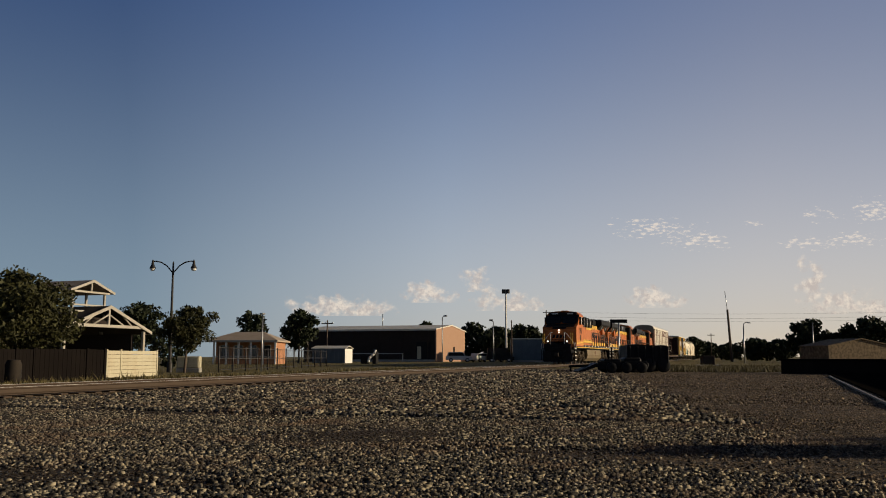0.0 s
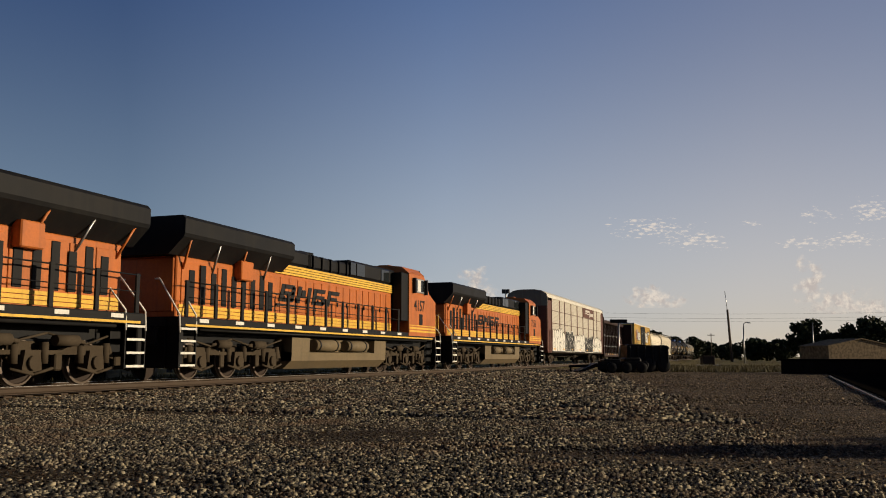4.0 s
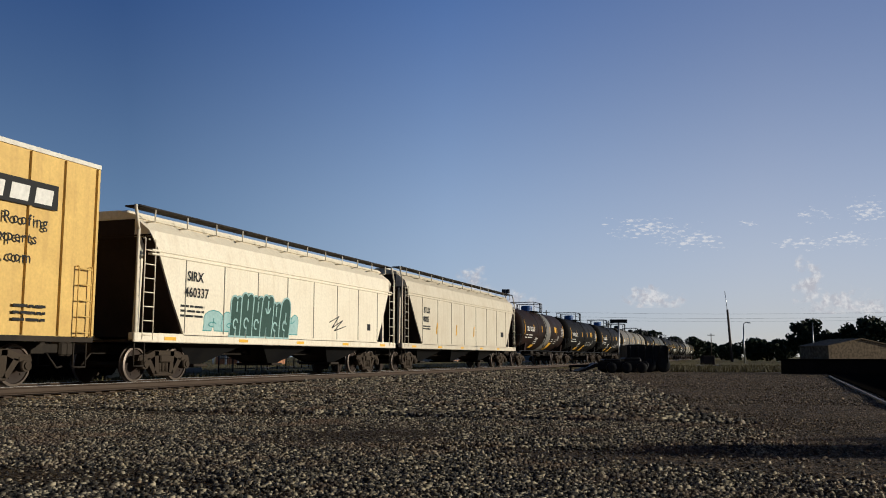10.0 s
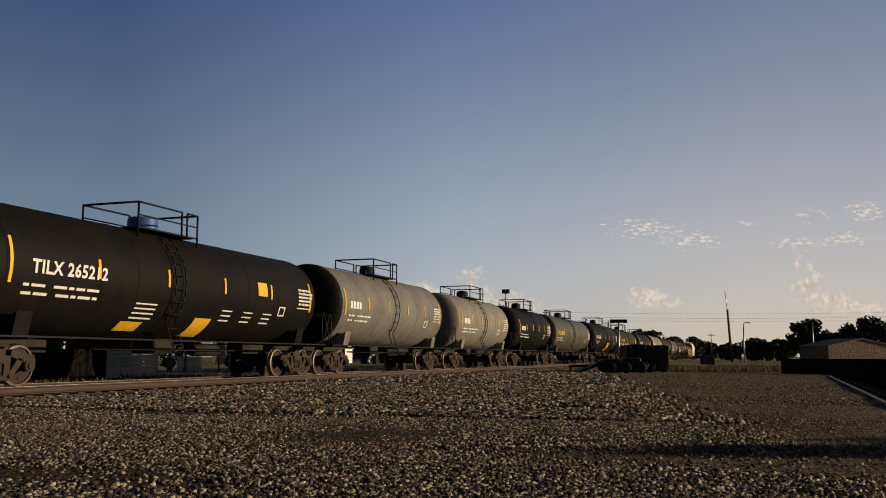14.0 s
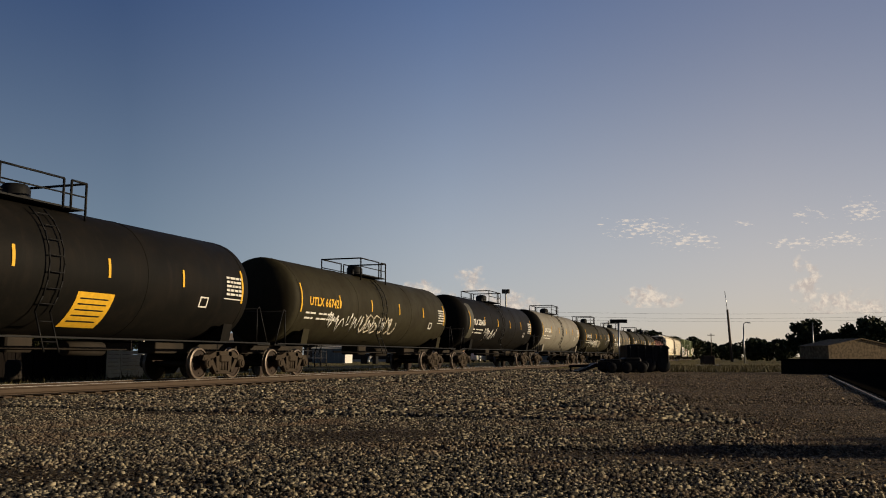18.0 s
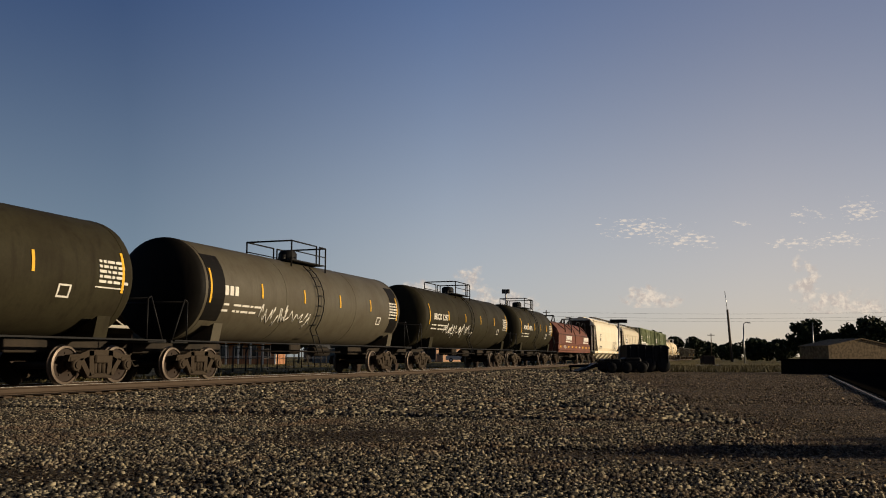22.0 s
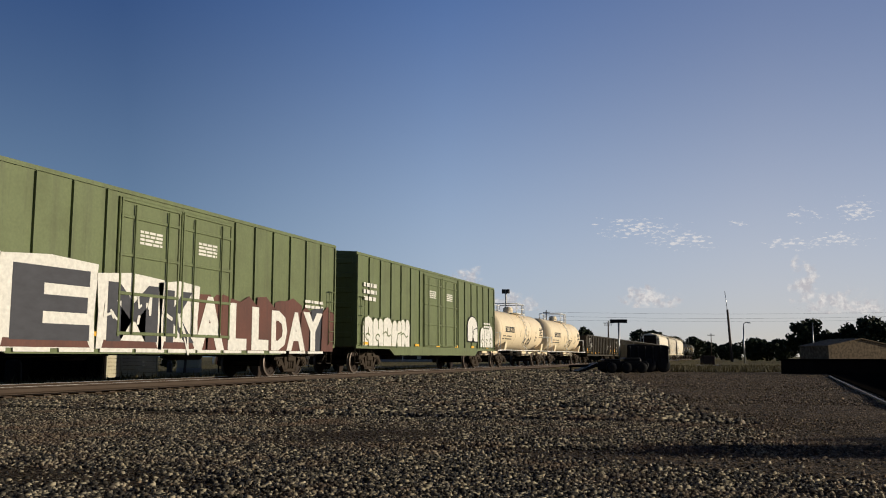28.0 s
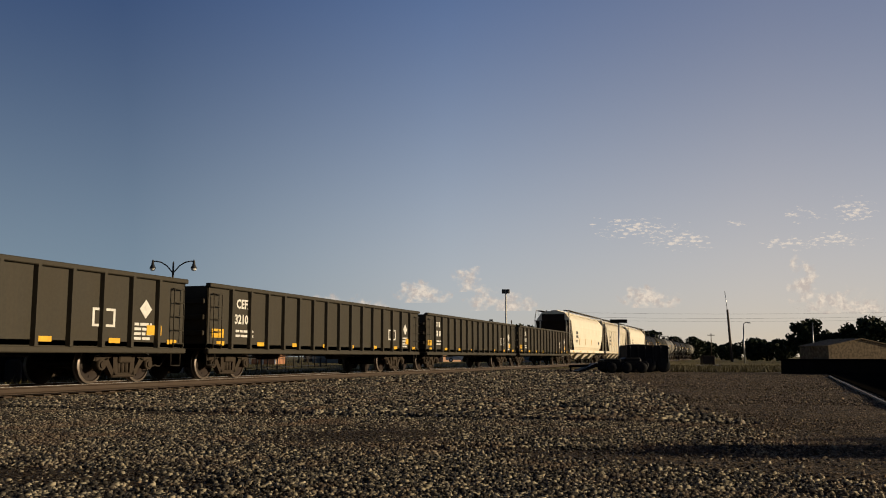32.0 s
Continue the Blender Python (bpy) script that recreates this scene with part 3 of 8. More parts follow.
        for y in (-8.5, -6.98):
            part("wind_wing", Shape().box(*pair(d, 1.53, 1.68), y, y + 0.14, 3.55, 4.25, 0.01), BLACK, cabp)
        part("windscreen", Shape().loft([[(d * 0.08, -9.08, 3.68), (d * 1.40, -9.08, 3.62), (d * 1.40, -8.42, 4.38), (d * 0.08, -8.42, 4.40)], [(d * 0.08, -9.16, 3.66), (d * 1.40, -9.16, 3.62), (d * 1.40, -8.50, 4.38), (d * 0.08, -8.50, 4.40)]]), GLASS, cabp, "dark sloping windscreen")
        nb = part("number_board", Shape().box(*pair(d, 0.35, 1.05), -8.52, -8.42, 4.47, 4.66), BLACK, cabp)
        part("number_bars", bars_block(Shape(), 0, 0, 0, 1, 0.01, 0.01).box(*pair(d, 0.42, 0.98), -8.535, -8.522, 4.52, 4.61), MARKW, nb)
        part("ditch_lamp", Shape().tube((d * 0.86, -11.06, 2.02), (d * 0.86, -10.92, 2.02), 0.075, 12), LAMP if lit else GLASS, car)
        part("lamp_bracket", Shape().box(*pair(d, 0.78, 0.94), -10.98, -10.90, 1.78, 2.12, 0.01), BLACK, car)
        part("nose_stripe", Shape().box(*pair(d, 1.16, 1.20), -10.99, -10.95, 1.80, 2.75).box(*pair(d, 1.30, 1.34), -10.99, -10.95, 1.80, 2.75), YELLOW, car, "yellow end posts of the front railing")
    part("headlamp", Shape().tube((0, -10.30, 3.02), (0, -10.18, 3.02), 0.075, 10).tube((0, -10.30, 2.82), (0, -10.18, 2.82), 0.075, 10), LAMP if lit else GLASS, car, "twin round headlamps")
    part("pilot", Shape().prism([(-1.36, 0.28), (1.36, 0.28), (1.15, 1.50), (-1.15, 1.50)], -10.95, -10.85, "y").box(-1.0, 1.0, -10.85, -9.9, 0.3, 1.42, 0.02).prism([(-10.7, 0.25), (-11.05, 0.22), (-10.7, 0.85)], -1.25, 1.25), BLACK, car)
    part("front_platform", Shape().box(-1.05, 1.05, -10.98, -9.95, 1.42, 1.52, 0.02).box(-1.20, 1.20, -10.98, -10.86, 1.20, 1.80, 0.03).box(-0.5, 0.5, -11.05, -10.95, 1.2, 1.5, 0.03), BLACK, car, "black anticlimber platform")
    for pts in ([(-0.7, -10.9, 1.3), (-0.65, -11.1, 0.9), (-0.3, -11.15, 0.62), (0.1, -11.1, 0.8)], [(0.7, -10.9, 1.3), (0.65, -11.1, 0.8), (0.4, -11.12, 0.6)]):
        part("air_hose", Shape().bars(pts, 0.03), BLACK, car)
    # second black panel, shade for the top of the nose
    part("anti_glare_panel", Shape().prism([(-10.18, 3.13), (-9.98, 3.285), (-9.98, 3.30), (-10.18, 3.145)], -0.62, 0.62), BLACK, car, "black panel for the shade on the nose top")
    part("nose_door", Shape().box(-0.38, 0.38, -10.245, -10.20, 1.85, 2.70, 0.015), ORANGE, car, "nose door")
    part("rear_plate", Shape().box(-1.45, 1.45, L / 2 - 0.62, L / 2 - 0.42, 0.35, 1.50, 0.03), BLACK, car)
    part("rear_hood_face", Shape().box(-0.95, 0.95, 10.2, 10.26, 1.9, 3.4, 0.02), ORANGE, car)
    for d in (-1, 1):
        for y in (-10.42, L / 2 - 0.75):
            st = Shape()
            e = -1 if y < 0 else 1
            for k in range(4):
                st.box(*pair(d, 1.02, 1.50), y - 0.34, y + 0.34, 0.40 + 0.33 * k, 0.44 + 0.33 * k)
                part("tread_edge", Shape().box(*pair(d, 1.50, 1.52), y - 0.34, y + 0.34, 0.39 + 0.33 * k, 0.45 + 0.33 * k), MARKW, car, "white painted tread edge")
            st.box(*pair(d, 1.00, 1.04), y - 0.38, y + 0.38, 0.34, 1.7)
            part("steps", st, BLACK, car)
            for q in (-0.38, 0.38):
                part("grab_rail", Shape().bars([(d * 0.50, y + q - 0.2 * e, 2.80), (d * 0.68, y + q - 0.15 * e, 2.80), (d * 1.47, y + q, 1.80), (d * 1.50, y + q, 1.30)], 0.024), MARKW, car, "white sloping grab rail by the steps")
                part("step_side", Shape().box(*pair(d, 1.44, 1.50), y + q - 0.02, y + q + 0.02, 0.36, 1.35), BLACK, car)
        y0 = -1.5 if d > 0 else -5.4
        part("handrail", Shape().tube((d * 1.45, y0, 2.70), (d * 1.45, 10.4, 2.70), 0.02, 6).tube((d * 1.45, y0, 2.28), (d * 1.45, 10.4, 2.28), 0.014, 6), BLACK, car)
        n = 9 if d > 0 else 12
        for k in range(n):
            y = y0 + 0.1 + (10.2 - y0) * k / (n - 1)
            part("stanchion", Shape().box(*pair(d, 1.42, 1.48), y - 0.07, y + 0.07, 1.74, 2.74, 0.01), BLACK, car)
        part("nose_handrail", Shape().bars([(d * 0.62, -10.95, 1.55), (d * 0.62, -10.95, 2.70), (d * 0.55, -10.8, 2.80)], 0.02), MARKW, car)
    for a, b in ((-2.0, -0.1), (0.6, 2.5)):
        part("air_tank", Shape().tube((-1.30, a, 1.06), (-1.30, b, 1.06), 0.21, 16), DUST, car, "round dusty air tank")
        for q in (a + 0.25, b - 0.25):
            part("tank_strap", Shape().tube((-1.30, q - 0.04, 1.06), (-1.30, q + 0.04, 1.06), 0.225, 16), BLACK, car)
    tank = Shape().prism([(-1.05, 0.24), (1.05, 0.24), (1.38, 0.52), (1.46, 0.84), (1.40, 1.32), (-1.0, 1.32), (-1.12, 0.84), (-1.40, 0.80), (-1.38, 0.52)], -4.0, 4.2, "y")
    part("fuel_tank", tank, DUST, car, "dust-covered fuel tank")
    for a, b in ((2.9, 4.2), (-4.0, -2.8)):
        part("tank_end", Shape().prism([(-1.38, 0.52), (-1.0, 0.5), (-1.0, 1.3), (-1.40, 1.3)], a, b, "y"), DUST, car)
    part("tank_gauge", Shape().box(1.42, 1.47, 0.5, 0.6, 0.78, 1.2), RUST, car)
    part("walk_pipe", Shape().tube((1.40, -9.0, 1.40), (1.40, 9.6, 1.40), 0.045, 6).tube((-1.40, -9.0, 1.40), (-1.40, 9.6, 1.40), 0.045, 6), BLACK, car)
    for y in (-6.75, 7.2):
        fr = Shape()
        for d in (-1, 1):
            fr.prism([(-2.75, 0.60), (-2.6, 0.92), (-1.3, 0.92), (-0.95, 0.80), (0.95, 0.80), (1.3, 0.92), (2.6, 0.92), (2.75, 0.60), (2.3, 0.66), (1.4, 0.70), (-1.4, 0.70), (-2.3, 0.66)], *pair(d, 0.98, 1.12))
            for a in (-2.0, 0, 2.0):
                fr.prism([(a - 0.30, 0.30), (a + 0.30, 0.30), (a + 0.22, 0.80), (a - 0.22, 0.80)], *pair(d, 0.96, 1.22))
                fr.tube((d * 1.18, a, 0.52), (d * 1.30, a, 0.52), 0.16, 12)
                for q in (-0.44, 0.44):
                    fr.tube((d * 1.10, a + q, 0.50), (d * 1.10, a + q, 0.98), 0.10, 10)
                fr.bars([(d * 1.2, a - 0.62, 0.40), (d * 1.25, a, 0.27), (d * 1.2, a + 0.62, 0.40)], 0.035)
                fr.box(*pair(d, 1.02, 1.18), a + 0.72, a + 0.95, 0.34, 0.72, 0.03)
            for q in (-1.0, 1.0):
                fr.tube((d * 1.24, q - 0.4, 1.02), (d * 1.24, q + 0.3, 1.02), 0.13, 10)
                fr.tube((d * 1.24, q + 0.3, 1.02), (d * 1.24, q + 0.55, 0.98), 0.05, 8)
            fr.bars([(d * 1.2, -2.6, 1.2), (d * 1.28, -1.0, 0.9), (d * 1.2, 0.4, 1.18), (d * 1.27, 1.6, 0.95), (d * 1.1, 2.5, 1.15)], 0.028)
        fr.box(-0.9, 0.9, -0.4, 0.4, 0.6, 1.0, 0.03)
        t = part("truck", fr, TRUCKD, car, "dusty three-axle truck", Matrix.Translation((0, y, 0)))
        for a in (-2.0, 0, 2.0):
            part("wheelset", wheelset_mesh(0.53), WHEEL, t, m=Matrix.Translation((0, a, 0.53)))
    coupler(car, -L / 2 + 0.4, -1)
    coupler(car, L / 2 - 0.4, 1)
    d = seen
    flip = Matrix.Rotation(math.pi, 4, "Z") if d < 0 else Matrix.Identity(4)
    num = lettering(number, 0.50, 0.012)
    part("road_number", num, MARKK, cabp, "black painted road number", Matrix.Translation((d * 1.532, -8.55 if d > 0 else -7.05, 2.78)) @ flip @ Euler((radians(90), 0, radians(90))).to_matrix().to_4x4())
    # the owner's sign as slanted blocks on a thin swoosh
    x0, x1 = pair(d, 1.048, 1.066)
    lean = 0.34 * d
    for k in range(4):
        sign = Shape()
        a = (-0.1 + k * 1.18) if d > 0 else (4.55 - k * 1.18)

        def blk(p, q, u, v):
            sign.prism([(a + d * p + lean * (u - 2.5), u), (a + d * q + lean * (u - 2.5), u), (a + d * q + lean * (v - 2.5), v), (a + d * p + lean * (v - 2.5), v)], x0, x1)
        blk(0.0, 0.26, 2.52, 3.12)
        if k in (0, 2):
            blk(0.2, 0.92, 2.97, 3.12), blk(0.2, 0.92, 2.75, 2.88), blk(0.2, 0.92, 2.52, 2.66)
            blk(0.74, 1.0, 2.56, 2.8 if k else 3.06)
        elif k == 1:
            blk(0.74, 1.0, 2.52, 3.12), blk(0.3, 0.6, 2.72, 3.0)
        else:
            blk(0.2, 0.95, 2.97, 3.12), blk(0.2, 0.8, 2.74, 2.88)
        part("sign_block", sign, MARKK, car, "black slanted block of the owner's sign")
    a = -0.9 if d > 0 else 5.3
    part("sign_dash", Shape().prism([(a, 2.78), (a + d * 0.7, 2.76), (a + d * 0.7, 2.72), (a, 2.76)], x0, x1), MARKK, car)
    part("sign_swoosh", Shape().prism([(a + d * 0.5, 2.36), (a + d * 4.4, 2.40), (a + d * 4.4, 2.43), (a + d * 0.6, 2.44)], x0, x1), MARKK, car)
    return car


# ---- autorack ----


def autorack():
    L, W, TOP = 27.1, 1.56, 5.32
    car = thing("autorack_car", "cream covered auto carrier car with brown posts and sprayed lower panels", "railway car", CARS)
    underframe(car, L, 0.75, 1.0)
    part("side_sill", Shape().box(-W, W, -L / 2 + 1.2, L / 2 - 1.2, 0.95, 1.12, 0.02), UNDER, car)
    part("inner_deck", Shape().box(-1.3, 1.3, -L / 2 + 0.3, L / 2 - 0.3, 1.12, 5.1), BLACK, car)
    posts = [-12.05, -8.95, -6.9, -4.05, -1.15, 1.75, 4.6, 7.6, 9.65, 12.7]
    y0, y1 = posts[0], posts[-1]
    H = [1.22, 2.30, 3.30, 4.28, 5.22]

    def panel(w, h=0.96, k=9):
        """A side panel with flutes that run along the car."""
        out = []
        for i in range(k):
            z = h * i / k
            out += [(0.0, z), (0.018, z + h / k * 0.2), (0.018, z + h / k * 0.65)]
        out += [(0.0, h), (-0.03, h), (-0.03, 0)]
        return Shape().prism(out, -w / 2, w / 2, "y").mesh("side_panel")
    for d in (-1, 1):
        turn = Matrix.Identity(4) if d > 0 else Matrix.Rotation(math.pi, 4, "Z")
        for ya, yb in zip(posts, posts[1:]):
            me = panel(yb - ya - 0.15)
            for j in range(4):
                part("side_panel", me, CREAM, car, m=Matrix.Translation((d * (W - 0.03), (ya + yb) / 2, H[j])) @ turn)
        for y in posts:
            part("post", Shape().box(min(d * (W - 0.06), d * (W + 0.02)), max(d * (W - 0.06), d * (W + 0.02)), y - 0.095, y + 0.095, 1.12, 5.24, 0.01), MAROON, car)
        for j in range(4):
            part("rail_strip", Shape().box(min(d * (W - 0.06), d * (W - 0.015)), max(d * (W - 0.06), d * (W - 0.015)), y0, y1, H[j] - 0.05, H[j] - 0.01), MAROON, car)
        for e in (-1, 1):
            part("end_post", Shape().box(min(d * (W - 0.3), d * W), max(d * (W - 0.3), d * W), *sorted((e * (L / 2 - 1.3), e * (L / 2 - 0.05))), 0.95, 5.0, 0.03), MAROON, car, "brown end frame")
            part("ladder", ladder(d * (W + 0.03), e * (L / 2 - 0.6) - 0.2, 1.0, 2.7), MAROON, car)
    # roof of ribbed sheet
    roof = Shape()
    arc = [(-W - 0.03, 5.18), (-1.5, 5.45), (-1.12, 5.68), (-0.55, 5.78), (0.55, 5.78), (1.12, 5.68), (1.5, 5.45), (W + 0.03, 5.18)]
    k = 180
    rings = []
    for i in range(k + 1):
        y = -L / 2 + L * i / k
        g = 0.02 if i % 2 else 0.0
        rings.append([(x * (1 + g / 2), y, z + (g if z > 5.3 else 0)) for x, z in arc])
    roof.loft(rings)
    part("roof", roof, ROOFW, car, "pale ribbed steel roof")
    for e in (-1, 1):
        ya, yb = sorted((e * (L / 2 + 0.0), e * (L / 2 + 0.10)))
        part("end_door", Shape().prism([(x * 0.97, z) for x, z in arc] + [(1.5, 1.15), (-1.5, 1.15)], ya, yb, "y"), MAROON, car, "brown end door")
        part("end_cap", Shape().prism([(x, z + 0.03) for x, z in arc] + [(W + 0.03, 4.55), (-W - 0.03, 4.55)], *sorted((e * (L / 2 + 0.1), e * (L / 2 + 0.14))), "y"), TANKL, car, "pale end cap under the roof")
        coupler(car, e * (L / 2 + 0.1), e)
    # brown sign board with white bars
    x = W + 0.022
    sg = part("sign_board", Shape().box(x - 0.02, x + 0.012, 1.85, 7.7, 4.30, 5.16), MAROON, car, "brown sign board with white lettering bars")
    wb = Shape()
    for k in range(8):
        wb.prism([(3.0 + k * 0.26, 4.82), (3.18 + k * 0.26, 4.82), (3.22 + k * 0.26, 5.02), (3.04 + k * 0.26, 5.02)], x + 0.012, x + 0.018)
    wb.prism([(2.95, 4.68), (5.0, 4.62), (5.0, 4.68), (2.95, 4.76)], x + 0.012, x + 0.018)
    for k in range(7):
        wb.prism([(5.25 + k * 0.30, 4.50), (5.45 + k * 0.30, 4.50), (5.52 + k * 0.30, 4.80), (5.32 + k * 0.30, 4.80)], x + 0.012, x + 0.018)
    wb.prism([(5.15, 4.4), (5.35, 4.4), (5.45, 4.98), (5.25, 4.98)], x + 0.012, x + 0.018)
    part("lettering", wb, MARKW, sg)
    x = W + 0.024
    graffiti(car, "graffiti", x, -11.95, -7.1, 1.10, 2.85, MARKW, MARKK, 3, 0.06, label="white bubble graffiti with black outlines")
    graffiti(car, "graffiti", x + 0.012, -7.0, -2.9, 1.10, 2.75, MARKK, MARKW, 5, 0.12, 5, "black graffiti with white outlines")
    graffiti(car, "graffiti", x, -2.8, 2.3, 1.10, 2.70, MARKW, MARKK, 7, 0.06, label="white bubble graffiti with black outlines")
    graffiti(car, "graffiti", x + 0.012, 2.4, 6.8, 1.10, 2.6, MARKK, MARKW, 9, 0.12, 4, "black graffiti with white outlines")
    graffiti(car, "graffiti", x, 6.9, 12.2, 1.10, 2.5, MARKW, MARKK, 11, 0.06, label="white bubble graffiti with black outlines")
    for k in range(7):
        part("reflector", Shape().box(W + 0.03, W + 0.045, -11.5 + k * 3.7, -11.0 + k * 3.7, 1.22, 1.32), MARKY, car)
    truck(car, -L / 2 + 3.2)
    truck(car, L / 2 - 3.2)
    return car


# ---- centre-beam lumber car ----


BEAM = paint("dark_brown_beam_paint", (0.030, 0.015, 0.013), 0.6, (0.05, 0.03, 0.02), 0.5, 0.4, gloss=0.15)


def centrebeam():
    L = 24.0
    car = thing("centrebeam_flat_car", "empty dark brown centre-beam lumber car with open braced middle wall", "railway car", CARS)
    underframe(car, L, 0.60, 0.95, 0.5)
    part("deck", Shape().box(-1.45, 1.45, -L / 2, L / 2, 0.86, 1.0, 0.02), BEAM, car)
    part("side_sill", Shape().box(1.40, 1.50, -L / 2, L / 2, 0.67, 1.04, 0.02).box(-1.50, -1.40, -L / 2, L / 2, 0.67, 1.04, 0.02), BEAM, car)
    part("top_beam", Shape().prism([(-0.40, 4.50), (0.40, 4.50), (0.44, 4.62), (0.44, 4.80), (0.34, 4.90), (-0.34, 4.90), (-0.44, 4.80), (-0.44, 4.62)], -L / 2, L / 2, "y"), BEAM, car, "dark top beam")
    for e in (-1, 1):
        ya, yb = sorted((e * L / 2, e * (L / 2 - 0.12)))
        part("bulkhead", Shape().box(-1.46, 1.46, ya, yb, 1.0, 4.86, 0.02), BEAM, car, "dark brown end bulkhead")
        for d in (-1, 1):
            part("bulkhead_post", Shape().box(min(d * 1.34, d * 1.5), max(d * 1.34, d * 1.5), *sorted((e * (L / 2 - 0.28), e * (L / 2 + 0.02))), 1.0, 4.88, 0.02), BEAM, car)
        for k in range(4):
            part("bulkhead_rib", Shape().box(-1.4, 1.4, *sorted((e * L / 2, e * (L / 2 + 0.06))), 1.5 + k * 0.9, 1.62 + k * 0.9, 0.02), BEAM, car)
        a, b = (-L / 2 + 0.1, -7.8) if e < 0 else (8.39, L / 2 - 0.1)
        part("web_plate", Shape().box(-0.06, 0.06, a, b, 1.0, 4.52), RUST, car, "solid end of the middle wall")
        for k in range(5):
            y = a + 0.25 + (b - a - 0.35) * k / 4
            part("web_rib", Shape().prism([(-0.30, 1.0), (0.30, 1.0), (0.18, 4.52), (-0.18, 4.52)], y - 0.05, y + 0.05, "y"), BEAM, car)
        for z in (2.1, 3.1):
            part("web_rail", Shape().box(-0.12, 0.12, a, b, z, z + 0.06), BEAM, car)
        coupler(car, e * L / 2, e)
    posts = (-7.8, -6.58, -5.55, -4.24, -2.89, -1.74, -0.48, 0.77, 1.98, 3.22, 4.54, 5.78, 7.08, 8.34)
    rnd = random.Random(17)
    for y in posts:
        part("post", Shape().prism([(-0.17, 0.98), (0.17, 0.98), (0.11, 4.52), (-0.11, 4.52)], y - 0.075, y + 0.075, "y"), BEAM, car)
        part("post_mark", Shape().box(0.12, 0.16, y - 0.06, y + 0.06, 3.05, 3.25).box(0.14, 0.18, y - 0.06, y + 0.06, 1.85, 2.0), MARKW, car)
        for z in (1.5, 2.3, 3.5):
            part("post_hook", Shape().box(0.08, 0.21 - z * 0.02, y - 0.11, y + 0.11, z, z + 0.05, 0.01), BEAM, car)
    for a, b in ((-7.6, -4.3), (-4.2, -1.8), (-1.7, 0.7), (8.2, 4.6), (4.5, 2.0), (2.0, 0.8)):
        part("diagonal_brace", Shape().tube((0.02, a, 4.45), (0.02, b, 1.1), 0.035, 8), BEAM, car)
    for y in posts[:-1]:
        for d in (-1, 1):
            q = rnd.uniform(0.7, 1.2)
            part("cable", Shape().bars([(d * 0.22, y + 0.1, rnd.uniform(3.2, 4.4)), (d * 0.7, y + q * 0.5, 2.1), (d * 1.42, y + q, 1.02)], 0.010, 5), UNDER, car)
    for i in range(17):
        y = -L / 2 + 0.8 + i * 1.40
        part("winch", Shape().tube((1.40, y, 1.02), (1.56, y, 1.02), 0.085, 10).box(1.46, 1.56, y - 0.14, y + 0.14, 1.03, 1.14, 0.02), UNDER, car)
    graffiti(car, "graffiti", 0.31, -11.2, -9.6, 2.5, 3.1, RUST, MARKW, 21, 0, 6, "pale sprayed script")
    part("letter_board", bars_block(Shape(), 0.31, 9.2, 3.0, 5, 1.6, 0.07, 1.6, 23), MAROON, car, "faded red stencils")
    for i in range(14):
        part("reflector", Shape().box(1.50, 1.512, -11.2 + i * 1.68, -10.75 + i * 1.68, 0.90, 0.98), (MARKY, MARKW, MARKY)[i % 3], car)
    end_steps(car, L)
    truck(car, -L / 2 + 2.2)
    truck(car, L / 2 - 2.2)
    return car


# ---- boxcars ----


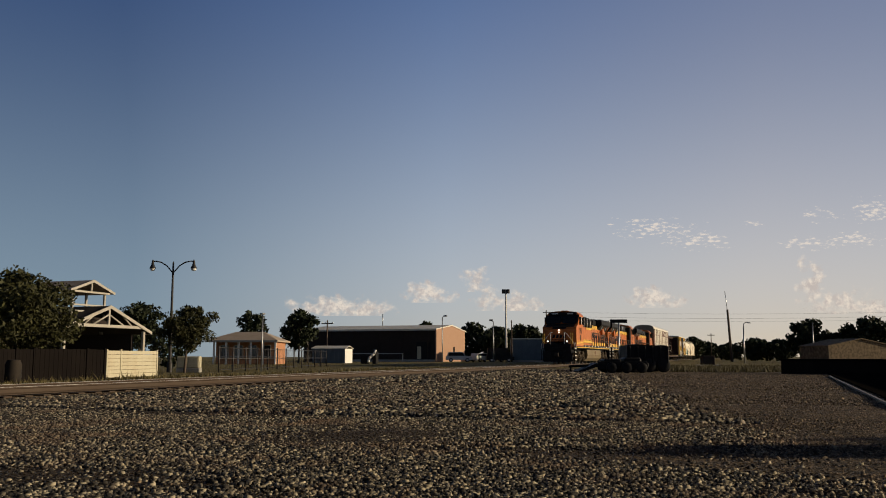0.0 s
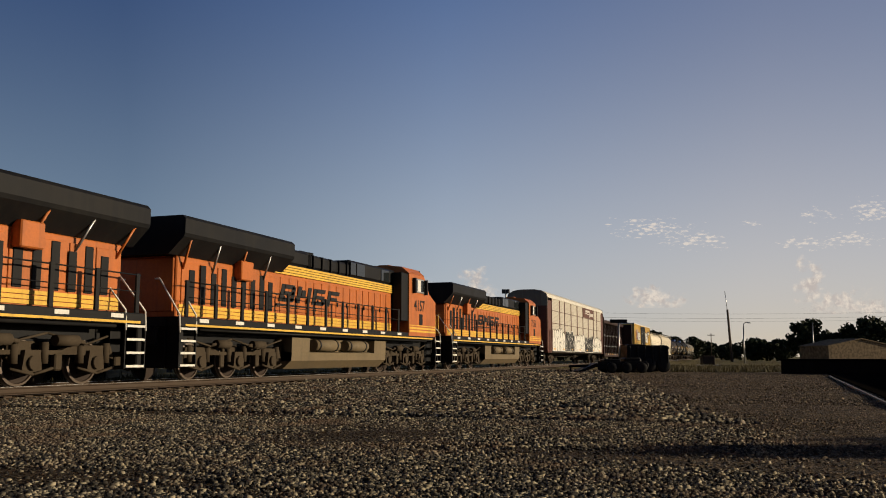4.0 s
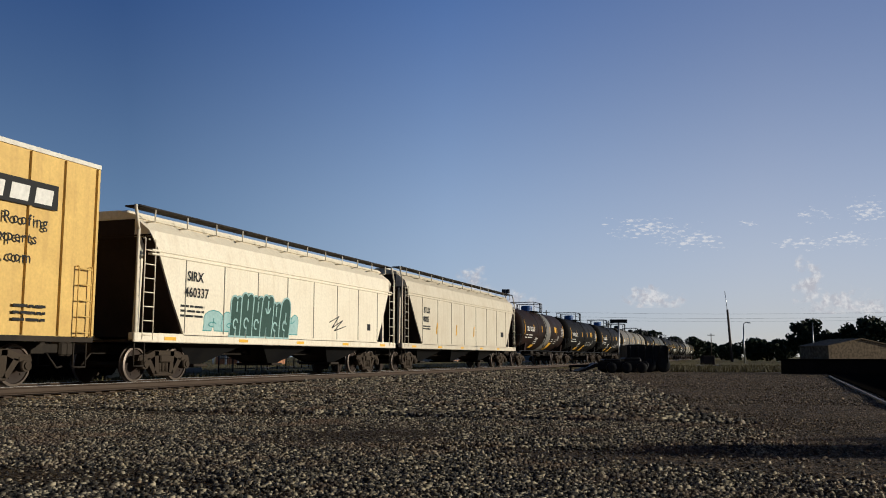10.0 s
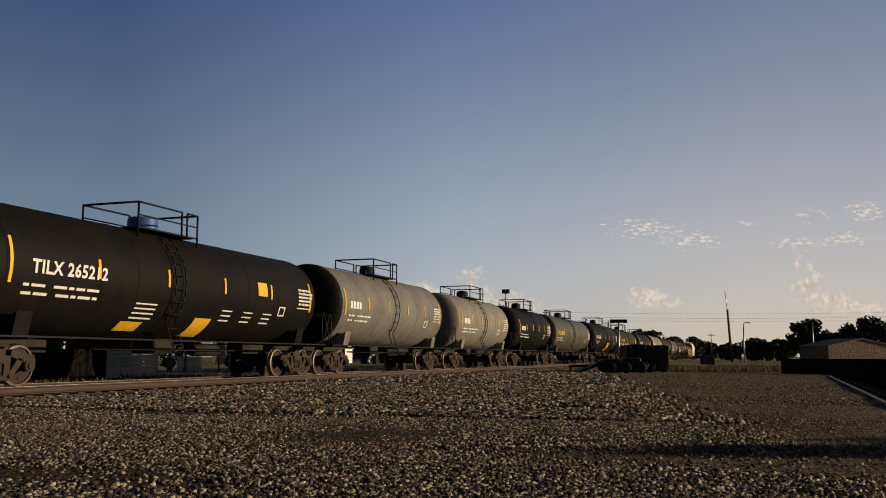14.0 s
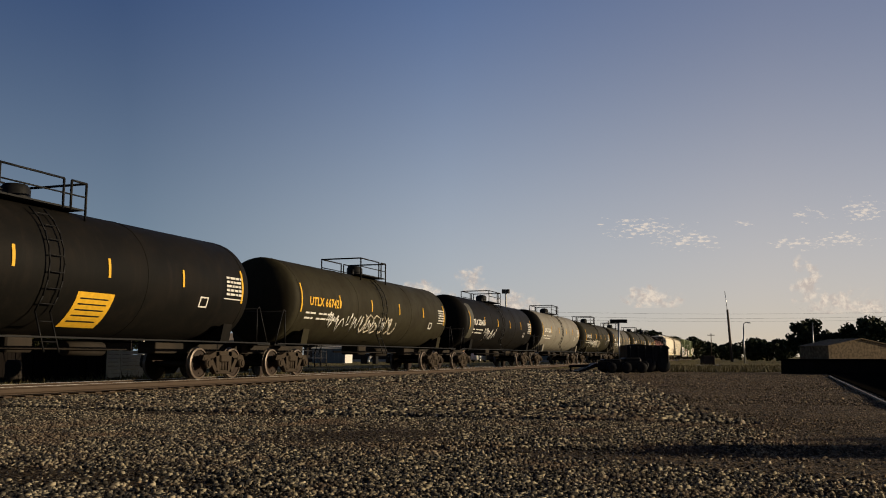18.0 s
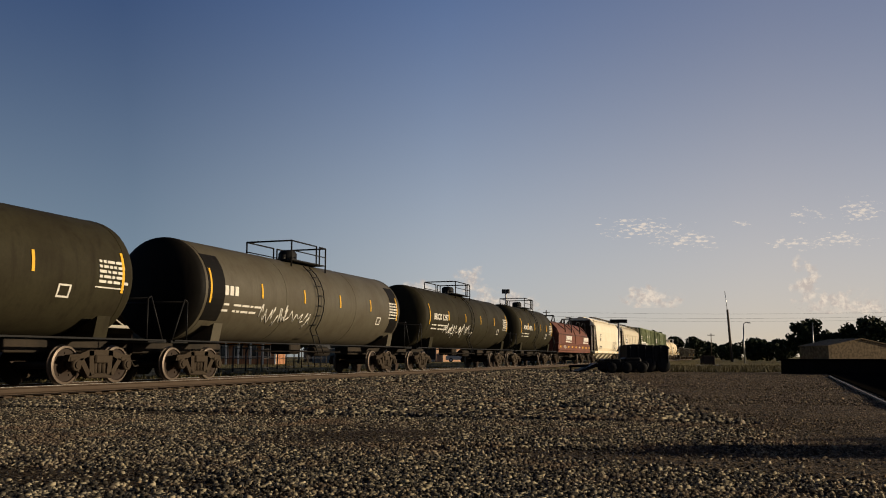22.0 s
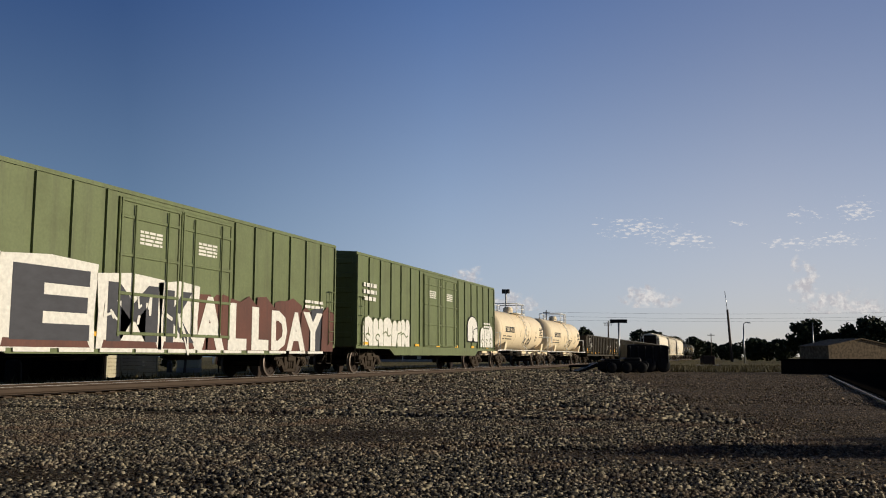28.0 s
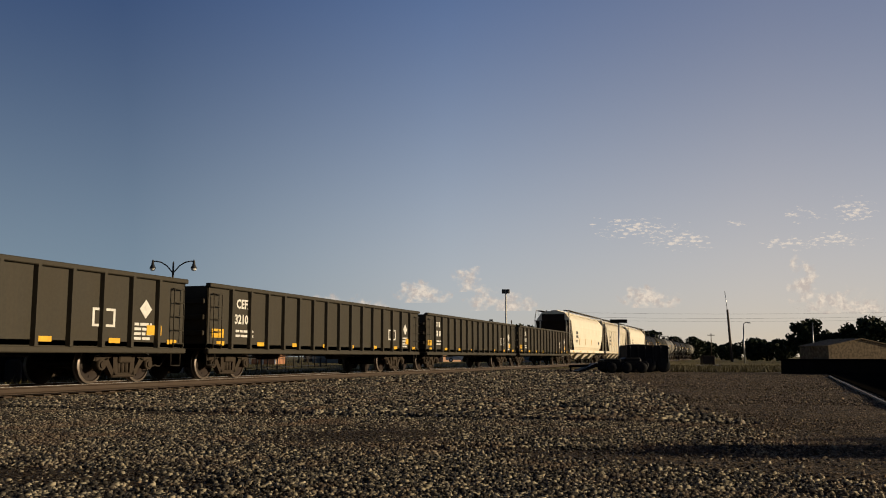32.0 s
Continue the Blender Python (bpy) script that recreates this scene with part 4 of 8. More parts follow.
def boxcar(L, body, top, style):
    W = 1.55
    label = {"yellow": "weathered yellow high-cube boxcar with black double doors and graffiti",
             "green": "green ribbed boxcar with double doors and tall sprayed letters",
             "green2": "green ribbed boxcar with double doors and small white graffiti"}[style]
    car = thing("boxcar", label, "railway car", CARS)
    underframe(car, L, 0.72, 1.0)
    part("body", Shape().box(-W, W, -L / 2, L / 2, 1.05, top - 0.08, 0.02), body, car, "ribbed steel boxcar body")
    part("roof", Shape().prism([(-W - 0.03, top - 0.1), (W + 0.03, top - 0.1), (W + 0.03, top), (0, top + 0.12), (-W - 0.03, top)], -L / 2 - 0.03, L / 2 + 0.03, "y"), ROOFW if style == "yellow" else body, car, "low-pitched roof")
    door0, door1 = (-2.15, 2.75) if style == "yellow" else (-2.4, 2.6)
    dm = BLACK if style == "yellow" else body
    n = int(L / (1.02 if style == "yellow" else 1.12))
    for i in range(n + 1):
        y = -L / 2 + 0.06 + (L - 0.12) * i / n
        for d in (-1, 1):
            if door0 - 0.1 < y < door1 + 0.1:
                continue
            part("rib", Shape().prism([(d * W, y - 0.05), (d * (W + 0.058), y - 0.035), (d * (W + 0.058), y + 0.035), (d * W, y + 0.05)], 1.12, top - 0.12, "z"), body, car)
    for d in (-1, 1):
        part("side_sill", Shape().prism([(-L / 2, 1.10), (L / 2, 1.10), (L / 2, 0.98), (L / 2 - 3.4, 0.98), (L / 2 - 4.0, 0.72), (-L / 2 + 4.0, 0.72), (-L / 2 + 3.4, 0.98), (-L / 2, 0.98)], *sorted((d * (W - 0.04), d * (W + 0.03)))), UNDER if style == "yellow" else body, car)
        m = (door0 + door1) / 2
        for k, (a, b) in enumerate(((door0, m - 0.02), (m + 0.02, door1))):
            dr = part("door", Shape().box(min(d * W, d * (W + 0.06)), max(d * W, d * (W + 0.06)), a, b, 1.12, top - 0.2, 0.015), dm, car, "sliding door leaf")
            for z in (1.18, 2.15, 3.1, 4.05, top - 0.3):
                part("door_rail", Shape().box(min(d * W, d * (W + 0.095)), max(d * W, d * (W + 0.095)), a + 0.04, b - 0.04, z, z + 0.08, 0.01), dm, dr)
            for y in (a + 0.05, b - 0.12):
                part("door_stile", Shape().box(min(d * W, d * (W + 0.09)), max(d * W, d * (W + 0.09)), y, y + 0.07, 1.14, top - 0.22, 0.01), dm, dr)
            for y in (a + 0.55, b - 0.6):
                part("lock_bar", Shape().tube((d * (W + 0.11), y, 1.2), (d * (W + 0.11), y, top - 0.35), 0.024, 6), dm, dr)
            wb = bars_block(Shape(), d * (W + 0.064), (a + b) / 2 - 0.45, top - 0.95, 4, 0.9, 0.06, 0.6, 31 + k)
            part("door_lettering", wb, MARKW, dr)
            if style == "yellow":
                wl = Shape()
                rl = random.Random(70 + k)
                for q in range(14):
                    a0, b0 = a + 0.3 + rl.random() * 1.7, 1.3 + rl.random() ** 1.6 * 1.1
                    wl.ribbon([(a0, b0), (a0 + rl.uniform(-0.2, 0.25), b0 + rl.uniform(0.05, 0.3)), (a0 + rl.uniform(-0.2, 0.3), b0 + rl.uniform(-0.1, 0.2))], rl.choice((0.02, 0.03, 0.07)), d * (W + 0.067) - (0.006 if d < 0 else 0))
                part("door_scribble", wl, MARKW, dr, "white scribbles")
        for e in (-1, 1):
            part("ladder", ladder(d * (W + 0.10), e * (L / 2 - 0.42) - 0.21, 1.1, 2.7 if style == "yellow" else 3.0), body, car)
    for e in (-1, 1):
        ya, yb = sorted((e * L / 2, e * (L / 2 + 0.05)))
        for k in range(6):
            part("end_rib", Shape().box(-1.4, 1.4, ya, yb, 1.4 + k * 0.58, 1.62 + k * 0.58, 0.03), body, car)
        coupler(car, e * L / 2, e)
    x = W + 0.06
    if style == "yellow":
        for k, col in enumerate((MARKR, MARKW, MARKB)):
            q = (k - 1) * 0.22
            for up in (1, -1):
                zs = (3.05, 4.35) if up > 0 else (4.35, 3.05)
                part("crossed_stripes", Shape().prism([(-7.7 + q, zs[0]), (-7.52 + q, zs[0]), (-6.2 + q, zs[1]), (-6.38 + q, zs[1])], x, x + 0.005 + 0.001 * k + (0.003 if up > 0 else 0)), col, car, "crossed painted stripe")
        side_text("car_number", "660100", car, MARKK, x + 0.004, -8.75, 2.25, 0.40, 0.01, 0, 1.5)
        side_text("owner_mark", "TB OX", car, MARKK, x + 0.004, -8.6, 2.85, 0.38, 0.01, 0, 1.4)
        part("data_lettering", bars_block(bars_block(Shape(), x, -8.4, 4.2, 7, 0.9, 0.045, 1.6, 8, 0.16), x, -8.3, 2.0, 5, 1.1, 0.035, 2.2, 9, 0.14), RUST, car)
        graffiti(car, "graffiti", x, -5.9, -3.5, 2.95, 4.1, MARKW, MARKK, 41, label="white bubble graffiti")
        graffiti(car, "graffiti", x, -7.5, -3.3, 0.95, 2.15, MARKW, MARKK, 43, label="white cloud-like graffiti", count=4)
        graffiti(car, "graffiti", x + 0.055, 2.95, 5.6, 2.75, 4.25, MARKW, MARKK, 45, label="white bubble graffiti")
        graffiti(car, "graffiti", x, 3.1, 6.2, 1.15, 1.9, BOXYEL, RUST, 49, label="faint rust-red scrawl")
        b = part("pool_sign", Shape().box(x - 0.01, x + 0.006, 6.25, 8.5, 3.85, 4.4), MARKK, car, "black sign with white bars")
        s = Shape()
        for k in range(3):
            s.prism([(6.45 + k * 0.68, 3.93), (6.95 + k * 0.68, 3.93), (7.0 + k * 0.68, 4.27), (6.5 + k * 0.68, 4.27)], x + 0.006, x + 0.012)
        part("lettering", s, MARKW, b)
        for text, y, z in (("Roofing", 7.0, 3.42), ("Experts", 6.72, 3.04), (".com", 7.05, 2.62)):
            side_text("advert_lettering", text, car, MARKK, x + 0.004, y, z, 0.25, 0.004, 0, 1.15)
        part("advert_lettering", bars_block(Shape(), x, 5.95, 3.68, 1, 0.9, 0.24, 0.5, 14, 0.14), MARKK, car)
        part("data_lettering", bars_block(Shape(), x, 7.4, 1.75, 3, 0.9, 0.06, 1.4, 15), MARKK, car)
    else:
        part("data_lettering", bars_block(bars_block(Shape(), x, -L / 2 + 0.6, 3.6, 3, 1.3, 0.16, 0.7, 51), x, L / 2 - 2.4, 2.6, 5, 1.4, 0.1, 0.8, 52), MARKW, car)
        if style == "green":
            rnd = random.Random(5)
            y = -0.4
            while y < 8.5:
                w = rnd.uniform(0.5, 1.1)
                part("spray_ground", Shape().prism([(y - 0.1, 0.84), (y + w, 0.84), (y + w + 0.1, 2.28 + rnd.uniform(-0.15, 0.2)), (y + w * 0.5, 2.40 + rnd.uniform(-0.1, 0.2)), (y, 2.30 + rnd.uniform(-0.2, 0.2))], x - 0.006, x + 0.003 + 0.0013 * rnd.randint(0, 4)), rnd.choice((MAROON, MAROON, MARKK, MARKG)), car, "dark red sprayed background")
                y += w
            upright = Euler((radians(90), 0, radians(90))).to_matrix().to_4x4()
            for ch, a, b, top in (("N", -9.3, -6.15, 2.72), ("E", -5.95, -3.25, 2.72), ("M", -2.95, -0.75, 2.55), ("K", -0.65, 0.85, 2.5)):
                board = part("letter_ground", Shape().prism([(a - 0.1, 0.84), (b + 0.15, 0.84), (b + 0.1, 1.6), (b + 0.18, top + 0.08), ((a + b) / 2, top + 0.16), (a - 0.16, top + 0.05), (a - 0.06, 1.7)], x - 0.006, x + 0.010), MARKW, car, "thick white sprayed surround")
                me = lettering(ch, 1.0, 0.06)
                wide = max(v.co.x for v in me.vertices)
                part("sprayed_letter", me, MARKG, board, "tall dark sprayed letter", Matrix.Translation((x + 0.013, a + 0.16, 1.10)) @ upright @ Matrix.Diagonal(((b - a - 0.2) / wide, top - 1.22, 1, 1)))
                part("letter_shade", Shape().prism([(a + 0.1, 0.86), (b, 0.86), (b - 0.1, 1.03), (a + 0.15, 1.05)], x, x + 0.012), MAROON, board, "dark red sprayed foot")
            for ch, a, b, top in (("A", 0.95, 2.3, 2.3), ("L", 2.45, 3.5, 2.2), ("L", 3.75, 4.8, 2.15), ("D", 4.95, 6.0, 2.1), ("A", 6.1, 7.25, 2.1), ("Y", 7.3, 8.55, 2.15)):
                me = lettering(ch, 1.0, 0.075)
                wide = max(v.co.x for v in me.vertices)
                part("sprayed_letter", me, MARKW, car, "tall white sprayed letter", Matrix.Translation((x + 0.016, a, 0.94)) @ upright @ Matrix.Diagonal(((b - a) / wide, top - 0.94, 1, 1)))
            for k in range(9):
                a, b = rnd.uniform(-2.9, 0.9), rnd.uniform(1.1, 2.2)
                part("spray_stroke", Shape().ribbon([(a, b), (a + rnd.uniform(-0.15, 0.2), b + rnd.uniform(-0.5, 0.3)), (a + rnd.uniform(0.0, 0.4), b + rnd.uniform(-0.3, 0.3))], rnd.choice((0.03, 0.05)), x + 0.018), MARKW, car)
            for k in range(14):
                a = -9.4 + k * 1.3
                part("foot_stripe", Shape().box(x - 0.02, x + 0.006, a, a + 1.3 - rnd.uniform(0.05, 0.35), 0.76, 0.84), MARKW, car, "white sprayed foot stripe")
        else:
            graffiti(car, "graffiti", x, -L / 2 + 0.6, -L / 2 + 5.6, 1.1, 2.3, MARKW, GREEN, 61, count=5, label="white sprayed tag")
            graffiti(car, "graffiti", x, 4.6, 6.2, 1.5, 3.0, MARKW, MARKK, 62, count=1, label="white sprayed figure-like shape")
            graffiti(car, "graffiti", x, 6.9, L / 2 - 0.5, 1.2, 2.4, MARKW, GREEN, 63, count=3, label="faint white tag")
        for k in range(7):
            part("reflector", Shape().box(x - 0.02, x + 0.004, -L / 2 + 0.6 + k * 2.9, -L / 2 + 1.1 + k * 2.9, 1.13, 1.24), MARKY, car)
    end_steps(car, L)
    truck(car, -L / 2 + 2.4)
    truck(car, L / 2 - 2.4)
    return car


# ---- covered hoppers ----


# near-black colour that carries the shade on the hopper ends
ENDSHADE = paint("shaded_end_steel", (0.035, 0.024, 0.018), 0.8, (0.02, 0.014, 0.011), 0.5, 0.5, gloss=0.1)


def hopper(L, body, style, label, top=4.72, bays=4, curved=False, mark="", number=""):
    W = 1.56
    car = thing("covered_hopper_car", label, "railway car", CARS)
    underframe(car, L, 0.72, 1.0, 0.25, False)
    slope = 1.5 if curved or style == "teal" else 2.0
    # side sheets, bowed outwards
    prof = [(1.30, 1.22), (W - 0.06, 1.55), (W, 2.3), (W - 0.02, top - 1.3), (1.42, top - 0.65), (1.05, top - 0.18)] if curved else [(W, 1.22), (W, 1.5), (W, 2.3), (W, top - 1.02), (1.45, top - 0.55), (1.0, top - 0.2)]

    def section(y, lift):
        pts = [(x, max(z, lift)) for x, z in prof]
        return [(x, y, z) for x, z in pts] + [(-x, y, z) for x, z in reversed(pts)]
    y0, y1 = -L / 2 + 0.55, L / 2 - 0.55
    st = [(y0, 3.75), (y0 + 0.25, 3.45), (y0 + slope * 0.6, 2.2), (y0 + slope, 1.22), (y1 - slope, 1.22), (y1 - slope * 0.6, 2.2), (y1 - 0.25, 3.45), (y1, 3.75)]
    part("body", Shape().loft([section(y, z) for y, z in st], False), body, car, "smooth bowed hopper body" if curved else "steel hopper body with eave ribs")
    if not curved:
        for d in (-1, 1):
            for z in (top - 1.2, top - 1.1, top - 0.82):
                part("eave_rib", Shape().box(min(d * (W - 0.12), d * (W + 0.03 - (0.12 if z > top - 1 else 0))), max(d * (W - 0.12), d * (W + 0.03 - (0.12 if z > top - 1 else 0))), y0, y1, z, z + 0.05, 0.01), body, car)
            # seams get a darker grey that paints in their shadow lines
            for k in range(8):
                y = y0 + slope + (y1 - y0 - 2 * slope) * k / 7
                part("side_seam", Shape().box(min(d * W, d * (W + 0.014)), max(d * W, d * (W + 0.014)), y - 0.016, y + 0.016, 1.3, top - 1.2), TANKL, car)
    part("roof", Shape().prism([(-1.08, top - 0.22), (1.08, top - 0.22), (1.0, top - 0.12), (0.5, top), (-0.5, top), (-1.0, top - 0.12)], y0 - 0.02, y1 + 0.02, "y").box(-0.3, 0.3, y0 + 0.6, y1 - 0.6, top, top + 0.12, 0.04), body, car)
    for d in (-1, 1):
        part("side_sill", Shape().box(min(d * 1.36, d * W), max(d * 1.36, d * W), -L / 2, L / 2, 1.02, 1.26, 0.02), body, car)
        # roof walk on brackets
        part("roof_walk", Shape().box(min(d * 0.95, d * 1.42), max(d * 0.95, d * 1.42), -L / 2 + 0.2, L / 2 - 0.2, top + 0.02, top + 0.06), UNDER, car, "grating roof walk")
        for k in range(12):
            y = y0 + 0.3 + (y1 - y0 - 0.6) * k / 11
            part("walk_bracket", Shape().bars([(d * 1.40, y, top + 0.02), (d * 1.40, y, top - 0.3), (d * 1.1, y, top - 0.3)], 0.02), body, car)
        for e in (-1, 1):
            ye = e * (L / 2 - 0.08)
            part("end_post", Shape().bars([(d * 1.5, ye, 1.2), (d * 1.5, ye, top - 0.6), (d * 1.38, ye, top + 0.04)], 0.04), body, car)
            part("ladder", ladder(d * (W + 0.0), e * (L / 2 - 0.5) - 0.21, 1.1, top - 0.8), body, car)
            part("end_brace", Shape().prism([(e * (L / 2 - 0.62), 1.2), (e * (L / 2 - 0.48), 1.2), (e * (L / 2 - 0.56), 3.9), (e * (L / 2 - 0.70), 3.9)], *sorted((d * 1.1, d * 1.2))), body, car)
    # thin dark sheets over both ends stand in for their shade
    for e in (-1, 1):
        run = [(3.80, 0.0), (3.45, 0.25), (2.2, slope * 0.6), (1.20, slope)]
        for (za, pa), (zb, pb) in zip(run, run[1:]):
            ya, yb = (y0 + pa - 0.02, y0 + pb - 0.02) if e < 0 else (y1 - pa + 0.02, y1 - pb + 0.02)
            part("slope_sheet", Shape().prism([(ya, za), (yb, zb), (yb + e * 0.012, zb - 0.004), (ya + e * 0.012, za - 0.004)], -W + 0.03, W - 0.03), ENDSHADE, car, "dark sheet that gives the sloping end its shade")
        part("end_sheet", Shape().box(-1.0, 1.0, *sorted((e * (L / 2 - 0.56), e * (L / 2 - 0.535))), 3.72, top - 0.25), ENDSHADE, car)
        part("end_platform", Shape().box(-1.5, 1.5, *sorted((e * (L / 2 - 2.2), e * L / 2)), 1.02, 1.08), UNDER, car)
        coupler(car, e * L / 2, e)
    # outlet hoppers
    a, b = y0 + slope * 0.9, y1 - slope * 0.9
    w = (b - a) / bays
    for k in range(bays):
        c = a + w * (k + 0.5)
        out = part("outlet_hopper", Shape().loft([[(-1.3, c - w * 0.47, 1.2), (1.3, c - w * 0.47, 1.2), (1.3, c + w * 0.47, 1.2), (-1.3, c + w * 0.47, 1.2)], [(-0.5, c - 0.3, 0.45), (0.5, c - 0.3, 0.45), (0.5, c + 0.3, 0.45), (-0.5, c + 0.3, 0.45)]]), body if bays > 3 else BLACK, car)
        part("gate", Shape().box(-0.7, 0.7, c - 0.35, c + 0.35, 0.36, 0.45, 0.02), UNDER, out)
    x = W + 0.002
    if style == "teal":
        side_text("owner_mark", "SIRX", car, MARKK, x + 0.016, -6.55, 2.72, 0.27, 0.006)
        side_text("car_number", "460337", car, MARKK, x + 0.016, -6.65, 2.28, 0.27, 0.006)
        part("data_lettering", bars_block(Shape(), x, -6.8, 2.05, 3, 1.1, 0.06, 1.2, 62), MARKK, car)
        graffiti(car, "graffiti", x, -5.7, -0.3, 1.40, 2.0, MARKP, MARKT, 63, 0.1, 6, "pale teal cloud behind the graffiti")
        graffiti(car, "graffiti", x + 0.012, -4.4, -0.9, 1.28, 2.5, MARKD, MARKP, 66, 0.1, 6, "dark green graffiti with pale outlines")
        part("scrawl", Shape().bars([(x, 2.2, 1.9), (x, 3.0, 2.15), (x, 2.4, 1.7), (x, 3.3, 2.0), (x, 2.6, 1.6), (x, 3.6, 1.8)], 0.02, 4), MARKK, car, "thin black scrawl")
        part("notice", Shape().box(x, x + 0.006, 5.6, 5.9, 1.7, 1.95), MARKK, car)
    elif style == "tagged":
        side_text("owner_mark", "DMIX", car, MARKK, x + 0.004, y0 + 2.75, 2.72, 0.27, 0.006)
        side_text("car_number", "5083", car, MARKK, x + 0.004, y0 + 2.7, 2.3, 0.27, 0.006)
        side_text("sprayed_number", "1312", car, MARKG, x + 0.006, 2.6, 1.25, 1.15, 0.0, 0.1)
        part("data_lettering", bars_block(Shape(), x, y0 + 2.3, 1.75, 2, 1.6, 0.07, 1.2, 65), MARKK, car)
    elif style == "plain":
        if mark:
            side_text("owner_mark", mark, car, MARKK, x + 0.016, y0 + 2.15, 2.72, 0.27, 0.008)
            side_text("car_number", number, car, MARKK, x + 0.016, y0 + 2.10, 2.30, 0.27, 0.008)
        else:
            part("owner_mark", bars_block(Shape(), x + 0.012, y0 + 2.4, 2.9, 2, 0.9, 0.22, 0.6, 66, 0.2), MARKK, car)
        part("data_lettering", bars_block(Shape(), x + 0.012, y0 + 2.05, 2.12, 2, 1.0, 0.06, 1.0, 67, 0.2), MARKK, car)
        part("notice", Shape().box(x, x + 0.006, y1 - 3.2, y1 - 2.6, 1.85, 2.15), MARKK, car)
        for k in range(3):
            part("reflector", Shape().prism([(y0 + 3.9 + k * 3.1, 1.75), (y0 + 4.0 + k * 3.1, 1.75), (y0 + 4.12 + k * 3.1, 2.3), (y0 + 4.02 + k * 3.1, 2.3)], x, x + 0.018), MARKY, car)
    elif style == "panel":
        part("notice", Shape().box(x, x + 0.006, y0 + 2.4, y0 + 3.9, 2.2, 3.0), MARKW, car)
        part("data_lettering", bars_block(Shape(), x + 0.008, y0 + 2.5, 2.9, 2, 1.2, 0.22, 0.6, 69, 0.3), MARKK, car)
        part("lower_stripe", bars_block(Shape(), x, y1 - 5, 1.9, 3, 1.6, 0.1, 0.8, 70), MARKW, car)
    for k in range(5):
        part("reflector", Shape().box(W, W + 0.008, -L / 2 + 1.2 + k * 3.6, -L / 2 + 1.7 + k * 3.6, 1.08, 1.17), MARKY, car)
    end_steps(car, L)
    truck(car, -L / 2 + 1.9)
    truck(car, L / 2 - 1.9)
    return car


# ---- tank cars ----


